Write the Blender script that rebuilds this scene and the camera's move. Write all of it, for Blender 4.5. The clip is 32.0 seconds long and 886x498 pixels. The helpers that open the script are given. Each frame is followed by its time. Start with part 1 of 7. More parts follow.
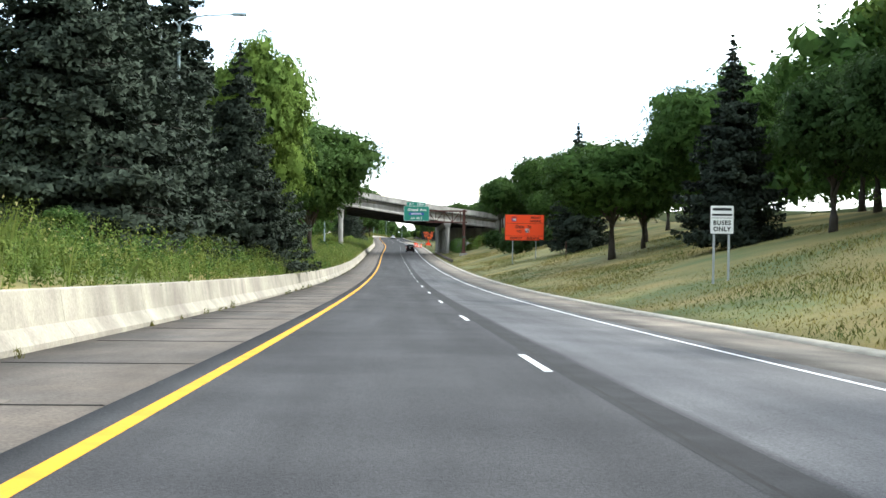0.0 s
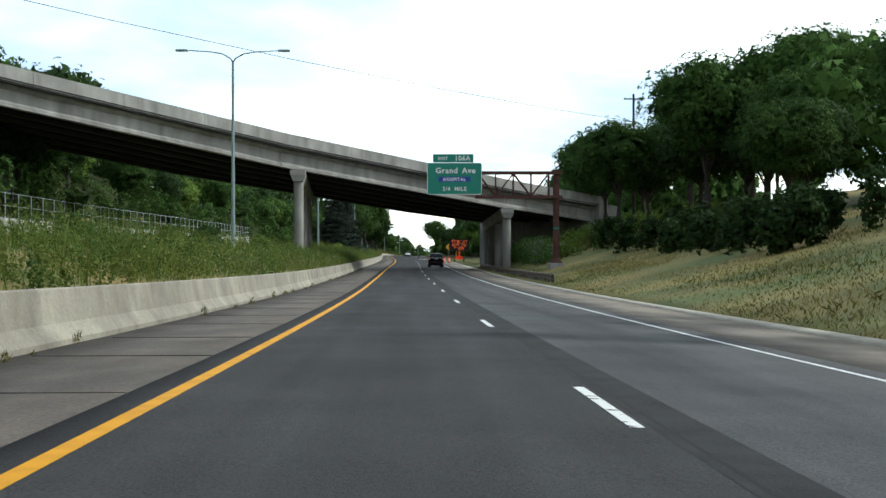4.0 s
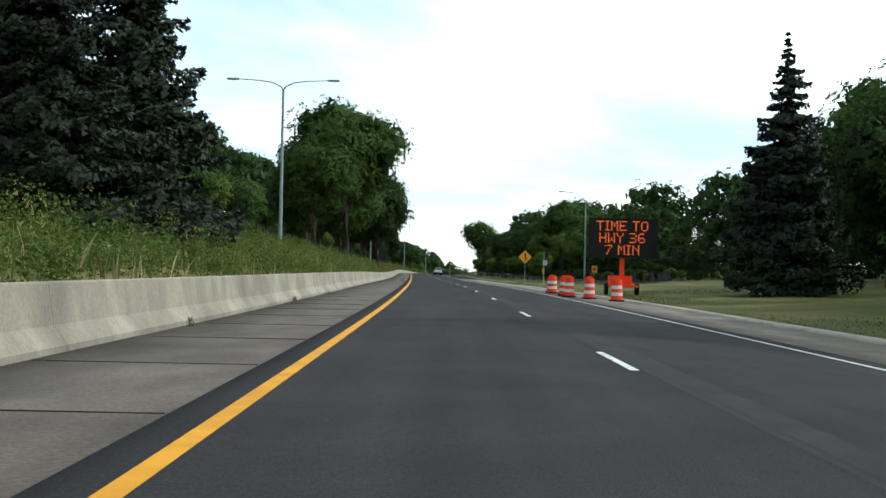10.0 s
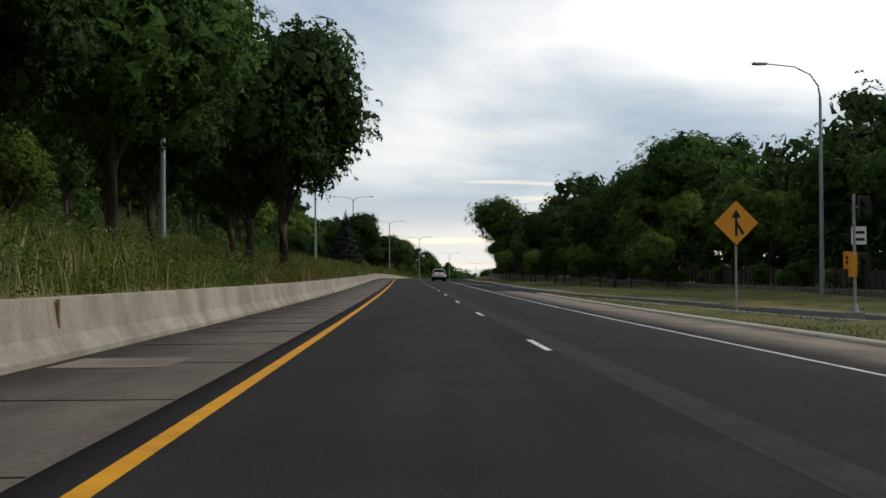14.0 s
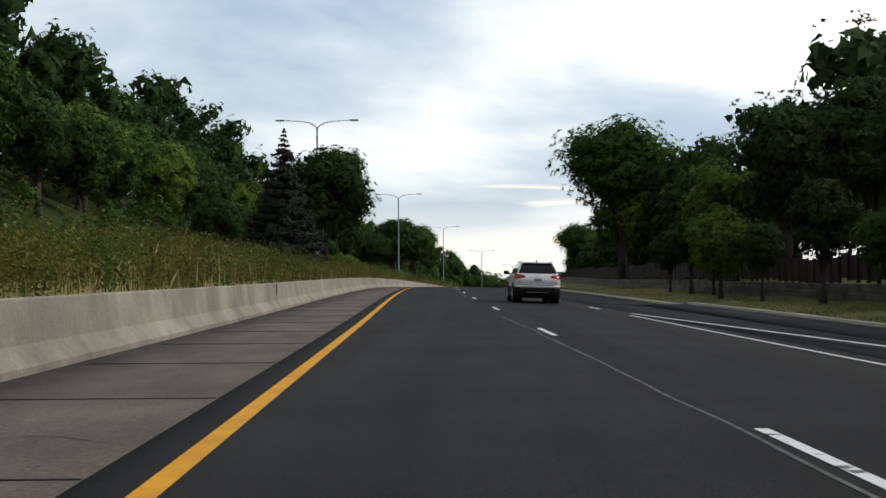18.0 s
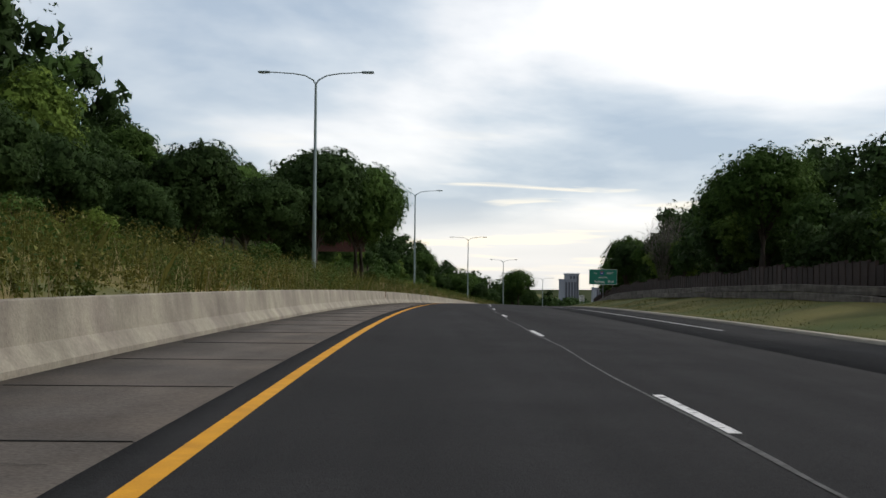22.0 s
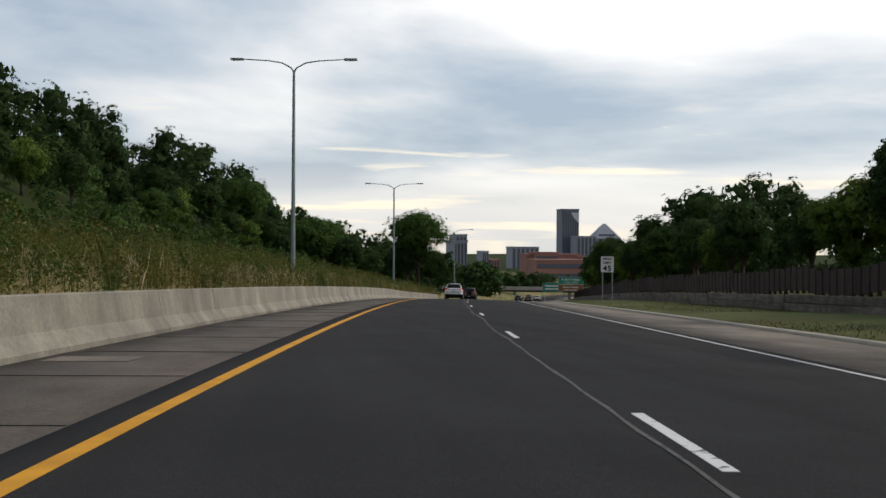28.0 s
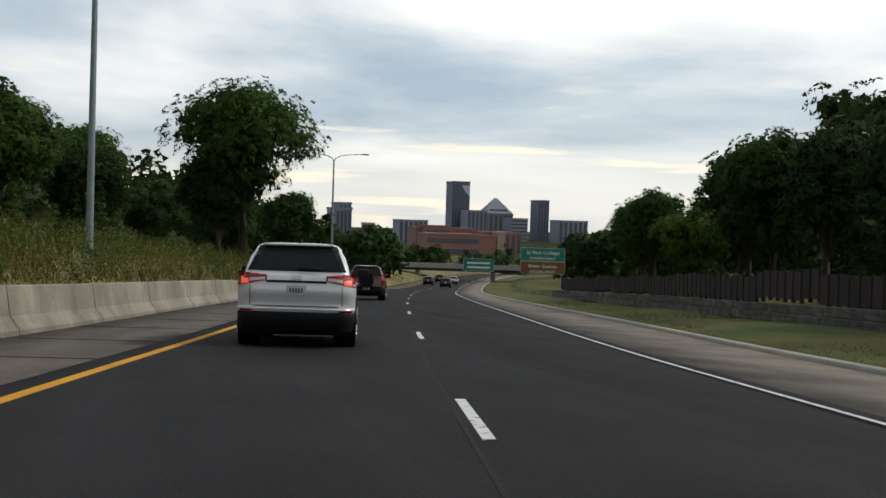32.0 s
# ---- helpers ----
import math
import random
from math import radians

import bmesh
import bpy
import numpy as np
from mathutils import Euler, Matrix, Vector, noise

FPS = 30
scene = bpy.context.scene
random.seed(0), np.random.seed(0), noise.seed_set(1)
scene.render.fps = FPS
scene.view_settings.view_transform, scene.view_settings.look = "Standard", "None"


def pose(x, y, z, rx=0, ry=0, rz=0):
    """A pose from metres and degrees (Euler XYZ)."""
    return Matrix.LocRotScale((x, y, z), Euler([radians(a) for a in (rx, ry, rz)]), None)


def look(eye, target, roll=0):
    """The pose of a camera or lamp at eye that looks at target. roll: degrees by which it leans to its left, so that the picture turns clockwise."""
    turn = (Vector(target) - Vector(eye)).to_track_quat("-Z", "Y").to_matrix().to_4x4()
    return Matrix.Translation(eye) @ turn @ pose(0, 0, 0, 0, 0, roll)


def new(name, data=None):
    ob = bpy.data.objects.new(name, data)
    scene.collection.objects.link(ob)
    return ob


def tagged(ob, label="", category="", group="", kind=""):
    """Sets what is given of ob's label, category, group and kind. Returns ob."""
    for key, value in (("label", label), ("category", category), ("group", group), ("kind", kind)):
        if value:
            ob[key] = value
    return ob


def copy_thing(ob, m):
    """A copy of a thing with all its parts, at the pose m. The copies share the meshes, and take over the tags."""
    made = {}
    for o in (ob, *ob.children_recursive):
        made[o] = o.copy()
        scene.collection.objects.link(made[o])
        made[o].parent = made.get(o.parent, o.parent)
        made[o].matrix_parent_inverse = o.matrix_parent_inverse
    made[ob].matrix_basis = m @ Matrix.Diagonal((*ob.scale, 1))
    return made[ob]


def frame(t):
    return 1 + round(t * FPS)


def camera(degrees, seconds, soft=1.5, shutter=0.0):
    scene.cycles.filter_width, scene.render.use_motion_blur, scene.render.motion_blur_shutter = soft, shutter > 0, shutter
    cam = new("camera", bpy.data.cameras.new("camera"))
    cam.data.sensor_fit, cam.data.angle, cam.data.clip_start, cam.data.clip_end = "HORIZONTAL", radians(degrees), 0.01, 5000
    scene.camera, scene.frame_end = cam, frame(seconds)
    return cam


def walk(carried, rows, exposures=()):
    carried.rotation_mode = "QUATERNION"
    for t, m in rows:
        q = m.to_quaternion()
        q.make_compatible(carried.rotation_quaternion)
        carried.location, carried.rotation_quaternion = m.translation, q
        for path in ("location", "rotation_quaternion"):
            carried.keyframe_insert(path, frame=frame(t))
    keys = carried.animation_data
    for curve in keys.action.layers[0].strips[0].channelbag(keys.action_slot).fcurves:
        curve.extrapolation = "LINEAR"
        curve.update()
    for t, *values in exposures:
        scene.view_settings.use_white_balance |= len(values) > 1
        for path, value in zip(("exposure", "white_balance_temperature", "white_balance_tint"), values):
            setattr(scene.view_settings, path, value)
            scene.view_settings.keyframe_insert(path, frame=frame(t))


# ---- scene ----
cam = camera(39.0, 32.0)
ROWS = [
    (0.0, -0.009, -0.000, 5.160, 89.044, -0.664, -2.312),
    (0.5, 0.081, 14.322, 4.615, 89.022, -0.373, -1.044),
    (1.0, -0.042, 28.619, 4.106, 89.001, -0.233, -0.697),
    (1.5, -0.179, 42.861, 3.633, 89.085, -0.203, -0.725),
    (2.0, -0.285, 57.040, 3.194, 88.990, -0.422, -1.143),
    (2.5, -0.205, 71.178, 2.796, 89.416, -0.406, -1.752),
    (3.0, 0.018, 85.258, 2.442, 89.572, -0.039, -1.818),
    (3.5, 0.216, 99.283, 2.135, 89.915, 0.183, -1.800),
    (4.0, 0.353, 113.302, 1.869, 90.113, 0.085, -1.614),
    (4.5, 0.434, 127.311, 1.644, 90.198, -0.172, -1.361),
    (5.0, 0.462, 141.306, 1.459, 90.201, -0.491, -1.141),
    (5.5, 0.445, 155.283, 1.310, 90.152, -0.794, -1.056),
    (6.0, 0.333, 169.238, 1.195, 90.085, -0.974, -1.205),
    (6.5, 0.382, 183.161, 1.118, 90.243, -0.572, -1.340),
    (7.0, 0.376, 197.037, 1.068, 90.373, -0.309, -1.109),
    (7.5, 0.262, 210.840, 1.036, 90.538, -0.520, -0.878),
    (8.0, 0.144, 224.574, 1.029, 90.543, -0.843, -0.660),
    (8.5, 0.008, 238.239, 1.037, 90.785, -0.870, -0.561),
    (9.0, -0.082, 251.825, 1.051, 90.897, -0.863, -0.409),
    (9.5, -0.212, 265.323, 1.069, 90.956, -0.997, -0.265),
    (10.0, -0.318, 278.770, 1.085, 90.999, -1.114, -0.375),
    (10.5, -0.382, 292.210, 1.101, 90.946, -0.983, -0.499),
    (11.0, -0.450, 305.649, 1.124, 90.964, -0.492, -0.653),
    (11.5, -0.430, 319.104, 1.148, 91.115, -0.057, -0.748),
    (12.0, -0.431, 332.582, 1.166, 90.920, 0.150, -0.810),
    (12.5, -0.501, 346.084, 1.174, 91.143, 0.213, -0.816),
    (13.0, -0.631, 359.618, 1.170, 91.060, 0.363, -0.858),
    (13.5, -0.734, 373.206, 1.151, 91.074, 0.397, -0.771),
    (14.0, -0.838, 386.851, 1.120, 91.125, 0.293, -0.615),
    (14.5, -1.054, 400.553, 1.082, 91.125, 0.252, -0.510),
    (15.0, -1.258, 414.276, 1.048, 91.180, 0.057, -0.402),
    (15.5, -1.458, 428.020, 1.022, 91.263, -0.147, -0.284),
    (16.0, -1.659, 441.785, 1.013, 91.341, -0.269, -0.144),
    (16.5, -1.872, 455.573, 1.020, 91.386, -0.246, 0.026),
    (17.0, -2.335, 469.383, 1.038, 91.366, -0.017, 0.236),
    (17.5, -2.666, 483.208, 1.067, 91.345, 0.206, 0.251),
    (18.0, -3.044, 497.039, 1.104, 91.337, 0.334, 0.212),
    (18.5, -3.364, 510.865, 1.144, 91.295, 0.209, 0.045),
    (19.0, -3.669, 524.644, 1.184, 91.468, -0.010, -0.063),
    (19.5, -3.908, 538.333, 1.239, 91.237, 0.039, -0.383),
    (20.0, -4.161, 551.922, 1.303, 91.172, 0.124, -0.809),
    (20.5, -4.388, 565.418, 1.364, 91.204, 0.139, -0.667),
    (21.0, -4.465, 578.837, 1.408, 91.210, 0.021, -0.409),
    (21.5, -4.519, 592.208, 1.421, 91.210, -0.272, -0.716),
    (22.0, -4.482, 605.576, 1.394, 91.212, -0.534, -1.518),
    (22.5, -4.334, 618.995, 1.335, 91.102, -0.640, -2.385),
    (23.0, -4.008, 632.520, 1.245, 90.905, -0.535, -2.740),
    (23.5, -3.472, 646.138, 1.120, 90.871, -0.464, -3.250),
    (24.0, -2.862, 659.822, 0.962, 90.837, -0.496, -3.783),
    (24.5, -2.217, 673.544, 0.773, 90.501, -0.663, -4.148),
    (25.0, -1.438, 687.271, 0.555, 90.363, -0.831, -4.597),
    (25.5, -0.486, 700.981, 0.307, 90.271, -0.804, -5.003),
    (26.0, 0.565, 714.656, 0.032, 90.206, -0.712, -5.420),
    (26.5, 1.716, 728.296, -0.269, 90.139, -0.635, -5.854),
    (27.0, 2.971, 741.902, -0.596, 90.042, -0.583, -6.308),
    (27.5, 4.301, 755.474, -0.948, 89.886, -0.516, -6.786),
    (28.0, 5.746, 769.012, -1.324, 89.643, -0.346, -7.294),
    (28.5, 7.224, 782.521, -1.724, 89.443, -0.307, -7.743),
    (29.0, 8.767, 796.001, -2.146, 89.267, -0.308, -8.224),
    (29.5, 10.439, 809.436, -2.593, 89.188, -0.173, -8.588),
    (30.0, 12.220, 822.837, -3.066, 89.140, -0.021, -8.916),
    (30.5, 14.126, 836.210, -3.566, 88.995, -0.225, -9.640),
    (31.0, 16.232, 849.545, -4.088, 88.702, -0.612, -10.681),
    (31.5, 18.605, 862.852, -4.629, 88.811, -1.120, -11.768),
    (32.0, 21.033, 876.145, -5.211, 88.605, -1.777, -12.627),
]
walk(cam, [(t, pose(x, y, z, a, b, c)) for t, x, y, z, a, b, c in ROWS],
     [(0.0, 0.65, 6200, 5), (1.0, 0.65, 6200, 4), (2.0, 0.2, 6150, 3), (3.0, -0.30, 6150, 3), (3.6, -0.45, 6100, 2), (6.0, -0.25, 5950, -1), (7.2, -0.10, 5850, -5), (8.0, -0.8, 5850, -5), (9.0, 0.0, 6000, -3), (10.0, -0.5, 6150, 2), (11.0, -0.7, 6400, 8), (12.0, -1.08, 6500, 9), (13.0, -1.25, 6650, 11), (14.5, -1.4, 6650, 11),
      (17.0, -1.15, 6550, 9), (19.5, -1.2, 6600, 9), (21.0, -1.2, 6600, 11), (23.0, -1.42, 6600, 11), (25.0, -1.58, 6600, 11), (28.0, -1.42, 6600, 11), (30.0, -1.4, 6600, 10), (32.0, -1.4, 6600, 9)])

# ---- world and sun ----
SUN_ELEV, SUN_AZ = radians(37), radians(88)   # azimuth clockwise from +y
world = bpy.data.worlds.new("sky")
scene.world = world
world.use_nodes = True
wn = world.node_tree
for n in list(wn.nodes):
    wn.nodes.remove(n)


def wnode(kind, **kw):
    n = wn.nodes.new(kind)
    for k, v in kw.items():
        if k == "op":
            n.operation = v
        elif k == "blend":
            n.data_type, n.blend_type = "RGBA", v
        else:
            n.inputs[k].default_value = v
    return n


sky = wnode("ShaderNodeTexSky")
sky.sky_type, sky.sun_disc = "NISHITA", False
sky.sun_elevation, sky.sun_rotation = SUN_ELEV, SUN_AZ
coord = wnode("ShaderNodeTexCoord")
sep = wnode("ShaderNodeSeparateXYZ")
wn.links.new(coord.outputs["Generated"], sep.inputs[0])
# a layer of cloud, drawn out sideways and thinner towards the horizon
zc = wnode("ShaderNodeMath", op="MAXIMUM")
zc.inputs[1].default_value = 0.0
wn.links.new(sep.outputs["Z"], zc.inputs[0])
za = wnode("ShaderNodeMath", op="ADD")
za.inputs[1].default_value = 0.06
wn.links.new(zc.outputs[0], za.inputs[0])
zl = wnode("ShaderNodeMath", op="LOGARITHM")
zl.inputs[1].default_value = math.e
wn.links.new(za.outputs[0], zl.inputs[0])
sheet = wnode("ShaderNodeCombineXYZ")
wn.links.new(sep.outputs["X"], sheet.inputs[0])
wn.links.new(sep.outputs["Y"], sheet.inputs[1])
wn.links.new(zl.outputs[0], sheet.inputs[2])
smap_w = wnode("ShaderNodeMapping")
smap_w.inputs["Scale"].default_value = (2.6, 1.2, 1.7)
smap_w.inputs["Location"].default_value = (1.3, 0.4, 2.2)
wn.links.new(sheet.outputs[0], smap_w.inputs["Vector"])
big = wnode("ShaderNodeTexNoise", Scale=1.0, Detail=7.0, Roughness=0.52, Distortion=0.25)
wn.links.new(smap_w.outputs[0], big.inputs["Vector"])
# whiter veil high up on the sunward side
veil_x = wnode("ShaderNodeMath", op="MULTIPLY_ADD")
veil_x.inputs[1].default_value, veil_x.inputs[2].default_value = 0.16, -0.045
wn.links.new(sep.outputs["X"], veil_x.inputs[0])
veil_z = wnode("ShaderNodeMapRange")
veil_z.inputs["From Min"].default_value, veil_z.inputs["From Max"].default_value = 0.06, 0.24
veil_z.inputs["To Max"].default_value = 0.11
wn.links.new(sep.outputs["Z"], veil_z.inputs["Value"])
veil = wnode("ShaderNodeMath", op="ADD")
wn.links.new(veil_x.outputs[0], veil.inputs[0])
wn.links.new(veil_z.outputs[0], veil.inputs[1])
dens = wnode("ShaderNodeMath", op="ADD")
wn.links.new(big.outputs["Fac"], dens.inputs[0])
wn.links.new(veil.outputs[0], dens.inputs[1])
ramp = wnode("ShaderNodeValToRGB")
ramp.color_ramp.elements[0].position, ramp.color_ramp.elements[0].color = 0.36, (0.46, 0.56, 0.68, 1)
ramp.color_ramp.elements[1].position, ramp.color_ramp.elements[1].color = 0.63, (1.20, 1.20, 1.19, 1)
mid = ramp.color_ramp.elements.new(0.45)
mid.color = (0.66, 0.74, 0.82, 1)
mid2 = ramp.color_ramp.elements.new(0.53)
mid2.color = (0.92, 0.95, 0.98, 1)
wn.links.new(dens.outputs[0], ramp.inputs[0])
# thin warm breaks close to the horizon
thin = wnode("ShaderNodeTexNoise", Scale=1.0, Detail=5.0, Roughness=0.55, Distortion=0.4)
tmap = wnode("ShaderNodeMapping")
tmap.inputs["Location"].default_value = (3.1, 1.7, 0.0)
tmap.inputs["Scale"].default_value = (5.0, 2.0, 7.0)
wn.links.new(sheet.outputs[0], tmap.inputs["Vector"])
wn.links.new(tmap.outputs[0], thin.inputs["Vector"])
tr = wnode("ShaderNodeMapRange")
tr.inputs["From Min"].default_value, tr.inputs["From Max"].default_value = 0.54, 0.64
wn.links.new(thin.outputs["Fac"], tr.inputs["Value"])
low = wnode("ShaderNodeMapRange")
low.interpolation_type = "SMOOTHSTEP"
low.inputs["From Min"].default_value, low.inputs["From Max"].default_value = 0.125, 0.07
wn.links.new(sep.outputs["Z"], low.inputs["Value"])
tl = wnode("ShaderNodeMath", op="MULTIPLY")
wn.links.new(tr.outputs[0], tl.inputs[0])
wn.links.new(low.outputs[0], tl.inputs[1])
pale = wnode("ShaderNodeMapRange")
pale.interpolation_type = "SMOOTHSTEP"
pale.inputs["From Min"].default_value, pale.inputs["From Max"].default_value = 0.075, 0.02
pale.inputs["To Max"].default_value = 0.75
wn.links.new(sep.outputs["Z"], pale.inputs["Value"])
hazy = wnode("ShaderNodeMix", blend="MIX")
wn.links.new(pale.outputs[0], hazy.inputs[0])
wn.links.new(ramp.outputs[0], hazy.inputs[6])
hazy.inputs[7].default_value = (0.93, 0.93, 0.91, 1)
warm = wnode("ShaderNodeMix", blend="MIX")
wn.links.new(tl.outputs[0], warm.inputs[0])
wn.links.new(hazy.outputs[2], warm.inputs[6])
warm.inputs[7].default_value = (1.28, 1.16, 0.94, 1)
bg_sky = wnode("ShaderNodeBackground", Strength=0.05)
bg_cloud = wnode("ShaderNodeBackground", Strength=1.9)
wn.links.new(sky.outputs[0], bg_sky.inputs["Color"])
glow = wnode("ShaderNodeVectorMath", op="DOT_PRODUCT")
wn.links.new(coord.outputs["Generated"], glow.inputs[0])
glow.inputs[1].default_value = (math.sin(radians(40)), math.cos(radians(40)), 0.0)
gr = wnode("ShaderNodeMapRange")
gr.interpolation_type = "SMOOTHSTEP"
gr.inputs["From Min"].default_value, gr.inputs["From Max"].default_value = -0.7, 1.0
gr.inputs["To Min"].default_value, gr.inputs["To Max"].default_value = 0.72, 1.08
wn.links.new(glow.outputs["Value"], gr.inputs["Value"])
er = wnode("ShaderNodeMapRange")
er.interpolation_type = "SMOOTHSTEP"
er.inputs["From Min"].default_value, er.inputs["From Max"].default_value = 0.22, 0.75
er.inputs["To Min"].default_value, er.inputs["To Max"].default_value = 1.0, 0.62
wn.links.new(sep.outputs["Z"], er.inputs["Value"])
ge = wnode("ShaderNodeMath", op="MULTIPLY")
wn.links.new(gr.outputs[0], ge.inputs[0])
wn.links.new(er.outputs[0], ge.inputs[1])
gs_ = wnode("ShaderNodeMath", op="MULTIPLY")
gs_.inputs[1].default_value = 2.0
wn.links.new(ge.outputs[0], gs_.inputs[0])
wn.links.new(gs_.outputs[0], bg_cloud.inputs["Strength"])
wn.links.new(warm.outputs[2], bg_cloud.inputs["Color"])
both = wnode("ShaderNodeAddShader")
wn.links.new(bg_sky.outputs[0], both.inputs[0])
wn.links.new(bg_cloud.outputs[0], both.inputs[1])
wout = wnode("ShaderNodeOutputWorld")
wn.links.new(both.outputs[0], wout.inputs["Surface"])

sun_data = bpy.data.lights.new("sun", "SUN")
sun_data.energy, sun_data.angle, sun_data.color = 2.8, radians(3), (1.0, 0.955, 0.88)
sun = new("sun", sun_data)
sun_dir = Vector((math.sin(SUN_AZ) * math.cos(SUN_ELEV), math.cos(SUN_AZ) * math.cos(SUN_ELEV), math.sin(SUN_ELEV)))
sun.matrix_world = look(sun_dir * 200 + Vector((0, 400, 0)), Vector((0, 400, 0)))


# ---- materials ----
def material(name, color, rough=0.8, metal=0.0, vary=0.25, scale=3.0, fine=40.0, bump=0.2, color2=None, island=0.0, rand=0.0, coat=0.0, emit=0.0, spec=0.5, sharp=(0.35, 0.68)):
    """A surface with variation at two scales; color2: the colour of its stains; island, rand: spread of brightness by piece and by object."""
    m = bpy.data.materials.new(name)
    m.use_nodes = True
    t = m.node_tree
    b = t.nodes["Principled BSDF"]
    b.inputs["Roughness"].default_value = rough
    b.inputs["Metallic"].default_value = metal
    b.inputs["Coat Weight"].default_value = coat
    b.inputs["Specular IOR Level"].default_value = spec
    if emit:
        b.inputs["Emission Color"].default_value = (*color, 1)
        b.inputs["Emission Strength"].default_value = emit
    geo = t.nodes.new("ShaderNodeNewGeometry")
    n1 = t.nodes.new("ShaderNodeTexNoise")
    n1.inputs["Scale"].default_value, n1.inputs["Detail"].default_value = scale, 5
    n2 = t.nodes.new("ShaderNodeTexNoise")
    n2.inputs["Scale"].default_value, n2.inputs["Detail"].default_value = fine, 3
    for n in (n1, n2):
        t.links.new(geo.outputs["Position"], n.inputs["Vector"])
    mix = t.nodes.new("ShaderNodeMix")
    mix.data_type = "RGBA"
    c2 = color2 or tuple(c * (1 - vary) for c in color)
    mix.inputs[6].default_value, mix.inputs[7].default_value = (*color, 1), (*c2, 1)
    rmp = t.nodes.new("ShaderNodeMapRange")
    rmp.inputs["From Min"].default_value, rmp.inputs["From Max"].default_value = sharp
    t.links.new(n1.outputs["Fac"], rmp.inputs["Value"])
    t.links.new(rmp.outputs[0], mix.inputs[0])
    last = mix.outputs[2]
    hsv = t.nodes.new("ShaderNodeHueSaturation")
    val = t.nodes.new("ShaderNodeMapRange")
    val.inputs["To Min"].default_value, val.inputs["To Max"].default_value = 1 - vary * 0.7, 1 + vary * 0.7
    t.links.new(n2.outputs["Fac"], val.inputs["Value"])
    v = val.outputs[0]
    for amount, src in ((island, geo.outputs["Random Per Island"]), (rand, None)):
        if amount:
            if src is None:
                src = t.nodes.new("ShaderNodeObjectInfo").outputs["Random"]
            r = t.nodes.new("ShaderNodeMapRange")
            r.inputs["To Min"].default_value, r.inputs["To Max"].default_value = 1 - amount, 1 + amount
            t.links.new(src, r.inputs["Value"])
            mul = t.nodes.new("ShaderNodeMath")
            mul.operation = "MULTIPLY"
            t.links.new(v, mul.inputs[0])
            t.links.new(r.outputs[0], mul.inputs[1])
            v = mul.outputs[0]
    t.links.new(v, hsv.inputs["Value"])
    t.links.new(last, hsv.inputs["Color"])
    t.links.new(hsv.outputs[0], b.inputs["Base Color"])
    if bump:
        bp = t.nodes.new("ShaderNodeBump")
        bp.inputs["Strength"].default_value, bp.inputs["Distance"].default_value = bump, 0.02
        t.links.new(n2.outputs["Fac"], bp.inputs["Height"])
        t.links.new(bp.outputs[0], b.inputs["Normal"])
    return m


def leaf_material(name, color, color2, through_=0.25):
    m = material(name, color, 0.75, 0, 0.4, 0.35, 5.0, 0.0, color2, island=0.22, rand=0.18, spec=0.12)
    t = m.node_tree
    b = t.nodes["Principled BSDF"]
    tl_ = t.nodes.new("ShaderNodeBsdfTranslucent")
    mx = t.nodes.new("ShaderNodeMixShader")
    mx.inputs[0].default_value = through_
    src = b.inputs["Base Color"].links[0].from_socket
    t.links.new(src, tl_.inputs["Color"])
    t.links.new(b.outputs[0], mx.inputs[1])
    t.links.new(tl_.outputs[0], mx.inputs[2])
    t.links.new(mx.outputs[0], t.nodes["Material Output"].inputs["Surface"])
    return m


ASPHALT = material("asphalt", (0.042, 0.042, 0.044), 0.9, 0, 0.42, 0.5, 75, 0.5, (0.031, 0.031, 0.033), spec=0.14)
t_ = ASPHALT.node_tree
streak = t_.nodes.new("ShaderNodeTexNoise")
streak.inputs["Scale"].default_value, streak.inputs["Detail"].default_value = 1.0, 4
smap = t_.nodes.new("ShaderNodeMapping")
smap.inputs["Scale"].default_value = (1.3, 0.03, 1.0)
sgeo = t_.nodes.new("ShaderNodeNewGeometry")
t_.links.new(sgeo.outputs["Position"], smap.inputs["Vector"])
t_.links.new(smap.outputs[0], streak.inputs["Vector"])
srange = t_.nodes.new("ShaderNodeMapRange")
srange.inputs["From Min"].default_value, srange.inputs["From Max"].default_value = 0.3, 0.7
srange.inputs["To Min"].default_value, srange.inputs["To Max"].default_value = 0.80, 1.22
t_.links.new(streak.outputs["Fac"], srange.inputs["Value"])
shsv = t_.nodes.new("ShaderNodeHueSaturation")
old = t_.nodes["Principled BSDF"].inputs["Base Color"].links[0].from_socket
t_.links.new(old, shsv.inputs["Color"])
t_.links.new(srange.outputs[0], shsv.inputs["Value"])
# paler at the start, darker further on: sun and overcast put into the colour
road_pos = t_.nodes.new("ShaderNodeSeparateXYZ")
t_.links.new(sgeo.outputs["Position"], road_pos.inputs[0])
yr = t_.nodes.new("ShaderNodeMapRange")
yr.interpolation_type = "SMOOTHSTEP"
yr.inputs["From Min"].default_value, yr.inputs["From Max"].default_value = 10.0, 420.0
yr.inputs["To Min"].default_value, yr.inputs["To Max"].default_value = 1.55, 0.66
t_.links.new(road_pos.outputs["Y"], yr.inputs["Value"])
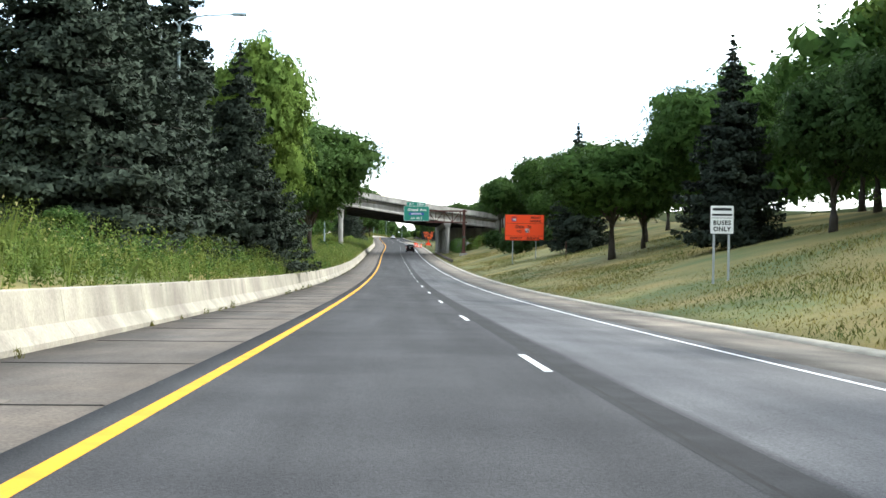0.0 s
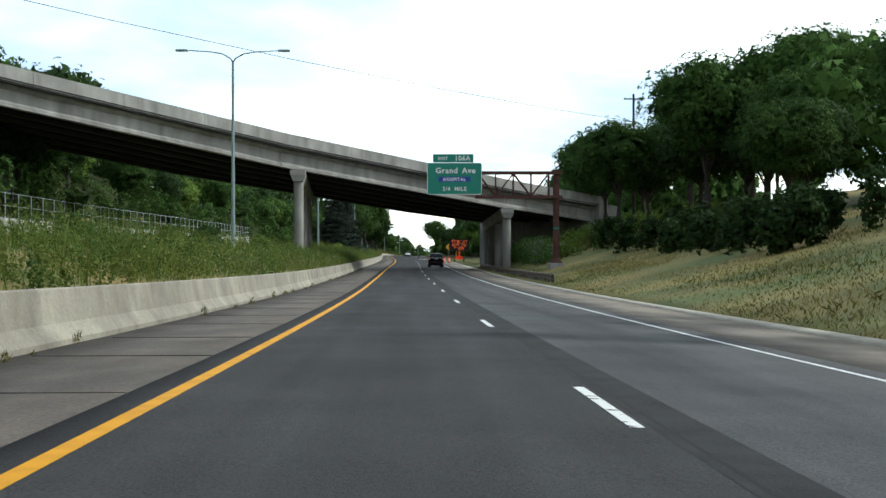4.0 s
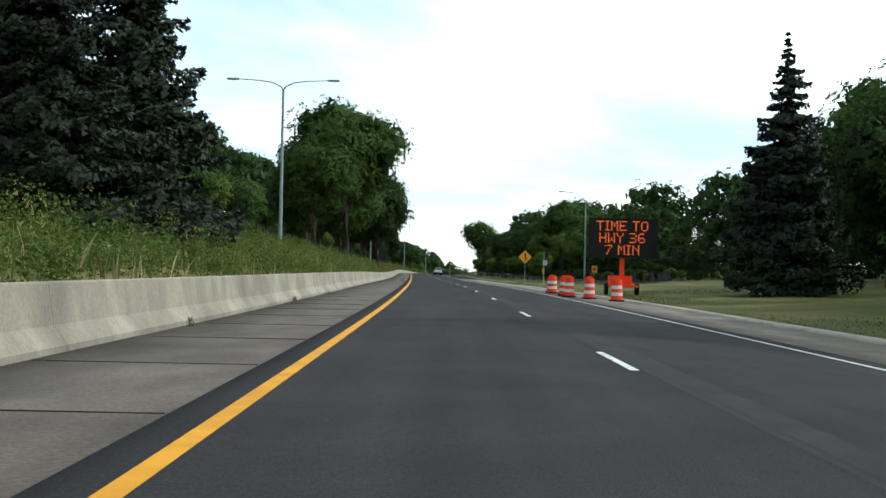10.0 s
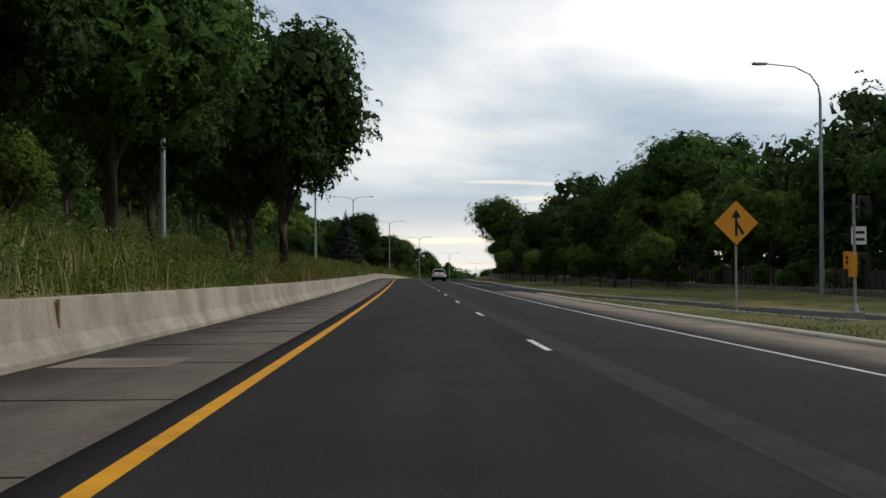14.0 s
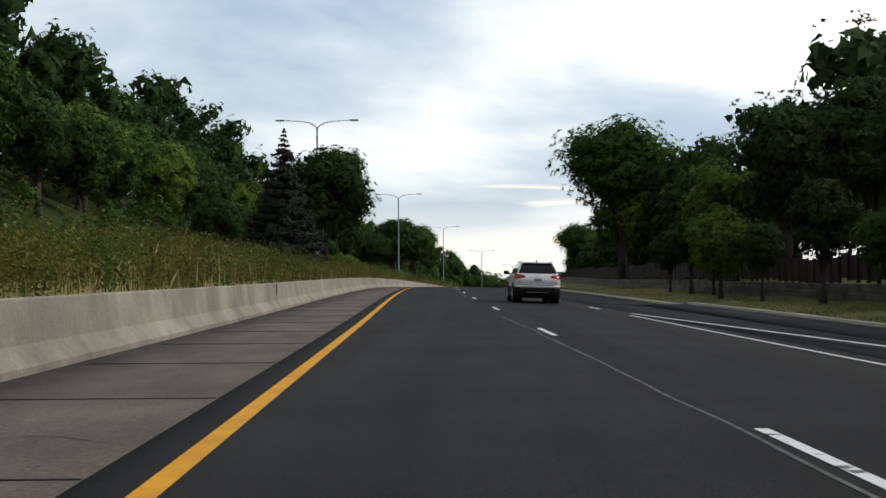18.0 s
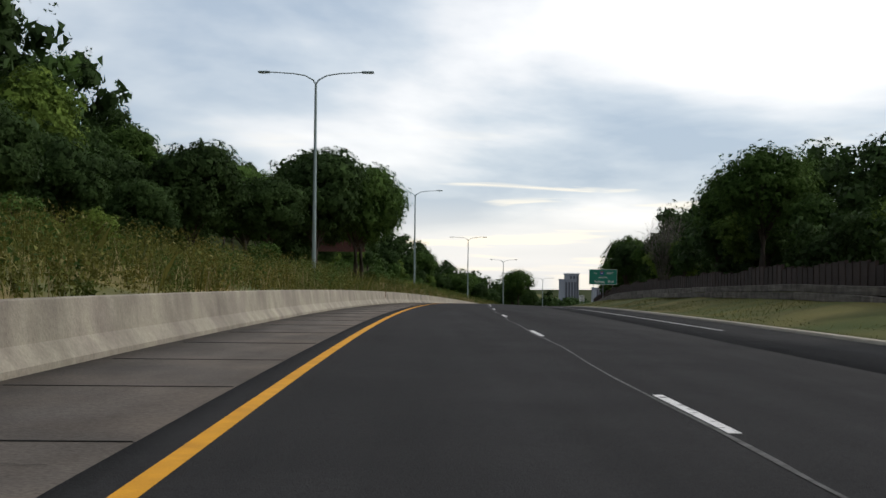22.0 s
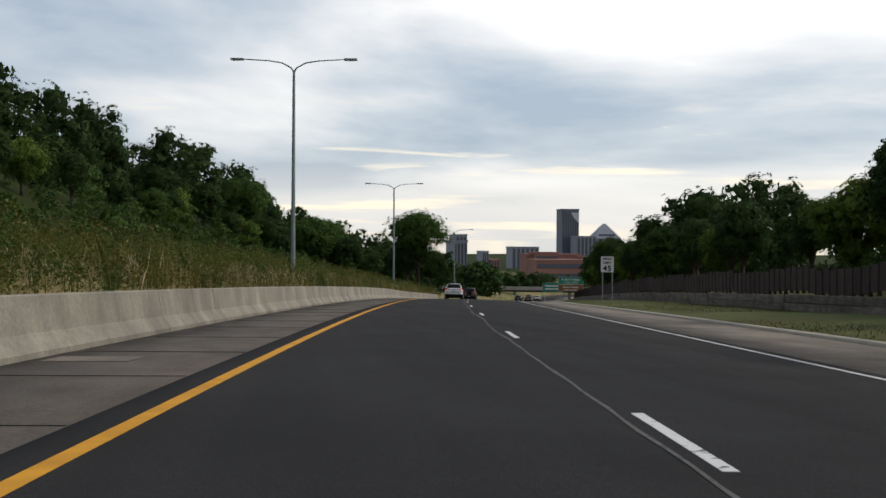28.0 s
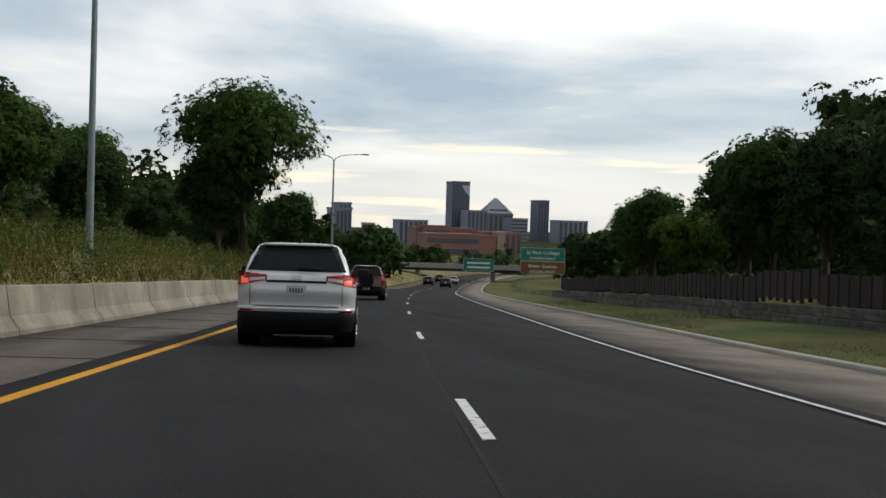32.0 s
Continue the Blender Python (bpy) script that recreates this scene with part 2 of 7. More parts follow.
# outer lane paler for the first stretch: other paving, with sunlight put in too
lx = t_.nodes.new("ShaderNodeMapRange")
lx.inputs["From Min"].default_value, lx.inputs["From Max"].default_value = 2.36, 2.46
t_.links.new(road_pos.outputs["X"], lx.inputs["Value"])
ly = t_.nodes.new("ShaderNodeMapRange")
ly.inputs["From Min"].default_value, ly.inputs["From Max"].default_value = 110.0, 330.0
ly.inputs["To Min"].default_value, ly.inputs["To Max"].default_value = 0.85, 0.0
t_.links.new(road_pos.outputs["Y"], ly.inputs["Value"])
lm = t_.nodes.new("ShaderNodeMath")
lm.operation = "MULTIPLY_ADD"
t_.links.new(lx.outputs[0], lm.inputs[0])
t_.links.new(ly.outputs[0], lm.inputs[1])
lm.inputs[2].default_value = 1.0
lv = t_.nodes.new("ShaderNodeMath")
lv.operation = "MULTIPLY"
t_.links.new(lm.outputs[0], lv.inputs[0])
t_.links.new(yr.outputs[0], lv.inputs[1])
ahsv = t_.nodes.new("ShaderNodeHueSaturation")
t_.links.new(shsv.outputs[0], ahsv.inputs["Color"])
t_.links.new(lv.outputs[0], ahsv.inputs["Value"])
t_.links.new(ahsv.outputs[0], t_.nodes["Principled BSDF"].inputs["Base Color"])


def streaks(m, scale, low, high):
    """Uneven stains drawn out along one axis; scale: noise scale by axis."""
    t = m.node_tree
    b = t.nodes["Principled BSDF"]
    src = b.inputs["Base Color"].links[0].from_socket
    geo = t.nodes.new("ShaderNodeNewGeometry")
    mp = t.nodes.new("ShaderNodeMapping")
    mp.inputs["Scale"].default_value = scale
    n = t.nodes.new("ShaderNodeTexNoise")
    n.inputs["Scale"].default_value, n.inputs["Detail"].default_value = 1.0, 6
    r = t.nodes.new("ShaderNodeMapRange")
    r.inputs["From Min"].default_value, r.inputs["From Max"].default_value = 0.32, 0.66
    r.inputs["To Min"].default_value, r.inputs["To Max"].default_value = low, high
    h = t.nodes.new("ShaderNodeHueSaturation")
    t.links.new(geo.outputs["Position"], mp.inputs["Vector"])
    t.links.new(mp.outputs[0], n.inputs["Vector"])
    t.links.new(n.outputs["Fac"], r.inputs["Value"])
    t.links.new(r.outputs[0], h.inputs["Value"])
    t.links.new(src, h.inputs["Color"])
    t.links.new(h.outputs[0], b.inputs["Base Color"])
    return m


SHOULDER = material("old_concrete_shoulder", (0.136, 0.115, 0.098), 0.9, 0, 0.42, 0.5, 30, 0.4, (0.10, 0.09, 0.082), rand=0.08, spec=0.2)
SHOULDER_R = material("tan_concrete_shoulder", (0.265, 0.23, 0.19), 0.9, 0, 0.25, 0.5, 30, 0.4, (0.17, 0.145, 0.125), rand=0.06, spec=0.2)
KERB = material("kerb_concrete", (0.42, 0.385, 0.32), 0.9, 0, 0.25, 1.5, 30, 0.3)
CRACK = material("joint_sealant", (0.022, 0.021, 0.02), 0.8, 0, 0.2, 4, 40, 0.2, spec=0.15)
CRACK_A = material("sealed_asphalt", (0.046, 0.046, 0.048), 0.9, 0, 0.3, 1.5, 40, 0.3, spec=0.12)
GHOST = material("worn_seam", (0.16, 0.16, 0.16), 0.9, 0, 0.4, 6, 60, 0.2, (0.08, 0.08, 0.08), spec=0.2)
YELLOW = material("yellow_paint", (0.80, 0.385, 0.022), 0.75, 0, 0.15, 2.5, 50, 0.15, (0.64, 0.30, 0.022), spec=0.15)
WHITE = material("white_paint", (0.82, 0.82, 0.82), 0.7, 0, 0.2, 4.0, 50, 0.2, (0.60, 0.60, 0.60), spec=0.2)
WHITE_WORN = material("worn_white_paint", (0.80, 0.80, 0.80), 0.75, 0, 0.2, 7.0, 60, 0.2, (0.13, 0.13, 0.13), spec=0.2, sharp=(0.58, 0.66))
BARRIER = material("barrier_concrete", (0.39, 0.36, 0.285), 0.9, 0, 0.3, 0.8, 25, 0.35, (0.27, 0.24, 0.20), rand=0.06)
RUST = material("rust_stain", (0.20, 0.09, 0.04), 0.9, 0, 0.4, 6, 40, 0.2)
CONCRETE = material("bridge_concrete", (0.35, 0.34, 0.315), 0.9, 0, 0.25, 0.4, 15, 0.25, (0.25, 0.24, 0.225))
# near-black concrete: the shade below a deck is put into the colour
CONCRETE_D = material("shaded_concrete", (0.034, 0.033, 0.033), 0.9, 0, 0.25, 0.5, 15, 0.25)
streaks(ASPHALT, (45.0, 45.0, 45.0), 0.70, 1.30)
streaks(ASPHALT, (0.8, 0.10, 1.0), 0.88, 1.10)
streaks(SHOULDER, (28.0, 28.0, 28.0), 0.78, 1.2)
streaks(SHOULDER_R, (28.0, 28.0, 28.0), 0.85, 1.15)
streaks(BARRIER, (16.0, 16.0, 16.0), 0.88, 1.1)
streaks(BARRIER, (0.7, 0.55, 0.35), 0.74, 1.12)
streaks(BARRIER, (5.0, 3.0, 0.8), 0.88, 1.06)
streaks(CONCRETE, (1.2, 1.2, 0.25), 0.72, 1.1)
streaks(SHOULDER, (1.6, 0.5, 1.0), 0.75, 1.12)
streaks(SHOULDER_R, (1.2, 0.35, 1.0), 0.78, 1.1)
WALLC = material("retaining_wall_concrete", (0.42, 0.40, 0.37), 0.9, 0, 0.25, 0.5, 12, 0.25)
SOIL = material("ground_grass", (0.085, 0.11, 0.024), 0.95, 0, 0.45, 0.16, 9, 0.6, (0.27, 0.20, 0.062))
LAWN_G = material("green_lawn_blades", (0.085, 0.115, 0.028), 0.9, 0, 0.3, 0.22, 9, 0.0, (0.20, 0.185, 0.055), island=0.35)
LAWN = material("dry_lawn_blades", (0.12, 0.15, 0.036), 0.9, 0, 0.3, 0.22, 9, 0.0, (0.31, 0.245, 0.075), island=0.35)
WEEDS = leaf_material("tall_weed_blades", (0.070, 0.096, 0.022), (0.152, 0.135, 0.034))
WEEDS_G = leaf_material("green_weed_blades", (0.090, 0.150, 0.032), (0.170, 0.195, 0.045))
STRAW = material("dry_straw_stems", (0.40, 0.34, 0.19), 0.9, 0, 0.3, 0.5, 9, 0.0, (0.24, 0.20, 0.09), island=0.3)
WEED_TOP = leaf_material("weed_flower_heads", (0.34, 0.31, 0.14), (0.18, 0.20, 0.06))
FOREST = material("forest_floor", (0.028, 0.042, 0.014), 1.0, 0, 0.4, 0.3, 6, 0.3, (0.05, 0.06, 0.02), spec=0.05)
SOIL_G = material("green_ground_grass", (0.062, 0.085, 0.020), 0.95, 0, 0.45, 0.16, 9, 0.6, (0.165, 0.145, 0.045), spec=0.2)
LEAF = leaf_material("green_leaves", (0.076, 0.138, 0.030), (0.044, 0.088, 0.022))
LEAF_B = leaf_material("bright_green_leaves", (0.150, 0.220, 0.040), (0.090, 0.155, 0.032))
LEAF_D = leaf_material("dark_green_leaves", (0.050, 0.092, 0.026), (0.030, 0.058, 0.018))
NEEDLE = leaf_material("blue_green_needles", (0.046, 0.062, 0.044), (0.026, 0.036, 0.026), 0.08)
BARK = material("bark", (0.060, 0.048, 0.038), 0.95, 0, 0.35, 2.0, 18, 0.6)
GALV = material("galvanised_steel", (0.38, 0.41, 0.43), 0.5, 0.6, 0.15, 2, 20, 0.1)
POLE = material("aged_green_grey_pole", (0.26, 0.33, 0.34), 0.55, 0.3, 0.15, 2, 20, 0.1)
BROWN = material("weathering_steel", (0.105, 0.040, 0.030), 0.85, 0.1, 0.35, 2, 25, 0.2, (0.06, 0.026, 0.022))
GREEN = material("sign_green_sheeting", (0.008, 0.22, 0.155), 0.45, 0, 0.1, 1.5, 10, 0.0)
SIGNW = material("sign_white_sheeting", (0.78, 0.79, 0.78), 0.45, 0, 0.06, 2, 10, 0.0)
SIGNB = material("sign_blue_sheeting", (0.012, 0.045, 0.34), 0.45, 0, 0.1, 2, 10, 0.0)
SIGNR = material("shield_red", (0.45, 0.02, 0.02), 0.45, 0, 0.1, 2, 10, 0.0)
SIGNBR = material("sign_brown_sheeting", (0.20, 0.085, 0.025), 0.45, 0, 0.1, 2, 10, 0.0)
ORANGE = material("sign_orange_sheeting", (1.0, 0.075, 0.004), 0.65, 0, 0.05, 1.0, 8, 0.0)
AMBER = material("sign_amber_sheeting", (0.85, 0.36, 0.01), 0.5, 0, 0.1, 1.5, 8, 0.0)
BLACK = material("black_paint", (0.012, 0.012, 0.013), 0.5, 0, 0.2, 2, 20, 0.0, spec=0.25)
ALU = material("raw_aluminium_back", (0.42, 0.43, 0.43), 0.45, 0.7, 0.12, 2, 20, 0.0)
LED = material("amber_led_dots", (1.0, 0.16, 0.03), 0.5, 0, 0, 1, 1, 0, emit=0.9)
TIMBER = material("grey_weathered_timber", (0.19, 0.170, 0.150), 0.95, 0, 0.4, 1.6, 22, 0.6, (0.085, 0.073, 0.065), rand=0.22)
streaks(TIMBER, (2.0, 0.5, 14.0), 0.6, 1.15)
FENCE = material("dark_stained_board", (0.046, 0.030, 0.026), 0.9, 0, 0.35, 1.5, 22, 0.4, rand=0.3)
RUBBER = material("tyre_rubber", (0.012, 0.012, 0.013), 0.85, 0, 0.2, 6, 30, 0.1, spec=0.2)
PLASTIC = material("black_bumper_plastic", (0.010, 0.010, 0.011), 0.6, 0, 0.2, 4, 60, 0.1, spec=0.22)
GLASS_CAR = material("tinted_car_glass", (0.012, 0.014, 0.016), 0.06, 0, 0.1, 1, 3, 0.0, spec=0.2)
SILVER = material("silver_car_paint", (0.80, 0.81, 0.82), 0.30, 0.2, 0.05, 2, 200, 0.0, coat=0.7)
PEARL = material("white_car_paint", (0.86, 0.87, 0.87), 0.30, 0, 0.04, 2, 100, 0.0, coat=0.7)
MAROON = material("dark_maroon_car_paint", (0.018, 0.002, 0.005), 0.22, 0.0, 0.1, 2, 100, 0.0, coat=0.1, spec=0.28)
RED_CAR = material("dark_red_car_paint", (0.09, 0.008, 0.010), 0.3, 0.2, 0.1, 2, 100, 0.0, coat=0.8)
DARK_CAR = material("dark_car_paint", (0.018, 0.020, 0.026), 0.3, 0.2, 0.1, 2, 100, 0.0, coat=0.8)
CHROME = material("chrome_trim", (0.75, 0.76, 0.77), 0.12, 1.0, 0.03, 2, 30, 0.0)
RIM = material("alloy_rim", (0.45, 0.46, 0.47), 0.35, 0.8, 0.1, 5, 40, 0.0)
TAIL = material("red_tail_lens", (0.36, 0.006, 0.010), 0.2, 0, 0.05, 4, 20, 0.0, coat=0.2)
TAIL_LIT = material("lit_tail_lamp", (1.0, 0.10, 0.05), 0.3, 0, 0, 1, 1, 0, emit=1.5)
LENS = material("clear_lamp_lens", (0.62, 0.60, 0.60), 0.15, 0, 0.05, 4, 20, 0.0, coat=0.6)
LITTER = material("dead_leaf_litter", (0.16, 0.11, 0.06), 0.9, 0, 0.4, 2, 20, 0.0, (0.08, 0.06, 0.035), island=0.4)
PLATE = material("number_plate", (0.58, 0.62, 0.62), 0.5, 0, 0.1, 10, 40, 0.0)
# tower and far window colours are lightened: distance haze put into the colour
TOWER = material("hazed_tower_cladding", (0.13, 0.15, 0.21), 0.6, 0, 0.1, 0.02, 0.2, 0)
TOWER_L = material("pale_hazed_cladding", (0.27, 0.29, 0.35), 0.7, 0, 0.1, 0.02, 0.2, 0)
BRICK_F = material("red_brick_far", (0.34, 0.17, 0.14), 0.9, 0, 0.15, 0.03, 0.3, 0)
TOWER_P = material("pale_glass_cladding", (0.55, 0.58, 0.62), 0.4, 0, 0.05, 0.1, 0.5, 0)
TAN_F = material("tan_stone_far", (0.42, 0.33, 0.25), 0.9, 0, 0.12, 0.03, 0.3, 0)
WINDOW_F = material("hazed_far_glass", (0.10, 0.11, 0.14), 0.2, 0, 0.1, 0.05, 0.3, 0)
RAIL = material("weathered_rail_steel", (0.15, 0.115, 0.095), 0.7, 0.3, 0.35, 1.5, 25, 0.2, (0.09, 0.065, 0.05))
STONE = material("rubble_stone", (0.16, 0.15, 0.14), 0.95, 0, 0.3, 1.5, 12, 0.6, rand=0.3)

# ---- building helpers ----
rng = np.random.default_rng(7)


def mesh_ob(name, verts, faces, mat, parent=None, label="", smooth=False):
    me = bpy.data.meshes.new(name)
    me.from_pydata([tuple(map(float, v)) for v in verts], [], [tuple(map(int, f)) for f in faces])
    me.materials.append(mat)
    if smooth:
        me.polygons.foreach_set("use_smooth", [True] * len(me.polygons))
    me.update()
    ob = new(name, me)
    if parent is not None:
        ob.parent = parent
    if label:
        tagged(ob, label)
    return ob


def soup(name, verts, faces, mat, parent=None, normals=None):
    """A large mesh from arrays: verts (n, 3), faces (m, k); normals: soft shading for foliage, one for each face."""
    me = bpy.data.meshes.new(name)
    n, (m, k) = len(verts), faces.shape
    me.vertices.add(n)
    me.vertices.foreach_set("co", verts.astype(np.float32).ravel())
    me.loops.add(m * k)
    me.loops.foreach_set("vertex_index", faces.astype(np.int32).ravel())
    me.polygons.add(m)
    me.polygons.foreach_set("loop_start", np.arange(m, dtype=np.int32) * k)
    me.update(calc_edges=True)
    me.validate()
    me.materials.append(mat)
    if normals is not None:
        me.polygons.foreach_set("use_smooth", np.ones(m, dtype=bool))
        me.normals_split_custom_set_from_vertices(np.repeat(normals, k, 0).astype(np.float32))
    ob = new(name, me)
    if parent is not None:
        ob.parent = parent
    return ob


def part(name, bm, mat, parent=None, label="", smooth=False):
    me = bpy.data.meshes.new(name)
    bmesh.ops.recalc_face_normals(bm, faces=bm.faces)
    bm.to_mesh(me)
    bm.free()
    me.materials.append(mat)
    if smooth:
        me.polygons.foreach_set("use_smooth", [True] * len(me.polygons))
    ob = new(name, me)
    if parent is not None:
        ob.parent = parent
    if label:
        tagged(ob, label)
    return ob


def share(ob, name, parent, m):
    """Another object on the mesh of ob."""
    o = new(name, ob.data)
    o.parent = parent
    o.matrix_basis = m
    return o


def box(bm, x0, x1, y0, y1, z0, z1, bevel=0.0):
    r = bmesh.ops.create_cube(bm, size=1, matrix=Matrix.Translation(((x0 + x1) / 2, (y0 + y1) / 2, (z0 + z1) / 2)) @ Matrix.Diagonal((x1 - x0, y1 - y0, z1 - z0, 1)))
    if bevel:
        es = {e for v in r["verts"] for e in v.link_edges}
        bmesh.ops.bevel(bm, geom=list(es), offset=bevel, segments=2, affect="EDGES", profile=0.6)
    return bm


def boxes(*specs, bevel=0.0):
    bm = bmesh.new()
    for s in specs:
        box(bm, *s, bevel=bevel)
    return bm


def cyl(bm, p, q, r0, r1=None, seg=12):
    p, q = Vector(p), Vector(q)
    d = q - p
    m = Matrix.Translation((p + q) / 2) @ d.to_track_quat("Z", "Y").to_matrix().to_4x4()
    bmesh.ops.create_cone(bm, cap_ends=True, segments=seg, radius1=r0, radius2=r0 if r1 is None else r1, depth=d.length, matrix=m)
    return bm


def tube(points, radii, seg=8):
    """Verts and faces of a tapered tube along points."""
    vs, fs = [], []
    for i, (p, r) in enumerate(zip(points, radii)):
        a = Vector(points[max(i - 1, 0)])
        b = Vector(points[min(i + 1, len(points) - 1)])
        q = (b - a).to_track_quat("Z", "Y")
        for k in range(seg):
            an = 2 * math.pi * k / seg
            vs.append(Vector(p) + q @ Vector((math.cos(an) * r, math.sin(an) * r, 0)))
    for i in range(len(points) - 1):
        for k in range(seg):
            fs.append((i * seg + k, i * seg + (k + 1) % seg, (i + 1) * seg + (k + 1) % seg, (i + 1) * seg + k))
    fs.append(tuple(reversed(range(seg))))
    fs.append(tuple(range((len(points) - 1) * seg, len(points) * seg)))
    return vs, fs


def tubes(name, specs, mat, parent=None, label="", seg=8):
    vs, fs = [], []
    for pts, rad in specs:
        v, f = tube(pts, rad, seg)
        fs += [tuple(i + len(vs) for i in q) for q in f]
        vs += v
    return mesh_ob(name, vs, fs, mat, parent, label, True)


def empty(name, m, label, category, group="", kind=""):
    e = new(name)
    e.empty_display_size = 0.2
    e.matrix_basis = m
    return tagged(e, label, category, group, kind)


def letters(name, text, size, mat, parent, x, z, y=-0.012, bold=0.0, align="CENTER", squeeze=1.0):
    """Raised letters on a board that faces -y, centred at x with the baseline at z."""
    cu = bpy.data.curves.new(name, "FONT")
    cu.body, cu.size, cu.align_x, cu.extrude, cu.offset, cu.resolution_u = text, size, align, 0.004, bold, 3
    cu.space_character = 1.12
    tmp = bpy.data.objects.new(name, cu)
    me = bpy.data.meshes.new_from_object(tmp)
    bpy.data.objects.remove(tmp)
    me.transform(Matrix.Translation((x, y, z)) @ Matrix.Rotation(radians(90), 4, "X") @ Matrix.Diagonal((squeeze, 1, 1, 1)))
    me.materials.clear()
    me.materials.append(mat)
    ob = new(name, me)
    ob.parent = parent
    return ob


# ---- the road's line: station y, x and height of the yellow edge line ----
KNOT_X = {-80: -1.72, -40: -1.82, 0: -1.87, 40: -1.86, 80: -1.8, 120: -1.72, 160: -1.72, 200: -1.85, 240: -1.92, 280: -1.79, 320: -1.73, 360: -2.06, 400: -2.68, 440: -3.36, 480: -4.05, 520: -4.86, 560: -5.67,
          600: -5.96, 640: -5.28, 680: -3.56, 720: -0.86, 760: 2.75, 800: 7.19, 840: 12.46, 880: 18.63, 920: 25.72, 960: 33.73, 1000: 42.4}
KNOT_Z = {-80: 7.93, 0: 4.1, 40: 2.65, 80: 1.5, 120: 0.69, 160: 0.2, 200: -0.01, 280: 0.03, 360: 0.1, 440: -0.05, 520: 0.11,
          600: 0.34, 640: 0.12, 680: -0.38, 720: -1.14, 760: -2.13, 800: -3.34, 840: -4.77, 880: -6.46, 900: -7.5, 920: -8.45, 960: -10.5, 1000: -12.6}
for far_y, far_x, far_z in ((1060, 56.8, -15.7), (1120, 73.0, -18.0), (1200, 98.0, -20.4), (1320, 142.0, -25.0), (1500, 214.0, -38.0)):
    KNOT_X[far_y], KNOT_Z[far_y] = far_x, far_z


def spline(knots):
    k = np.array(sorted(knots), float)
    v = np.array([knots[int(a)] for a in k])
    d = np.gradient(v, k)

    def f(y):
        y = np.clip(np.asarray(y, float), k[0], k[-1])
        i = np.clip(np.searchsorted(k, y) - 1, 0, len(k) - 2)
        h = k[i + 1] - k[i]
        s = (y - k[i]) / h
        return ((1 + 2 * s) * (1 - s) ** 2 * v[i] + s * (1 - s) ** 2 * h * d[i] + s * s * (3 - 2 * s) * v[i + 1] + s * s * (s - 1) * h * d[i + 1])
    return f


road_x, road_z = spline(KNOT_X), spline(KNOT_Z)


def heading(y):
    """Slope dx/dy of the road."""
    return (road_x(np.asarray(y) + 1.0) - road_x(np.asarray(y) - 1.0)) / 2.0


def cross(u):
    """Crossfall of the carriageway at u metres right of the yellow line."""
    u = np.asarray(u, float)
    return np.where(u < 0, 0.0, np.where(u < 3.66, -0.004 * u, -0.015 - 0.03 * (u - 3.66)))


L_U = np.array([-3000, -400, -160, -110, -90, -60, -45, -34, -26, -18, -14, -10, -6, -3.65, -3.45, -3.2, 0])
L_Z = np.array([34, 32, 30, 27, 24, 18.0, 13.0, 8.0, 3.0, 1.4, 2.0, 1.9, 1.25, 0.74, 0.70, -0.15, -0.15])
R_U = np.array([0, 10.25, 10.3, 12, 15.5, 16.8, 17.15, 21, 26, 36, 60, 150, 400, 3000])
R_BANK = np.array([-0.5, -0.5, -0.19, 0.15, 0.95, 1.2, 1.3, 2.2, 3.4, 5.4, 8.0, 10, 12, 14])
R_FLAT = np.array([-0.5, -0.5, -0.19, -0.15, -0.1, 0.0, 0.05, 0.25, 0.6, 1.0, 2.0, 3, 5, 8])
R_LATE = np.array([-0.5, -0.5, -0.19, -0.15, -0.06, -0.03, 0.46, 0.85, 1.4, 2.0, 3.0, 4, 5, 6])
BANK_END, FLAT_END = 262.0, 425.0


def smoothstep(a, b, x):
    t = np.clip((np.asarray(x, float) - a) / (b - a), 0, 1)
    return t * t * (3 - 2 * t)


RAMP_S = (380, 405, 429, 445, 466, 482, 500, 520, 545)
RAMP_IN = (23, 17.5, 14.4, 13.4, 12.2, 10.2, 9.84, 9.84, 9.84)
RAMP_OUT = (29, 23.5, 20.0, 18.6, 16.8, 14.6, 12.8, 11.8, 11.1)


def kerb_shift(s):
    """How much wider the paved strip is than at the start."""
    return np.interp(s, (540, 545, 620, 690, 720, 790, 850, 892), (0, 1.2, 1.2, 2.0, 2.2, 1.1, 0.6, 1.3))


def edge_u(s):
    return np.interp(s, (640, 681, 705, 784, 838, 886), (9.4, 9.3, 8.4, 7.7, 7.5, 7.82))


def fence_line(s):
    """u of the timber wall, which swings out round the slip road."""
    return 16.8 + 9.0 * (1 - smoothstep(455, 560, s))


def dip(s):
    """How far the verge falls away towards the slip road."""
    return 0.40 * smoothstep(390, 425, s) * (1 - smoothstep(470, 545, s))


def bank_lift(s):
    """Rise of the lawn towards the timber wall."""
    return np.interp(s, (610, 660, 745, 800), (0, 0.65, 0.65, 0))


def in_ramp(s, u, edge=0.0):
    return (np.asarray(s) > 384) & (np.asarray(s) < 545) & (u > np.interp(s, RAMP_S, RAMP_IN) - edge) & (u < np.interp(s, RAMP_S, RAMP_OUT) + edge)


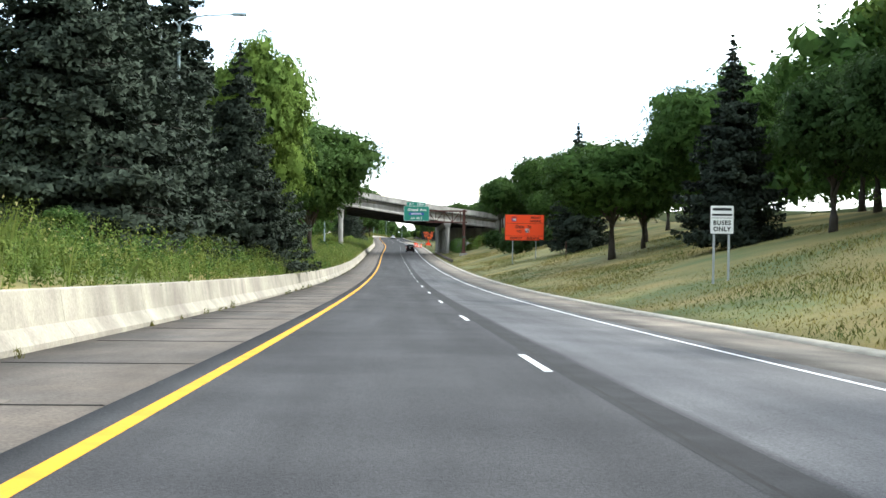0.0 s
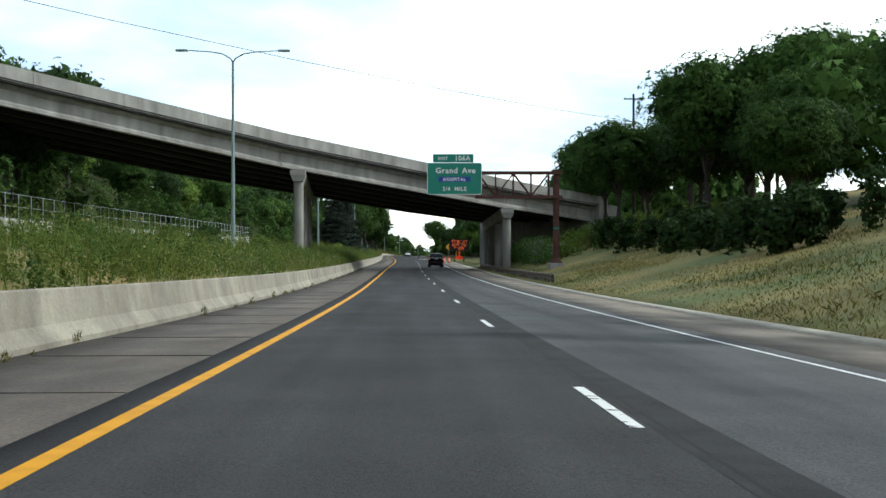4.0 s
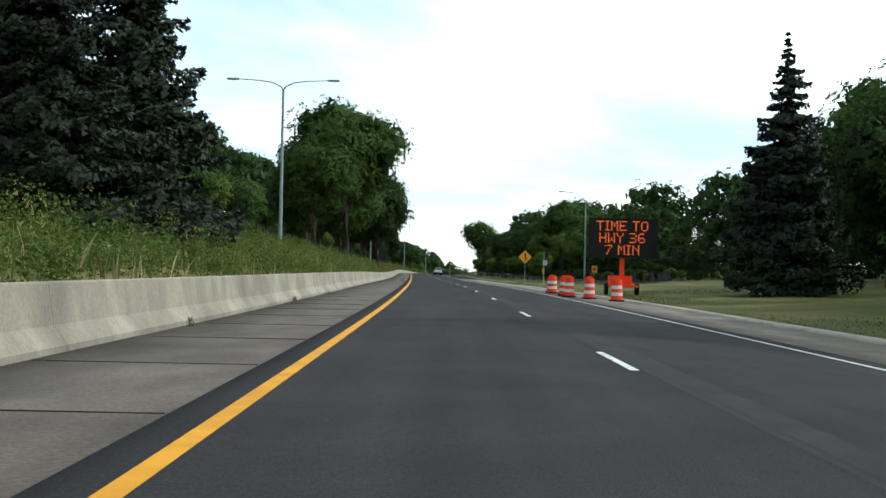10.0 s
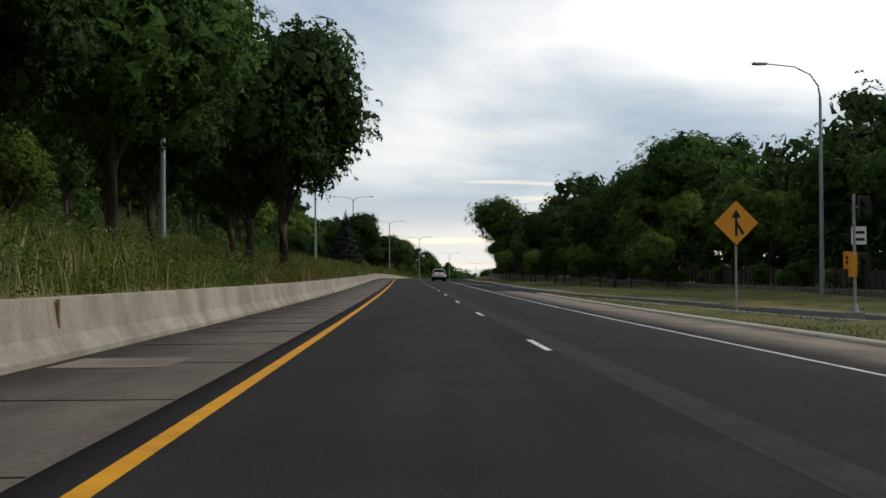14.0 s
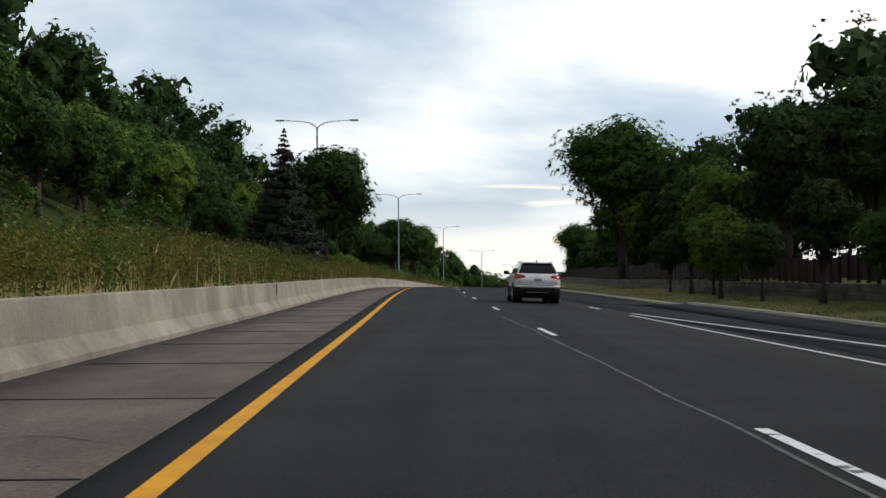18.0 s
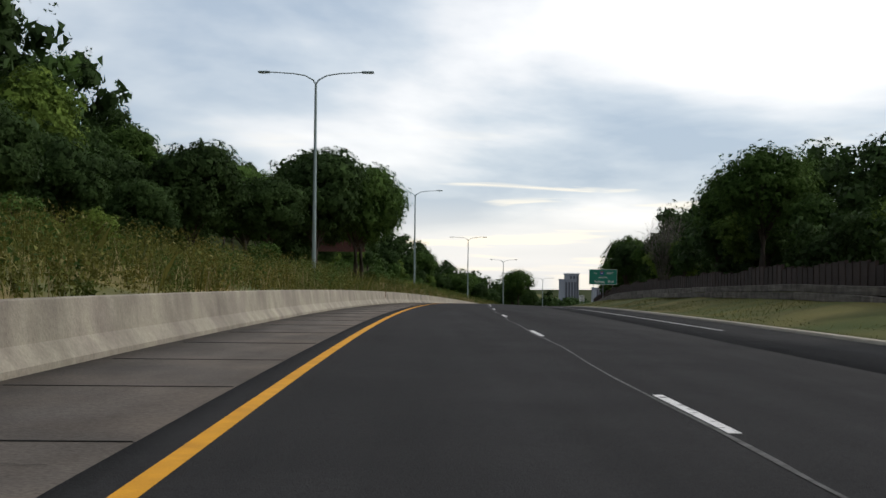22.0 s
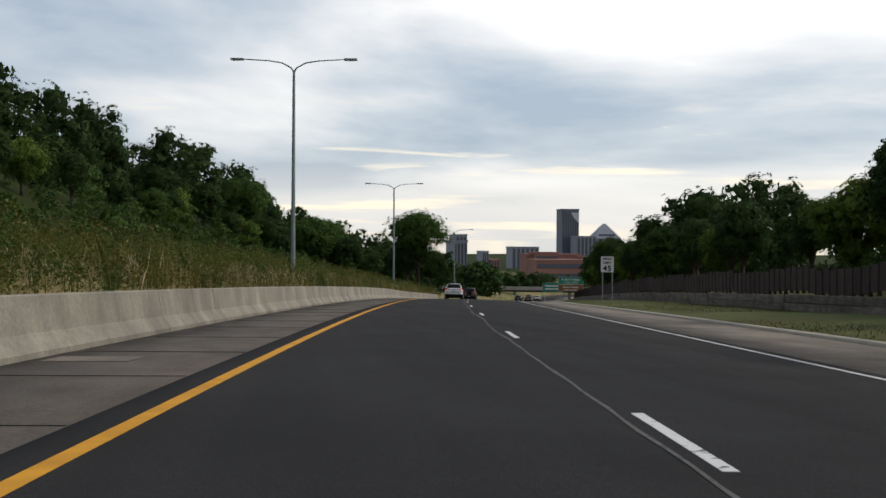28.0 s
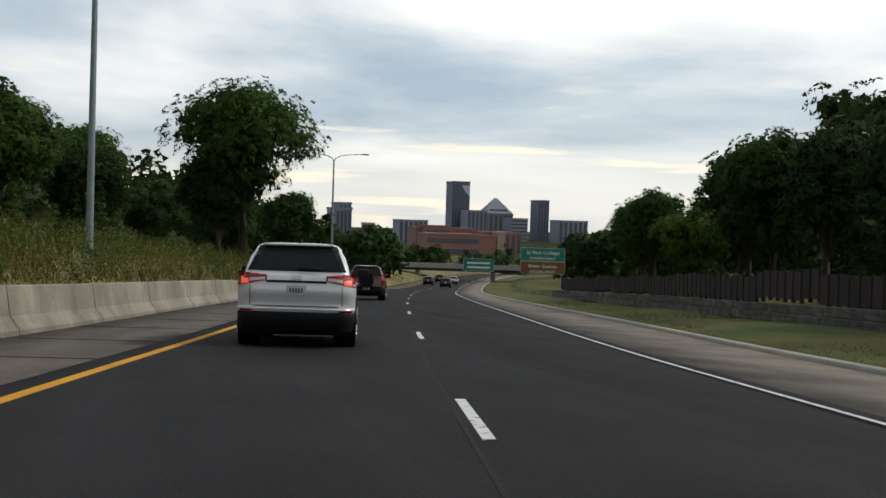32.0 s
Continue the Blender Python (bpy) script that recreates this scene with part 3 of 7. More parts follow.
def ground_z(s, u):
    """Height of the ground over the road's datum line, at station s and u right of the yellow line."""
    s, u = np.asarray(s, float), np.asarray(u, float)
    k = kerb_shift(s)
    u = np.where(u < 10.2, u, np.where(u > 15, u, np.where(u < 10.3 + k - 1e-6, 10.2, 15 - (15 - u) * 4.7 / (4.7 - k))))
    w1, w2 = smoothstep(BANK_END, BANK_END + 40, s), smoothstep(FLAT_END - 30, FLAT_END + 30, s)
    steep = smoothstep(205, 232, s) * (1 - smoothstep(258, 272, s))
    fl = fence_line(s)
    ul = np.where(u < 16.8, u, np.where(u < fl, 16.8, u - fl + 16.8))
    r = np.interp(u, R_U, R_BANK) * (1 - w1) + (np.interp(u, R_U, R_FLAT) * (1 - w2) + np.interp(ul, R_U, R_LATE) * w2) * w1
    r = r - dip(s) * np.interp(u, (10.8, 21, 60, 100), (0, 1, 1, 0))
    r = r + steep * 1.3 * smoothstep(13, 22, u) * (1 - smoothstep(60, 110, u))
    r = r + bank_lift(s) * np.interp(u, (10.6, 13.5, 16.8, 26, 60), (0, 0.4, 1, 1, 0))
    far = 1 - 0.8 * smoothstep(1000, 1200, s)
    left = np.interp(u, L_U, L_Z) * np.where(u < -14, far, 1.0)
    return np.where(u < 0, left, r)


def place(s, u, up=0.0, on_ground=True):
    """World place of station s, offset u; up: metres over the ground there, or over the datum line."""
    h = float(heading(s))
    n = math.hypot(1, h)
    z = float(road_z(s)) + (float(ground_z(s, u)) if on_ground else 0.0) + up
    return Vector((float(road_x(s)) + u / n, s - u * h / n, z))


def offset(x, y):
    """u of a world place (x, y)."""
    return x - float(road_x(y))


def turn(s):
    return -math.degrees(math.atan(float(heading(s))))


def strip(name, s0, s1, step, us, zs, mat, parent=None, thick=0.0):
    """A ribbon along the road: us offsets, zs heights over the datum line; thick: depth of its sides."""
    S = np.arange(s0, s1 + step * 0.5, step)
    us, zs = np.array(us, float), np.array(zs, float)
    if thick:
        us = np.r_[us[0], us, us[-1]]
        zs = np.r_[zs[0] - thick, zs, zs[-1] - thick]
    h = heading(S)
    n = np.hypot(1, h)
    X = road_x(S)[:, None] + us[None] / n[:, None]
    Y = S[:, None] - us[None] * (h / n)[:, None]
    Z = road_z(S)[:, None] + zs[None]
    k = len(us)
    V = np.stack([X, Y, Z], -1).reshape(-1, 3)
    i = np.arange(len(S) - 1)[:, None] * k + np.arange(k - 1)[None]
    F = np.stack([i, i + 1, i + 1 + k, i + k], -1).reshape(-1, 4)
    return soup(name, V, F, mat, parent)


# ---- ground, road, shoulders ----
gs = np.r_[np.arange(-200, 1100, 4.0), np.arange(1100, 1520, 20.0), 1800, 2200, 2800, 4000]
gu = np.r_[-3000, -1200, -400, -250, -160, -130, -110, -90, -70, -57, -45, -39, -33, -31, -29, -24, -18, -16, -14, -12, -10, -8, -6, -5, -3.65, -3.45, -3.2, -1, 10.25, 10.3,
           11.2, 12, 13, 14.5, 15.5, 16.8, 17.15, 19, 21, 23.5, 26, 31, 36, 48, 60, 100, 150, 400, 1200, 3000]
GS, GU = np.meshgrid(gs, gu, indexing="ij")
GK = kerb_shift(GS)
GU = np.where(GU < 10.22, GU, np.where(GU > 15, GU, np.where(GU < 10.28, 10.24 + GK, 15 - (15 - GU) * (4.7 - GK) / 4.7)))
gsc = np.clip(GS, -80, 1500)
GX = road_x(gsc) + GU / np.hypot(1, heading(gsc))
GY = GS - np.where(np.abs(GU) < 200, GU * heading(gsc), 0)
rough_n = np.array([noise.noise(Vector((a * 0.07, b * 0.11, 0.0))) for a, b in zip(GS.ravel(), GU.ravel())]).reshape(GS.shape)
GZ = road_z(gsc) + ground_z(GS, GU) + np.where((GU < -5) | (GU > 13), rough_n * 0.25, 0) - np.where(in_ramp(GS, GU, 0.6), 0.45, 0)
gk = len(gu)
gi = np.arange(len(gs) - 1)[:, None] * gk + np.arange(gk - 1)[None]
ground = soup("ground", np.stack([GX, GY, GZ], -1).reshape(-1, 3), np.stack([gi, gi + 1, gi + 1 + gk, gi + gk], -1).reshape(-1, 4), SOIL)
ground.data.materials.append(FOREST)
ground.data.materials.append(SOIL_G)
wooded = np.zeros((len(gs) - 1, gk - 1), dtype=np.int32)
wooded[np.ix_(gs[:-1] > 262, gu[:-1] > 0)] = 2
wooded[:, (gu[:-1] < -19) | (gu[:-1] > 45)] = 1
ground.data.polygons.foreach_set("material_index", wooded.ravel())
tagged(ground, "grassy ground with dry patches beside the motorway", "ground", kind="structure")

lane_u = [-0.42, 0.0, 2.0, 3.66, 5.5, 7.65]
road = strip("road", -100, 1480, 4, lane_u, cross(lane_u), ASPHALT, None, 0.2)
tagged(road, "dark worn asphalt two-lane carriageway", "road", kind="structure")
sh_l = tagged(new("shoulder_left"), "brown-grey concrete shoulder with sealed cross joints", "shoulder", kind="structure")
slab_ends = [-100.0]
slab_rng = np.random.default_rng(5)
while slab_ends[-1] < 1000:
    slab_ends.append(slab_ends[-1] + 4.6 + float(slab_rng.uniform(-0.35, 0.35)))
for a_, b_ in zip(slab_ends, slab_ends[1:]):
    if b_ > -30:
        lift = float(slab_rng.normal(0, 0.0025))
        strip("slab", a_ + 0.014, b_ - 0.014, b_ - a_ - 0.028, [-3.2, -0.43], [-0.014 + lift, -0.014 - lift], SHOULDER, sh_l, 0.12)
strip("slab_bed", -100, 1010, 4, [-3.2, -0.43], [-0.024, -0.024], CRACK, sh_l, 0.2)
strip("slab", 1010, 1480, 4, [-3.2, -0.43], [-0.012, -0.012], SHOULDER, sh_l, 0.2)
sh_r = tagged(new("shoulder_right"), "lighter tan concrete shoulder along a low kerb", "shoulder", kind="structure")
strip("slab", -100, 476, 4, [7.66, 9.85], [float(cross(7.66)) - 0.012, float(cross(9.85))], SHOULDER_R, sh_r, 0.2)
strip("slab", 476, 545, 3, [7.66, 9.85], [float(cross(7.66)) - 0.012, float(cross(9.85))], ASPHALT, sh_r, 0.2)
kz = float(cross(9.85))
kerb = new("kerb")
for s0_, s1_ in ((-100, 468),):
    strip("kerb_run", s0_, s1_, 4, [9.86, 9.9, 9.94, 10.3, 10.34], [kz - 0.1, kz + 0.03, kz + 0.06, kz + 0.06, kz - 0.1], KERB, kerb)
tagged(kerb, "low pale concrete kerb beside the lawn", "kerb", kind="structure")



def ribbon(name, ss, ua, ub, up, mat, parent=None, skirt=0.0, up2=None):
    """A strip between two offsets that change along the road; up, up2: heights of its edges."""
    rows_ = []
    up2 = up if up2 is None else up2
    za_, zb_ = np.broadcast_to(up, len(ss)), np.broadcast_to(up2, len(ss))
    for s_, a, b, z0_, z1_ in zip(ss, ua, ub, za_, zb_):
        rows_ += [place(float(s_), float(a), float(z0_) - skirt, False), place(float(s_), float(a), float(z0_), False), place(float(s_), float(b), float(z1_), False), place(float(s_), float(b), float(z1_) - skirt, False)]
    k_ = np.arange(len(ss) - 1)[:, None] * 4 + np.arange(3)[None]
    return soup(name, np.array([tuple(v) for v in rows_]), np.stack([k_, k_ + 1, k_ + 5, k_ + 4], -1).reshape(-1, 4), mat, parent)


for s0_, s1_, m_ in ((545, 737, ASPHALT), (737, 1481, SHOULDER_R)):
    ws = np.arange(s0_, s1_ + 0.5, 4.0)
    wk = 9.85 + kerb_shift(np.maximum(ws, 545))
    wi = np.full(len(ws), 7.66) if m_ is ASPHALT else edge_u(ws) + 0.35
    if m_ is not ASPHALT:
        ribbon("paved_edge", ws, np.full(len(ws), 7.655), wi - 0.003, float(cross(7.655)) - 0.004, ASPHALT, sh_r, 0.2, cross(wi) - 0.004)
    ribbon("slab", ws, wi, wk, cross(wi) - 0.012, m_, sh_r, 0.2, np.full(len(ws), kz))
ws = np.arange(545, 1481, 4.0)
wk = 9.86 + kerb_shift(ws)
ribbon("kerb_run", ws, wk, wk + 0.42, kz + 0.06, KERB, kerb, 0.2)
rs = np.arange(384, 546, 3.0)
ri, ro = np.interp(rs, RAMP_S, RAMP_IN), np.interp(rs, RAMP_S, RAMP_OUT)
rdip = dip(rs) * 1.1
ramp_road = ribbon("ramp_road", rs, ri, ro, -0.105 - rdip * 0.7, ASPHALT, None, 0.3, -0.105 - rdip)
tagged(ramp_road, "asphalt slip road merging from behind a grass wedge", "road", kind="structure")
rk = ribbon("ramp_kerb", rs[rs < 470], ri[rs < 470] - 0.34, ri[rs < 470], -0.04 - 0.55 * rdip[rs < 470], KERB, None, 0.3)
tagged(rk, "pale kerb along the slip road", "kerb", kind="structure")
rk2 = ribbon("ramp_kerb", rs, ro, ro + 0.34, -0.04 - rdip, KERB, None, 0.3)
tagged(rk2, "pale kerb along the outer side of the slip road", "kerb", kind="structure")
rl = np.arange(470, 534, 3.0)
lu = np.interp(rl, (470, 493, 505, 533), (12.4, 10.6, 9.4, 7.4))
rline = ribbon("ramp_line", rl, lu - 0.06, lu + 0.06, -0.099, WHITE)
tagged(rline, "white line where the slip road merges", "road marking", kind="structure")

yellow = strip("yellow_edge_line", -100, 1480, 4, [-0.075, 0.075], [0.005, 0.004], YELLOW)
tagged(yellow, "solid yellow edge line painted on asphalt", "road marking", kind="structure")


def slab_h(s, u):
    """Height of the paving at u: the asphalt strip beside the lanes falls evenly to its kerb."""
    wide = 9.85 + kerb_shift(s)
    z0 = float(cross(7.66)) - 0.012
    even = z0 + (kz - z0) * (u - 7.66) / (wide - 7.66)
    return np.where((s < 739) & (u > 7.66), np.maximum(even, cross(u)), cross(u))


white_edge = new("white_edge_line")
strip("line", -100, 532, 4, [7.15, 7.25], [float(cross(7.14)) + 0.005, float(cross(7.26)) + 0.005], WHITE, white_edge)
for we, wm in ((np.arange(640, 842, 3.0), WHITE), (np.arange(841, 1480, 3.0), WHITE_WORN)):
    ea, eb = edge_u(we) - 0.05, edge_u(we) + 0.05
    ribbon("line", we, ea, eb, slab_h(we, ea) + 0.005, wm, white_edge, 0.0, slab_h(we, eb) + 0.005)
for s0_ in range(538, 600, 12):
    strip("merge_dash", s0_, s0_ + 2.7, 0.9, [7.15, 7.27], [float(cross(7.14)) + 0.005, float(cross(7.26)) + 0.005], WHITE, white_edge)
tagged(white_edge, "thin solid white edge line painted on asphalt", "road marking", kind="structure")

# dashes: 10 feet of paint every 50 feet
dash = boxes((-0.05, 0.05, 0, 3.05, 0, 0.004))
dash_lines = tagged(new("lane_line"), "white dashed lane line, worn in places", "road marking", kind="structure")
first = part("dash", dash, WHITE_WORN, dash_lines)
def lane_line_u(s):
    return float(np.interp(s, (600, 690, 760, 840, 885, 900), (3.66, 3.92, 3.84, 3.78, 3.85, 3.9)))


PHASE = {0: -0.07, 75: -0.07, 91: 0.0, 213: 0.0, 231: 0.15, 293: 0.2, 340: 0.32, 406: 0.62, 503: 1.04, 566: 1.17, 616: 1.45, 682: 1.72, 762: 1.98, 840: 2.08, 1200: 2.08}
spots = [15.24 * (i + float(np.interp(15.24 * i, list(PHASE), list(PHASE.values())))) for i in range(-5, 75)]
for i, s in enumerate(spots):
    m = Matrix.Translation(place(s, lane_line_u(s), float(cross(lane_line_u(s))) + 0.002, False)) @ pose(0, 0, 0, math.degrees(math.atan(float(road_z(s + 1) - road_z(s - 1)) / 2)), 0, turn(s))
    if i == 0:
        first.matrix_basis = m
    else:
        share(first, "dash", dash_lines, m)
seam_s = np.arange(478, 874, 0.8)
sv, sf = [], []
for i, s in enumerate(seam_s):
    du = 0.10 * noise.noise(Vector((s * 0.13, 0, 0))) + 0.05 * noise.noise(Vector((s * 0.45, 5, 0)))
    wd = 0.016 + 0.035 * abs(noise.noise(Vector((s * 0.33, 9, 0))))
    for q in (-wd, wd):
        cu = lane_line_u(s) + float(np.interp(s, (478, 515, 545, 575, 605, 640, 700), (-0.07, -0.18, -0.3, -0.28, -0.1, -0.07, -0.2))) + du + q
        sv.append(place(float(s), cu, float(cross(cu)) + 0.004, False))
    if i and (s > 770 or noise.noise(Vector((s * 0.06, 2, 0))) > -0.45) and not 529 < s < 552:
        sf.append((2 * i - 2, 2 * i - 1, 2 * i + 1, 2 * i))
seam = mesh_ob("seam", sv, sf, GHOST)
tagged(seam, "pale worn seam beside the lane line", "road seam", kind="structure")
seam_d = strip("dark_seam", -60, 440, 2, [3.84, 3.88], [float(cross(3.84)) + 0.003, float(cross(3.88)) + 0.003], CRACK)
tagged(seam_d, "dark cracked seam beside the lane line", "road seam", kind="structure")
se = np.arange(866, 1020, 1.0)
su = np.array([lane_line_u(float(q)) - 0.13 + 0.05 * noise.noise(Vector((float(q) * 0.2, 3, 0))) for q in se])
sw = np.array([0.018 + 0.04 * abs(noise.noise(Vector((float(q) * 0.4, 7, 0)))) for q in se])
seam_e = new("dark_seam")
ribbon("crack", se, su - sw, su + sw, cross(su - sw) + 0.003, CRACK, seam_e, 0.0, cross(su + sw) + 0.003)
tagged(seam_e, "dark cracked seam along the curve", "road seam", kind="structure")
band = strip("sealed_band", -60, 470, 3, [3.76, 4.2], [float(cross(3.76)) + 0.002, float(cross(4.2)) + 0.002], CRACK_A)
tagged(band, "darker sealed band beside the lane line", "road seam", kind="structure")
cracks = tagged(new("cross_cracks"), "thin pale cracks across the lane", "road crack", kind="structure")
ck0 = None
for s, ua, ub in ((464.4, 0.6, 3.3), (476.2, 0.2, 3.5), (519.0, 0.5, 2.6), (566.9, 0.4, 2.2), (639.6, 0.6, 3.0), (699.2, 0.3, 3.3), (766.6, 0.2, 2.8), (845.8, 0.3, 3.0)):
    cv, cf = [], []
    for i in range(13):
        uu = ua + (ub - ua) * i / 12
        dy = 0.05 * noise.noise(Vector((uu * 2.0, s, 0)))
        for q in (-0.008, 0.008):
            cv.append(place(s + dy + q, uu, float(cross(uu)) + 0.003, False))
        if i:
            cf.append((2 * i - 2, 2 * i, 2 * i + 1, 2 * i - 1))
    mesh_ob("crack", cv, cf, GHOST, cracks)
j0 = None
for s in slab_ends:
    if -30 < s < 1000:
        m = Matrix.Translation(place(s, 0, -0.012, False)) @ pose(0, 0, 0, math.degrees(math.atan(float(road_z(s + 1) - road_z(s - 1)) / 2)), 0, turn(s) + float(rng.normal(0, 0.35)))
        if j0 is None:
            j0 = part("joint", boxes((-2.75, -0.46, -0.017, 0.017, 0, 0.005)), CRACK, sh_l)
            j0.matrix_basis = m
        else:
            share(j0, "joint", sh_l, m)
# a few wandering cracks on the concrete shoulder
for i in range(60):
    s = float(rng.uniform(-10, 930))
    u0_, cv, cf = float(rng.uniform(-2.9, -1.6)), [], []
    n_ = int(rng.integers(6, 12))
    for j in range(n_):
        uu = u0_ + j * 0.14
        yy = s + 0.5 * noise.noise(Vector((uu * 1.3, s, 0)))
        for q in (-0.007, 0.007):
            cv.append(place(yy + q, min(uu, -0.5), -0.007, False))
        if j:
            cf.append((2 * j - 2, 2 * j, 2 * j + 1, 2 * j - 1))
    mesh_ob("crack", cv, cf, CRACK, sh_l)

# ---- barrier ----
barrier = tagged(new("median_barrier"), "cast concrete safety barrier with weathered stained segments", "barrier", kind="structure")
PROF = [(-2.95, -0.02), (-2.95, 0.07), (-3.12, 0.3), (-3.2, 0.8), (-3.22, 0.82), (-3.36, 0.82), (-3.38, 0.8), (-3.45, 0.3), (-3.62, 0.07), (-3.62, -0.02)]
SEG = 6.1
bv = [(a, yq, b) for yq in (0.005, SEG - 0.005) for a, b in PROF]
bv_run = [(a, yq, b) for yq in (-0.03, SEG + 0.03) for a, b in PROF]
nb = len(PROF)
bf = [(i, i + 1, i + 1 + nb, i + nb) for i in range(nb - 1)] + [tuple(range(nb)), tuple(reversed(range(nb, 2 * nb)))]
seg0 = None
for i in range(165):
    s = -60 + i * SEG
    p = place(s, 0, 0, False)
    q = place(s + SEG, 0, 0, False)
    yaw = -math.degrees(math.atan2(q.x - p.x, q.y - p.y))
    pit = math.degrees(math.asin((q.z - p.z) / (q - p).length))
    m = Matrix.Translation(p) @ pose(0, 0, 0, pit, 0, yaw)
    if seg0 is None:
        seg0 = mesh_ob("segment", bv, bf, BARRIER, barrier)
        seg0.matrix_basis = m
        seg1 = mesh_ob("segment", bv_run, bf, BARRIER, barrier)
    elif s < 440 or i % 7 == 0:
        share(seg0, "segment", barrier, m)
    elif seg1.matrix_basis == Matrix():
        seg1.matrix_basis = m
    else:
        share(seg1, "segment", barrier, m)
for s_, w_, l_ in ((9.0, 0.9, 1.6), (72, 0.8, 1.2), (283, 1.0, 2.4), (402, 0.9, 1.8), (607, 0.9, 1.6), (785, 0.7, 1.0)):
    pt = part("patch", boxes((-2.75, -2.75 + w_ * 1.6, 0, l_, -0.012, -0.008)), SHOULDER_R, sh_l, "paler concrete repair patch")
    pt.matrix_basis = Matrix.Translation(place(s_, 0, 0.003, False)) @ pose(0, 0, 0, math.degrees(math.atan(float(road_z(s_ + 1) - road_z(s_ - 1)) / 2)), 0, turn(s_))
stain = part("rust_streak", boxes((-3.19, -3.165, -0.05, 0.05, 0.12, 0.79)), RUST, barrier, "brown rust streak")
stain.matrix_basis = Matrix.Translation(place(270, 0.03, 0, False)) @ pose(0, 0, 0, 0, 0, turn(270))
for s in (404, 536, 690, 712):
    share(stain, "rust_streak", barrier, Matrix.Translation(place(s, 0.03, 0, False)) @ pose(0, 0, 0, 0, 0, turn(s)))

# ---- plants ----


def leaf_cards(P, N, size, r, tilt=0.5, blade=0.0):
    """Three-cornered leaves at P with normals near N; blade: upright narrow leaves of that slimness."""
    n = len(P)
    N = N + r.normal(0, tilt, (n, 3))
    N /= np.linalg.norm(N, axis=1)[:, None] + 1e-9
    A = np.cross(N, r.normal(0, 1, (n, 3))) if not blade else r.normal(0, 0.42, (n, 3)) + np.array([0, 0, 1.0])
    A /= np.linalg.norm(A, axis=1)[:, None] + 1e-9
    B = np.cross(N, A)
    sz = size * r.uniform(0.6, 1.35, n)[:, None]
    a, b = A * sz * 0.6, B * sz * (blade or 0.42)
    V = np.stack([P - a, P + b + a * 0.45, P - b * 0.85 + a * 0.6], 1) if not blade else np.stack([P - a * 0.7 - b, P - a * 0.7 + b, P + a], 1)
    return V.reshape(-1, 3), np.arange(3 * n).reshape(n, 3)[:, [0, 2, 1]]


def masses(C, R, r, each=60):
    """Close inner foliage of each clump: larger ragged leaf sprays turned outwards. Gives verts, faces and the way out."""
    own = np.repeat(np.arange(len(C)), each)
    d = r.normal(0, 1, (len(own), 3))
    d /= np.linalg.norm(d, axis=1)[:, None]
    P = C[own] + d * (R[own] * r.uniform(0.15, 0.70, len(own)))[:, None] * np.array([1.15, 1.15, 0.85])
    V, F = leaf_cards(P, d, 1.0, r, 0.3)
    V = (V.reshape(-1, 3, 3) - P[:, None]) * (R[own] * 0.40)[:, None, None] + P[:, None]
    return V.reshape(-1, 3), F, (P - C[own]) / R[own][:, None]


def soft(V, F, out, r, loose=0.25):
    """Shading normals near out for loose leaves, and each leaf wound to suit its normal."""
    N = out / (np.linalg.norm(out, axis=1)[:, None] + 1e-9) + r.normal(0, loose, out.shape)
    N /= np.linalg.norm(N, axis=1)[:, None] + 1e-9
    a, b, c = V[F[:, 0]], V[F[:, 1]], V[F[:, 2]]
    away = np.einsum("ij,ij->i", np.cross(b - a, c - a), N) < 0
    F[away] = F[away][:, ::-1]
    return N


def sprays(P, N, each, reach, r):
    """Spreads leaves round each spray centre, in a drooping disc across its normal."""
    n = len(P)
    N = N / (np.linalg.norm(N, axis=1)[:, None] + 1e-9)
    A = np.cross(N, r.normal(0, 1, (n, 3)))
    A /= np.linalg.norm(A, axis=1)[:, None] + 1e-9
    B = np.cross(N, A)
    an = r.uniform(0, 6.283, (n, each))
    rd = np.sqrt(r.uniform(0.02, 1, (n, each))) * (reach * r.uniform(0.6, 1.3, (n, 1)))
    Q = P[:, None] + A[:, None] * (np.cos(an) * rd)[..., None] + B[:, None] * (0.75 * np.sin(an) * rd)[..., None]
    Q = Q - N[:, None] * (rd ** 2 / reach * 0.32)[..., None] + r.normal(0, reach * 0.08, (n, each, 3))
    return Q.reshape(-1, 3), np.repeat(N, each, 0)


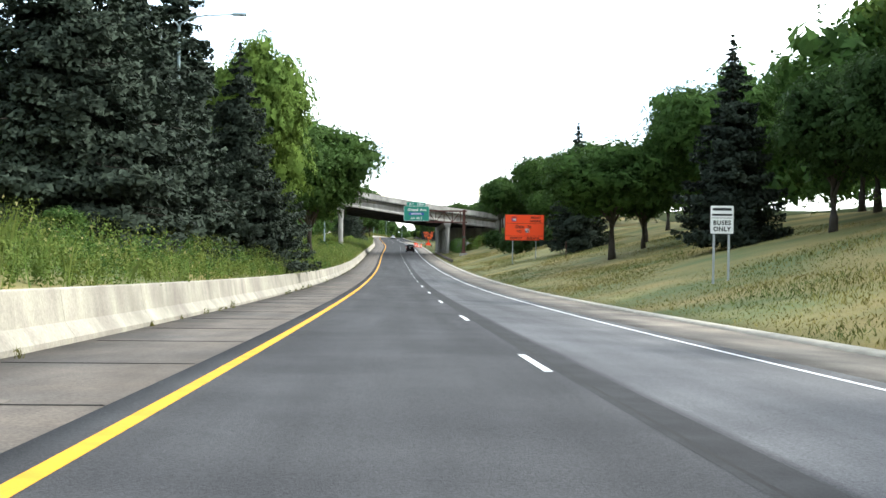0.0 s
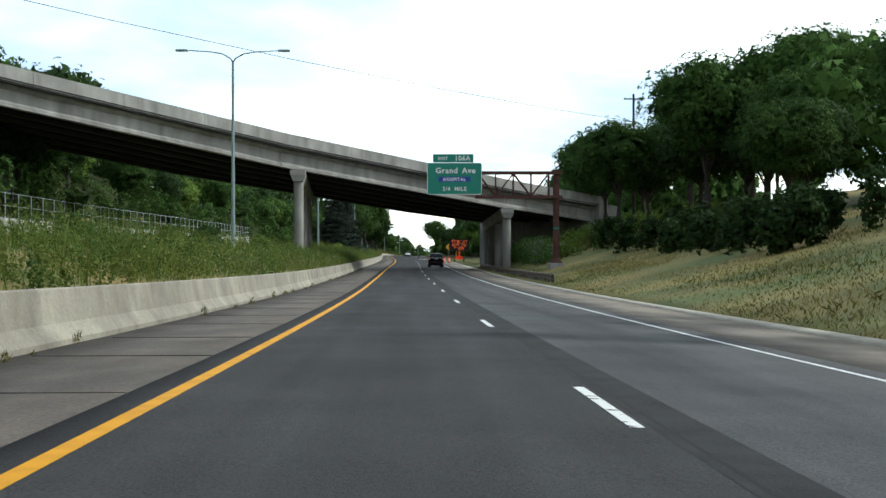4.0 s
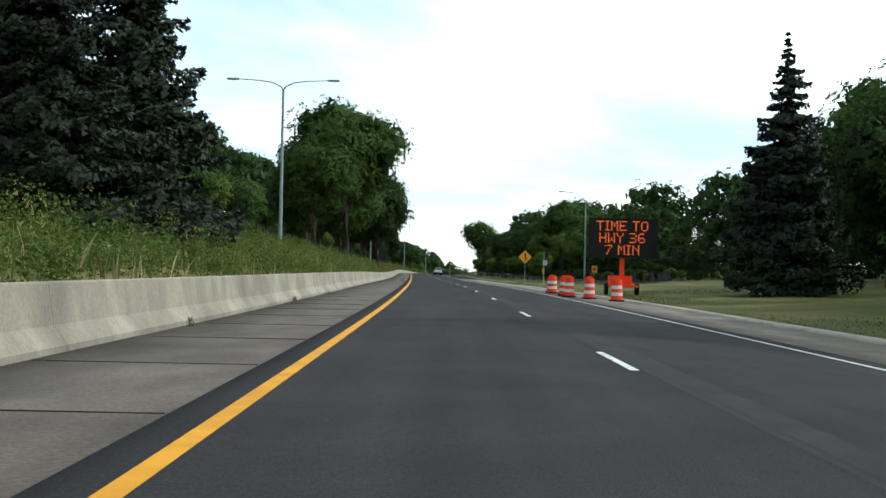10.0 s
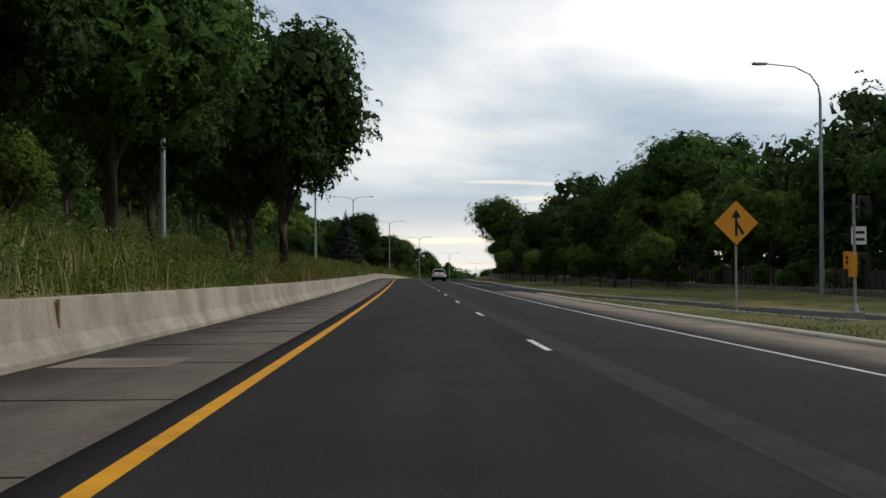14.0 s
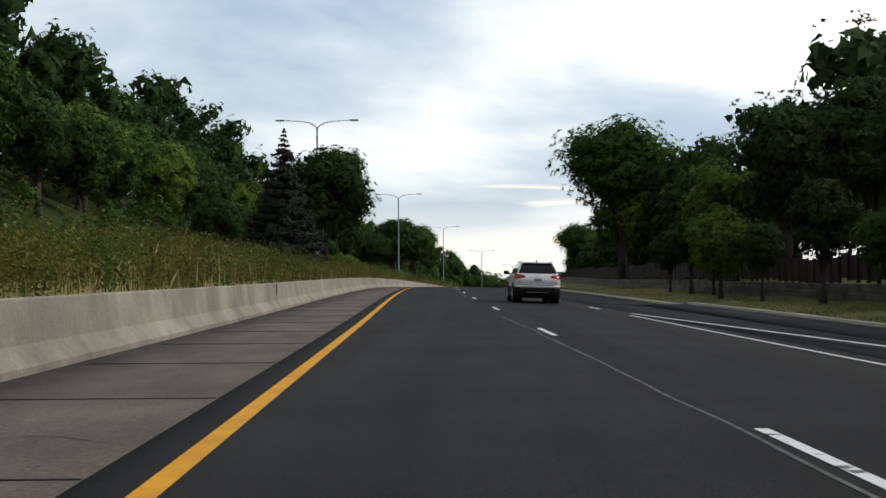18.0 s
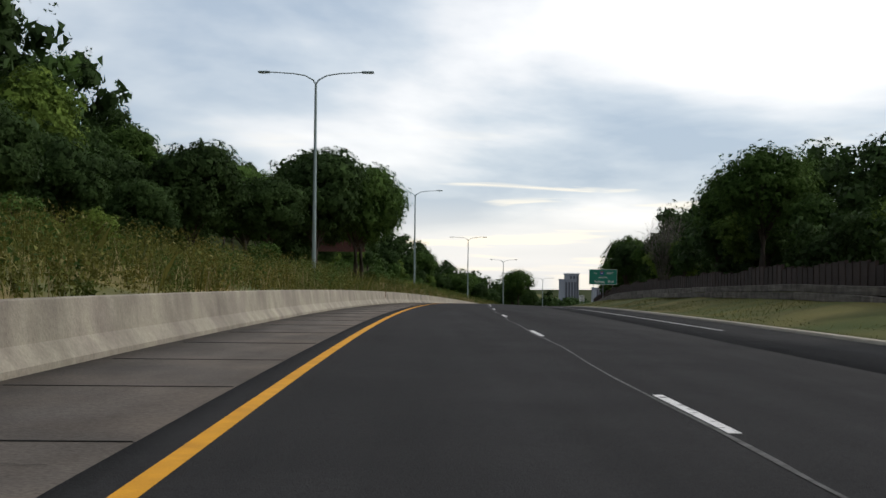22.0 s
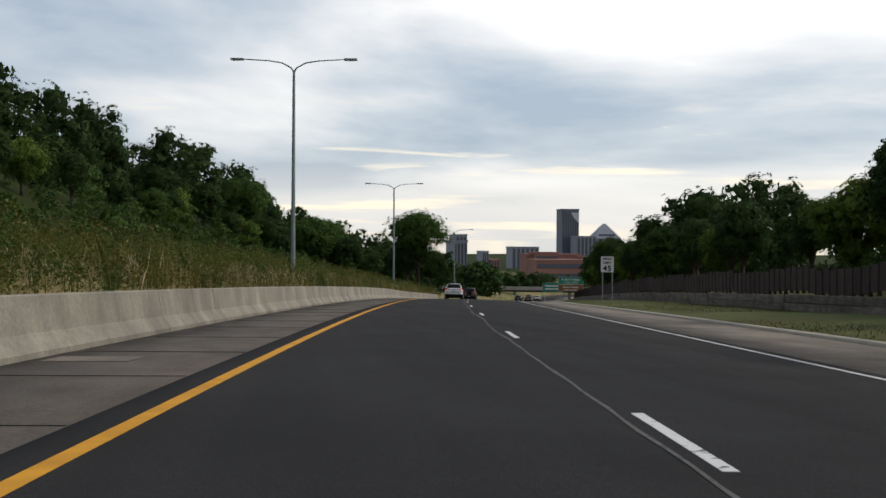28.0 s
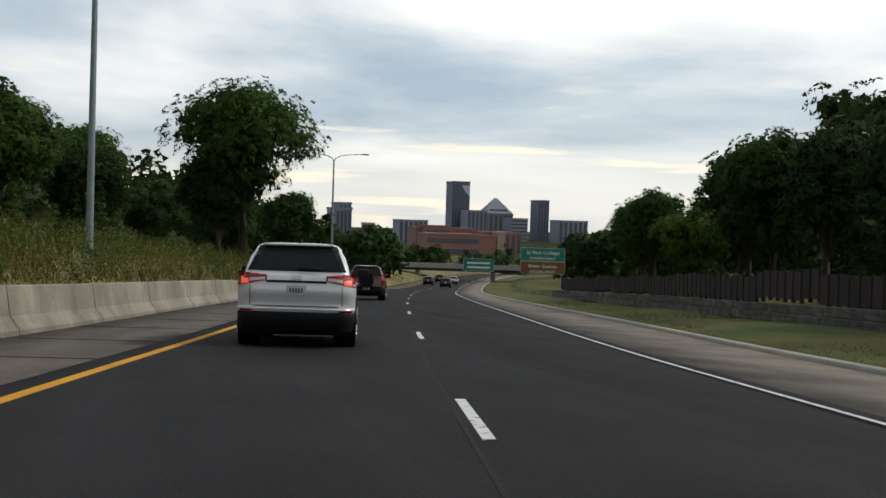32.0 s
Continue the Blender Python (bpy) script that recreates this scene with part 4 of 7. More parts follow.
def broadleaf(name, height, width, clumps, leaves, size, mat, seed, stem=0.28, open_=0.35, label="", category="tree", fill=1.0):
    """A broadleaf tree: trunk with limbs to each clump of leaves."""
    r = np.random.default_rng(seed)
    root = empty(name, Matrix(), label, category)
    base = height * stem
    C, R = [], []
    for _ in range(clumps * 60):
        if len(C) >= clumps:
            break
        v = r.normal(0, 1, 3)
        v /= np.linalg.norm(v)
        rad = r.uniform(0.45, 1.0) ** 0.6
        p = np.array([v[0] * width * 0.5 * rad, v[1] * width * 0.5 * rad, base + (height - base) * (0.48 + 0.46 * v[2] * rad)])
        tf = (p[2] - base) / (height - base)
        if np.hypot(p[0], p[1]) > width * 0.5 * (0.55 + 0.6 * math.sin(math.pi * min(max(tf, 0.02), 0.98)) ** 0.8) * r.uniform(0.75, 1.1):
            continue
        C.append(p)
        R.append(width * r.uniform(0.08, 0.155))
    C, R = np.array(C), np.array(R)
    # clumps that float free are drawn in until they meet the rest of the crown
    heart = np.array([0, 0, base + (height - base) * 0.42])
    for _ in range(30):
        near = np.linalg.norm(C[:, None] - C[None], axis=2) < 0.62 * (R[:, None] + R[None])
        held = np.zeros(len(C), dtype=bool)
        held[np.argmin(np.linalg.norm(C - heart, axis=1))] = True
        for _ in range(30):
            held |= near[held].any(0)
        few = ~held | (near.sum(1) < 3)
        if not few.any():
            break
        C[few] += (heart - C[few]) * 0.06
    specs = [([(0, 0, -0.4), (0.05, 0, base * 0.5), (0, 0.06, base), (0.1, 0, base + (height - base) * 0.55)], [height * 0.028, height * 0.021, height * 0.018, height * 0.006])]
    for c in C[:: max(1, len(C) // 16)]:
        z0 = base * 0.75 + (c[2] - base) * 0.35 * r.uniform(0.6, 1.1)
        midp = (c[0] * 0.45, c[1] * 0.45, z0 + (c[2] - z0) * 0.6)
        specs.append(([(0, 0, z0), midp, tuple(c)], [height * 0.010, height * 0.006, height * 0.002]))
    tubes("trunk", specs, BARK, root, seg=6)
    w = R ** 2
    ns = leaves // 14
    pick = r.choice(len(C), ns, p=w / w.sum())
    d = r.normal(0, 1, (ns, 3))
    d /= np.linalg.norm(d, axis=1)[:, None]
    rad = R[pick][:, None] * 1.06 * (1 - open_ * r.uniform(0, 1, (ns, 1)) ** 1.5)
    Pp = C[pick] + d * rad * np.array([1.15, 1.15, 0.8])
    Q, N = sprays(Pp, d * np.array([1, 1, 0.6]) + np.array([0, 0, 0.75]), 14, size * 1.9, r)
    V, F = leaf_cards(Q, N, size, r, 0.45)
    own = np.repeat(pick, 14)
    N2 = soft(V, F, (Q - C[own]) / R[own][:, None] + 0.55 * (Q - heart) / (0.5 * width) + np.array([0, 0, 0.2]), r)
    if fill:
        V3, F3, U3 = masses(C, R * fill, r)
        N3 = soft(V3, F3, U3 + 0.55 * (V3[::3] - heart) / (0.5 * width), r, 0.2)
        V, F, N2 = np.concatenate([V, V3]), np.concatenate([F, F3 + len(V)]), np.concatenate([N2, N3])
    soup("crown", V, F, mat, root, N2)
    return root


def spruce(name, height, width, levels, seed, mat, label, twig=0.26):
    """A spruce: tiers of drooping boughs set with needle sprays."""
    r = np.random.default_rng(seed)
    root = empty(name, Matrix(), label, "tree")
    Pn, Nn = [], []
    bough = [([(0, 0, -0.4), (0, 0, height * 0.5), (0, 0, height)], [height * 0.017, height * 0.009, 0.02])]
    for i in range(levels):
        f = i / (levels - 1)
        z = height * (0.09 + 0.90 * f ** 0.95)
        reach = width * 0.5 * (1 - f) ** 0.86 * r.uniform(0.85, 1.08) + 0.06
        nb_ = int(4 + 5 * (1 - f))
        a0 = r.uniform(0, 6.28)
        for b in range(nb_):
            a = a0 + 6.283 * b / nb_ + r.normal(0, 0.2)
            ln = reach * r.uniform(0.55, 1.15)
            zz = z + r.uniform(-0.022, 0.022) * height
            dirv = np.array([math.cos(a), math.sin(a), 0])
            side = np.array([-math.sin(a), math.cos(a), 0])
            steps = max(3, int(ln / (twig * 0.42)))
            for k_ in range(1, steps + 1):
                g = k_ / steps
                droop = -0.40 * ln * g ** 1.2 + 0.24 * ln * g ** 3
                p = dirv * ln * g + np.array([0, 0, zz + droop])
                spread = 0.06 + 0.26 * ln * math.sin(math.pi * (0.12 + 0.86 * g)) ** 0.8
                for q in range(12 if ln > 1.2 else 6):
                    o = r.uniform(-1, 1)
                    hang = r.uniform(0, 1) ** 2 * 0.22 * min(ln, 2.2)
                    Pn.append(p + side * spread * o + np.array([0, 0, -abs(o) * spread * 0.30 - hang]))
                    Nn.append(np.array([r.normal(0, 0.4), r.normal(0, 0.4), 1.0]) + dirv * 0.5)
            if b % 3 == 0:
                bough.append(([(0, 0, zz), tuple(dirv * ln * 0.5 + np.array([0, 0, zz - 0.15 * ln])), tuple(dirv * ln * 0.9 + np.array([0, 0, zz - 0.19 * ln]))], [0.04, 0.02, 0.008]))
    tubes("trunk", bough, BARK, root, seg=5)
    Pn, Nn = np.array(Pn), np.array(Nn)
    V, F = leaf_cards(Pn, Nn, twig, r)
    out = Nn * 0.55 + Pn * np.array([1, 1, 0]) / (0.25 * width)
    soup("crown", V, F, mat, root, soft(V, F, out, r, 0.3))
    return root


def put(model, s, u, scale=1.0, spin=None, label="", up=0.0, tall=1.0, group=""):
    spin = float(rng.uniform(0, 360)) if spin is None else spin
    ob = copy_thing(model, Matrix.Translation(place(s, u, up)) @ pose(0, 0, 0, 0, 0, spin) @ Matrix.Diagonal((scale, scale, scale * tall, 1)))
    if label:
        tagged(ob, label)
    if group:
        tagged(ob, group=group)
    return ob


def put_xy(model, x, y, scale=1.0, spin=None, label="", up=0.0, tall=1.0):
    return put(model, y, offset(x, y), scale, spin, label, up, tall)


oak_big = broadleaf("broadleaf_tree", 13, 13, 120, 56000, 0.165, LEAF, 11, label="large green broadleaf tree with spreading limbs")
oak_bright = broadleaf("broadleaf_tree", 12, 9, 90, 36000, 0.155, LEAF_B, 12, stem=0.2, label="bright yellow-green broadleaf tree on the bank")
oak_airy = broadleaf("broadleaf_tree", 13, 12, 85, 36000, 0.165, LEAF, 13, open_=0.6, label="open-crowned green tree with visible branches", fill=0.6)
oak_dark = broadleaf("broadleaf_tree", 12, 10, 100, 42000, 0.16, LEAF_D, 14, stem=0.16, label="dense dark green broadleaf tree")
wood_a = broadleaf("woodland_tree", 13, 10, 56, 13000, 0.22, LEAF, 15, stem=0.12, label="green woodland tree on the hillside")
wood_b = broadleaf("woodland_tree", 12, 9, 52, 13000, 0.21, LEAF_D, 16, stem=0.10, label="dark green woodland tree on the hillside")
wood_c = broadleaf("woodland_tree", 11, 10, 50, 13000, 0.21, LEAF_B, 17, stem=0.08, label="lighter green woodland tree on the hillside")
shrub = broadleaf("shrub", 2.6, 3.0, 30, 5600, 0.10, LEAF_B, 18, stem=0.05, label="leafy green shrub among tall weeds", category="shrub", fill=0.7)
shrub_d = broadleaf("shrub", 3.2, 3.4, 30, 5600, 0.11, LEAF, 19, stem=0.05, label="dense green shrub by the verge", category="shrub", fill=0.7)
spruce_a = spruce("spruce_tree", 16, 11.8, 42, 21, NEEDLE, "tall dark blue-green spruce with drooping boughs")
spruce_b = spruce("spruce_tree", 14, 7.8, 40, 22, NEEDLE, "narrow dark spruce with a pointed top")
MODELS = [oak_big, oak_bright, oak_airy, oak_dark, wood_a, wood_b, wood_c, shrub, shrub_d, spruce_a, spruce_b]

# big trees in the median before the bridge
put_xy(spruce_a, -12.0, 46, 1.0, 20)
put_xy(spruce_a, -12.5, 60, 0.98, 130)
put_xy(spruce_b, -12.5, 72, 1.25, 40, "tall spruce with a thin bare top")
put_xy(spruce_a, -8.2, 67, 0.63, 250, "", 0.0, 1.16)
put_xy(spruce_a, -11.0, 96, 0.85, 50)
put_xy(oak_bright, -9.3, 88, 1.05, 15, "bright yellow-green tree catching the sun", -1.6, 1.65)
put_xy(oak_bright, -13.0, 92, 1.15, 115, "bright yellow-green tree catching the sun", 0.0, 1.2)
put_xy(oak_big, -8.2, 124.5, 1.34, 75, "large spreading tree beside the median barrier", -2.0, 1.02)
put_xy(oak_airy, -13.0, 141, 1.1, 15)
# right bank before the bridge
for x_, y_, k_, m_ in ((21, 104, 0.75, oak_dark), (25, 96, 1.02, oak_big), (29, 112, 1.0, oak_bright), (24, 118, 0.9, oak_dark), (33, 84, 1.05, oak_bright),
                       (24, 58, 0.85, oak_dark), (27, 47, 0.8, oak_big), (30, 66, 1.0, oak_dark), (38, 100, 1.1, oak_bright), (36, 52, 1.1, oak_airy),
                       (26, 128, 0.85, oak_bright), (31, 140, 0.9, oak_dark), (25, 160, 0.78, oak_dark), (28, 174, 0.85, oak_big), (23, 187, 0.72, oak_airy), (28, 200, 0.78, oak_airy),
                       (27, 196, 0.82, oak_dark), (30, 206, 1.0, oak_airy), (29, 218, 1.1, oak_dark), (33, 226, 1.15, oak_big), (35, 238, 1.1, oak_airy), (41, 250, 1.1, oak_dark), (46, 262, 1.2, oak_big), (26, 36, 0.7, oak_dark)):
    put_xy(m_, x_, y_, k_)
for x_, y_, k_, m_ in ((22, 250, 0.9, oak_airy), (27, 254, 1.05, oak_dark), (31, 248, 1.2, oak_airy), (23.5, 233, 0.95, oak_dark), (26, 222, 1.0, oak_dark), (29, 212, 1.05, oak_dark), (33, 216, 1.25, oak_big), (23.5, 262, 1.0, oak_big)):
    put_xy(m_, x_, y_, k_)
for x_, y_, k_, m_ in ((19.0, 8, 0.8, oak_big), (20.0, 20, 0.85, oak_dark), (20, -6, 0.8, oak_big), (23.5, 66, 0.9, oak_dark)):
    put_xy(m_, x_, y_, k_)
put_xy(oak_big, 17.3, 98, 0.98, 140, "green broadleaf tree with low wide crown on the bank", 0.0, 0.8)
put_xy(spruce_b, 20.0, 135, 0.98, 15)
put_xy(spruce_b, 21.5, 141, 0.84, 75)
put_xy(oak_airy, 24.6, 214, 1.15, 30, "", 0.0, 1.12)
put_xy(oak_airy, 19.5, 226, 0.95, 200)
put_xy(spruce_b, 20.7, 76, 0.92, 75)
# beyond the bridge
put_xy(spruce_a, -11.2, 312.5, 0.71, 60)
put_xy(spruce_b, -9.6, 317, 0.80, 10)
for x_, y_, k_, m_ in ((-11.5, 394, 1.0, oak_airy), (-13, 402, 0.95, oak_dark), (-13.5, 421, 1.0, oak_dark), (-12, 431, 0.95, oak_big), (-13, 442, 0.95, oak_dark), (-10.2, 452, 1.05, oak_dark), (-12.5, 461, 1.05, oak_dark), (-13.5, 425, 0.36, oak_bright), (29, 352, 1.15, oak_big), (34, 362, 1.2, oak_dark), (24, 358, 0.9, oak_dark),
                       (17.4, 304, 0.95, oak_big), (21, 312, 1.0, oak_dark), (26, 300, 1.1, oak_big), (19, 330, 0.8, oak_dark), (24, 345, 1.0, oak_airy), (31, 335, 1.0, oak_dark), (28, 322, 1.0, oak_big)):
    put_xy(m_, x_, y_, k_)
put_xy(spruce_b, 16.6, 339, 0.9, 33)
put_xy(oak_dark, -8.2, 450, 1.12, 40, "", 0.0, 1.18)
put_xy(oak_big, -9.8, 411, 1.2, 75, "large green broadleaf tree arching over the median barrier", 0.0, 1.22)
put_xy(spruce_a, -13.6, 578, 0.56, 33)
put_xy(oak_dark, -12.5, 594, 0.98, 5)
put_xy(oak_big, -15.5, 604, 0.66, 55)
put_xy(oak_big, -8.7, 701.3, 0.66, 5, "dark rounded tree standing on the verge", 0.0, 1.22)
put_xy(oak_big, -8.7, 712.5, 0.74, 65, "dark rounded tree standing on the verge", 0.0, 1.12)
put_xy(oak_dark, -18.5, 783, 0.95, 15)
put_xy(oak_dark, -24.5, 785, 1.0, 60)
put_xy(oak_dark, -19.5, 690, 0.95, 45)
put_xy(oak_dark, -14.5, 694, 0.72, 125)
put_xy(oak_dark, -11.5, 698, 1.0, 95)
put_xy(oak_dark, -12.5, 709, 0.85, 25)
put_xy(oak_big, -20, 722, 0.95, 85)
put_xy(oak_dark, -17, 731, 0.8, 35)
for i in range(10):
    put(oak_dark, 622 + 9.0 * i, -20.5 + 2.5 * math.sin(i * 2.1), 0.72 + 0.08 * math.sin(i * 3.3), 37 * i)
put_xy(oak_airy, 26.0, 957, 1.12, 35, "open-crowned tree on the weedy verge")
put_xy(oak_dark, 24.5, 958, 0.8, 75)
for x_, y_, k_, m_ in ((15, 968, 0.85, oak_dark), (9, 962, 0.85, oak_big), (4, 950, 0.8, oak_dark), (-2, 955, 0.85, oak_big), (-6, 940, 0.75, oak_dark), (20, 985, 0.8, oak_dark), (12, 990, 0.85, oak_big), (-10, 925, 0.75, oak_dark), (33, 1000, 0.8, oak_dark), (28, 1015, 0.9, oak_dark)):
    put_xy(m_, x_, y_, k_)
for x_, y_, k_, m_ in ((26.5, 513, 1.25, oak_airy), (24.5, 503, 1.1, oak_big), (22.5, 521, 1.0, oak_big)):
    put_xy(m_, x_, y_, k_)
put_xy(oak_airy, 11.2, 599, 1.22, 60, "tall open tree leaning over the fence")
put_xy(oak_dark, 14.5, 590, 0.95, 20)
for y_, u_ in ((606, 16.0), (676, 15.0), (690, 16.5)):
    put(oak_airy, y_, u_ + 4, float(rng.uniform(0.62, 0.75)))
# woods on the hill and along the fence
s = -10.0
while s < 1010:
    put((wood_a, wood_b, wood_c, wood_b, wood_a)[int(rng.integers(0, 5))], s, -33 + float(rng.uniform(-3, 3)), float(rng.uniform(0.72, 1.0)) * float(np.interp(s, [480, 520, 700, 740, 830, 900], [1, 1.35, 1.35, 1, 0.75, 0.72])))
    s += 8.0 * float(rng.uniform(0.75, 1.25))


def fence_height(s_):
    return float(np.interp(s_, [440, 490, 520, 560, 605, 631, 648, 668, 690, 712, 735, 748, 760, 785, 805, 845, 885, 915, 945, 1040], [0.85, 0.92, 0.94, 0.93, 0.98, 0.78, 0.56, 0.53, 0.62, 0.72, 0.7, 0.72, 0.95, 0.9, 0.74, 0.56, 0.62, 0.8, 0.68, 0.6]))


def fence_u_at(s_):
    return float(fence_line(s_))


s = 448.0
while s < 972:
    put((wood_b, wood_a, wood_b, wood_c)[int(rng.integers(0, 4))], s, (20.8 + 3.2 * float(smoothstep(690, 712, s) * (1 - smoothstep(775, 790, s))) if s > 560 else fence_u_at(s) + 4) + float(rng.uniform(-1.2, 2.0)), fence_height(s) * float(rng.uniform(0.8, 1.12)))
    s += 6.5 * float(rng.uniform(0.75, 1.25))


for i in range(17):
    s_ = 486 + i * 5.2
    put((wood_b, wood_c, wood_a, wood_b)[i % 4], s_, fence_u_at(s_) - 1.6 + float(rng.uniform(-0.6, 0.6)), (float(rng.uniform(0.32, 0.45)) if i % 2 == 0 else float(rng.uniform(0.45, 0.6))))


def woods(name, regions, mat, label, size=0.85, per=900):
    """Joined trees of many leaf cards; regions: rows of s0, s1, u0, u1, count, height."""
    V_, N_, O_, C_, R_ = [], [], [], [], []
    r = np.random.default_rng(len(name))
    for s0_, s1_, u0_, u1_, n_, h_ in regions:
        for _ in range(n_):
            ss, uu = r.uniform(s0_, s1_), r.uniform(u0_, u1_)
            base = np.array(place(float(ss), float(uu)))
            if h_ < 0:
                hh = 13 * fence_height(ss) * r.uniform(0.85, 1.25)
            else:
                hh = h_ * r.uniform(0.75, 1.2)
            nc = 16
            up_ = np.linspace(0.2, 0.86, nc) + r.uniform(-0.05, 0.05, nc)
            cl = hh * np.c_[np.clip(r.normal(0, 0.17, (nc, 2)), -0.25, 0.25) * (1.3 - 0.75 * up_)[:, None], up_]
            rd_ = hh * r.uniform(0.13, 0.2, nc)
            ns = per // 12
            pk = r.integers(0, nc, ns)
            d_ = r.normal(0, 1, (ns, 3))
            d_ /= np.linalg.norm(d_, axis=1)[:, None]
            q_, n2_ = sprays(base + cl[pk] + d_ * rd_[pk][:, None] * r.uniform(0.7, 1.0, (ns, 1)), d_ * np.array([1, 1, 0.6]) + np.array([0, 0, 0.75]), 12, size * 1.9, r)
            own = np.repeat(pk, 12)
            V_.append(q_)
            N_.append(n2_)
            O_.append((q_ - base - cl[own]) / rd_[own][:, None] + 0.5 * (q_ - base - np.array([0, 0, hh * 0.5])) / (hh * 0.4) + np.array([0, 0, 0.2]))
            C_.append(base + cl)
            R_.append(rd_)
    V2, F2 = leaf_cards(np.concatenate(V_), np.concatenate(N_), size, r)
    N2 = soft(V2, F2, np.concatenate(O_), r)
    if per > 1000:
        V3, F3, U3 = masses(np.concatenate(C_), np.concatenate(R_), r)
        N3 = soft(V3, F3, U3 + np.array([0, 0, 0.2]), r, 0.2)
        V2, F2, N2 = np.concatenate([V2, V3]), np.concatenate([F2, F3 + len(V2)]), np.concatenate([N2, N3])
    return tagged(soup(name, V2, F2, mat, None, N2), label, "woods", kind="stuff")


woods("hill_woods", ((-10, 480, -46, -38, 66, 13), (480, 735, -46, -38, 50, 17), (735, 760, -46, -38, 4, 12), (760, 1010, -46, -38, 34, 11), (-10, 760, -62, -48, 90, 14), (760, 1010, -62, -48, 30, 10.5)), LEAF_D, "dense dark green woods covering the hillside", 0.30, 1500)
woods("hill_woods_light", ((-10, 760, -46, -38, 35, 13), (-10, 760, -60, -48, 35, 14)), LEAF, "lighter green trees among the hillside woods", 0.30, 1500)
woods("fence_woods", ((560, 972, 25, 32, 56, -1), (450, 560, 32, 42, 24, 12), (360, 460, 34, 48, 24, 12), (560, 985, 34, 48, 36, -1)), LEAF_D, "dense dark trees behind the board fence", 0.26, 1900)
woods("far_woods", ((1040, 1160, 20, 120, 46, 9), (1030, 1250, -120, -22, 90, 11), (1180, 1320, -40, -14, 20, 8), (1250, 1500, -260, -16, 90, 11), (1200, 1500, 24, 260, 170, 10), (1500, 1750, -400, 400, 200, 12), (1080, 1100, -9, -5.5, 7, 7.5)), LEAF_D, "far green trees before the city", 1.1, 600)
woods("bank_woods", ((20, 150, 30, 56, 46, 15), (150, 215, 32, 60, 24, 13), (262, 360, 28, 55, 36, 13)), LEAF, "green woods on the grassy bank", 0.28, 1700)
woods("bank_woods_light", ((30, 140, 34, 50, 16, 16),), LEAF_B, "bright yellow-green trees among the bank woods", 0.28, 1700)
woods("lawn_scrub", ((165, 222, 17.5, 24, 36, 2.4), (285, 400, 30, 40, 60, 4.5), (400, 470, 27, 38, 40, 4.0), (470, 560, 25, 34, 60, 4.2), (560, 700, 19, 24, 70, 3.0)), LEAF_D, "low dark bushes along the edge of the lawn", 0.28, 720)
woods("verge_scrub", ((0, 150, -31, -19, 34, 4.2), (150, 330, -33, -27, 40, 4.6), (330, 1000, -31, -19, 156, 4.2), (0, 1000, -58, -31, 190, 6.0)), LEAF, "scrubby bushes at the foot of the hill", 0.26, 840)
put_xy(oak_big, 24.0, 44, 0.72, 15)
put_xy(oak_dark, 26.0, 40, 0.75, 75)
for i in range(44):
    put((shrub, shrub_d)[i % 2], float(rng.uniform(0, 900)), float(rng.uniform(-13, -7)), float(rng.uniform(0.45, 0.85)))
for i in range(26):
    s_ = 400 + i * 4.2
    put((shrub, shrub_d)[i % 2], s_, fence_u_at(s_) + float(rng.uniform(0.2, 1.6)), float(rng.uniform(0.45, 0.85)))
for s_, u_ in ((626, -8.5), (629, -8.0), (633, -9.5)):
    put(shrub, s_, u_, 1.0, label="bright young bush growing out of tall weeds")


def bare_bush(x, y, height, label):
    """A leafless bush: many thin upright twigs that fork twice."""
    r = np.random.default_rng(77)
    e = empty("bare_bush", Matrix.Translation(place(y, offset(x, y))), label, "bush")
    specs = []
    for i in range(54):
        a, ln = r.uniform(0, 6.283), height * r.uniform(0.55, 1.0)
        sp = r.uniform(0.1, 0.36) * height
        p1 = np.array([math.cos(a) * sp * 0.4, math.sin(a) * sp * 0.4, ln * 0.5])
        p2 = np.array([math.cos(a) * sp, math.sin(a) * sp, ln])
        specs.append(([(0, 0, -0.2), tuple(p1), tuple(p2)], [0.035, 0.02, 0.006]))
        for k_ in range(14):
            f_ = r.uniform(0.35, 0.95)
            q0 = p1 + (p2 - p1) * (f_ * 2 - 1 if f_ > 0.5 else 0)
            q1 = q0 + np.array([r.normal(0, 0.09) * height, r.normal(0, 0.09) * height, r.uniform(0.06, 0.2) * height])
            specs.append(([tuple(q0), tuple((q0 + q1) / 2 + r.normal(0, 0.05, 3)), tuple(q1)], [0.012, 0.009, 0.005]))
    tubes("crown", specs, TIMBER, e, seg=4)
    return e


bare_bush(23.85, 746.5, 8.8, "leafless grey bush rising over the fence trees")
for s_, u_ in ((742, 24.5), (752, 23.5)):
    put(wood_b, s_, u_, 0.55)

for mdl in MODELS:
    for o in [*mdl.children_recursive, mdl]:
        bpy.data.objects.remove(o)


# ---- bridge ----
bridge = empty("overpass", Matrix(), "weathered concrete girder overpass crossing on round columns", "bridge")
A, B = Vector((-10.4, 222.0, 8.75)), Vector((10.9, 242.7, 6.45))   # girder soffit over the two front columns
along = Vector((B.x - A.x, B.y - A.y, 0)).normalized()
grade = (B.z - A.z) / Vector((B.x - A.x, B.y - A.y)).length
deep = Vector((-along.y, along.x, 0))
BW = 16.5


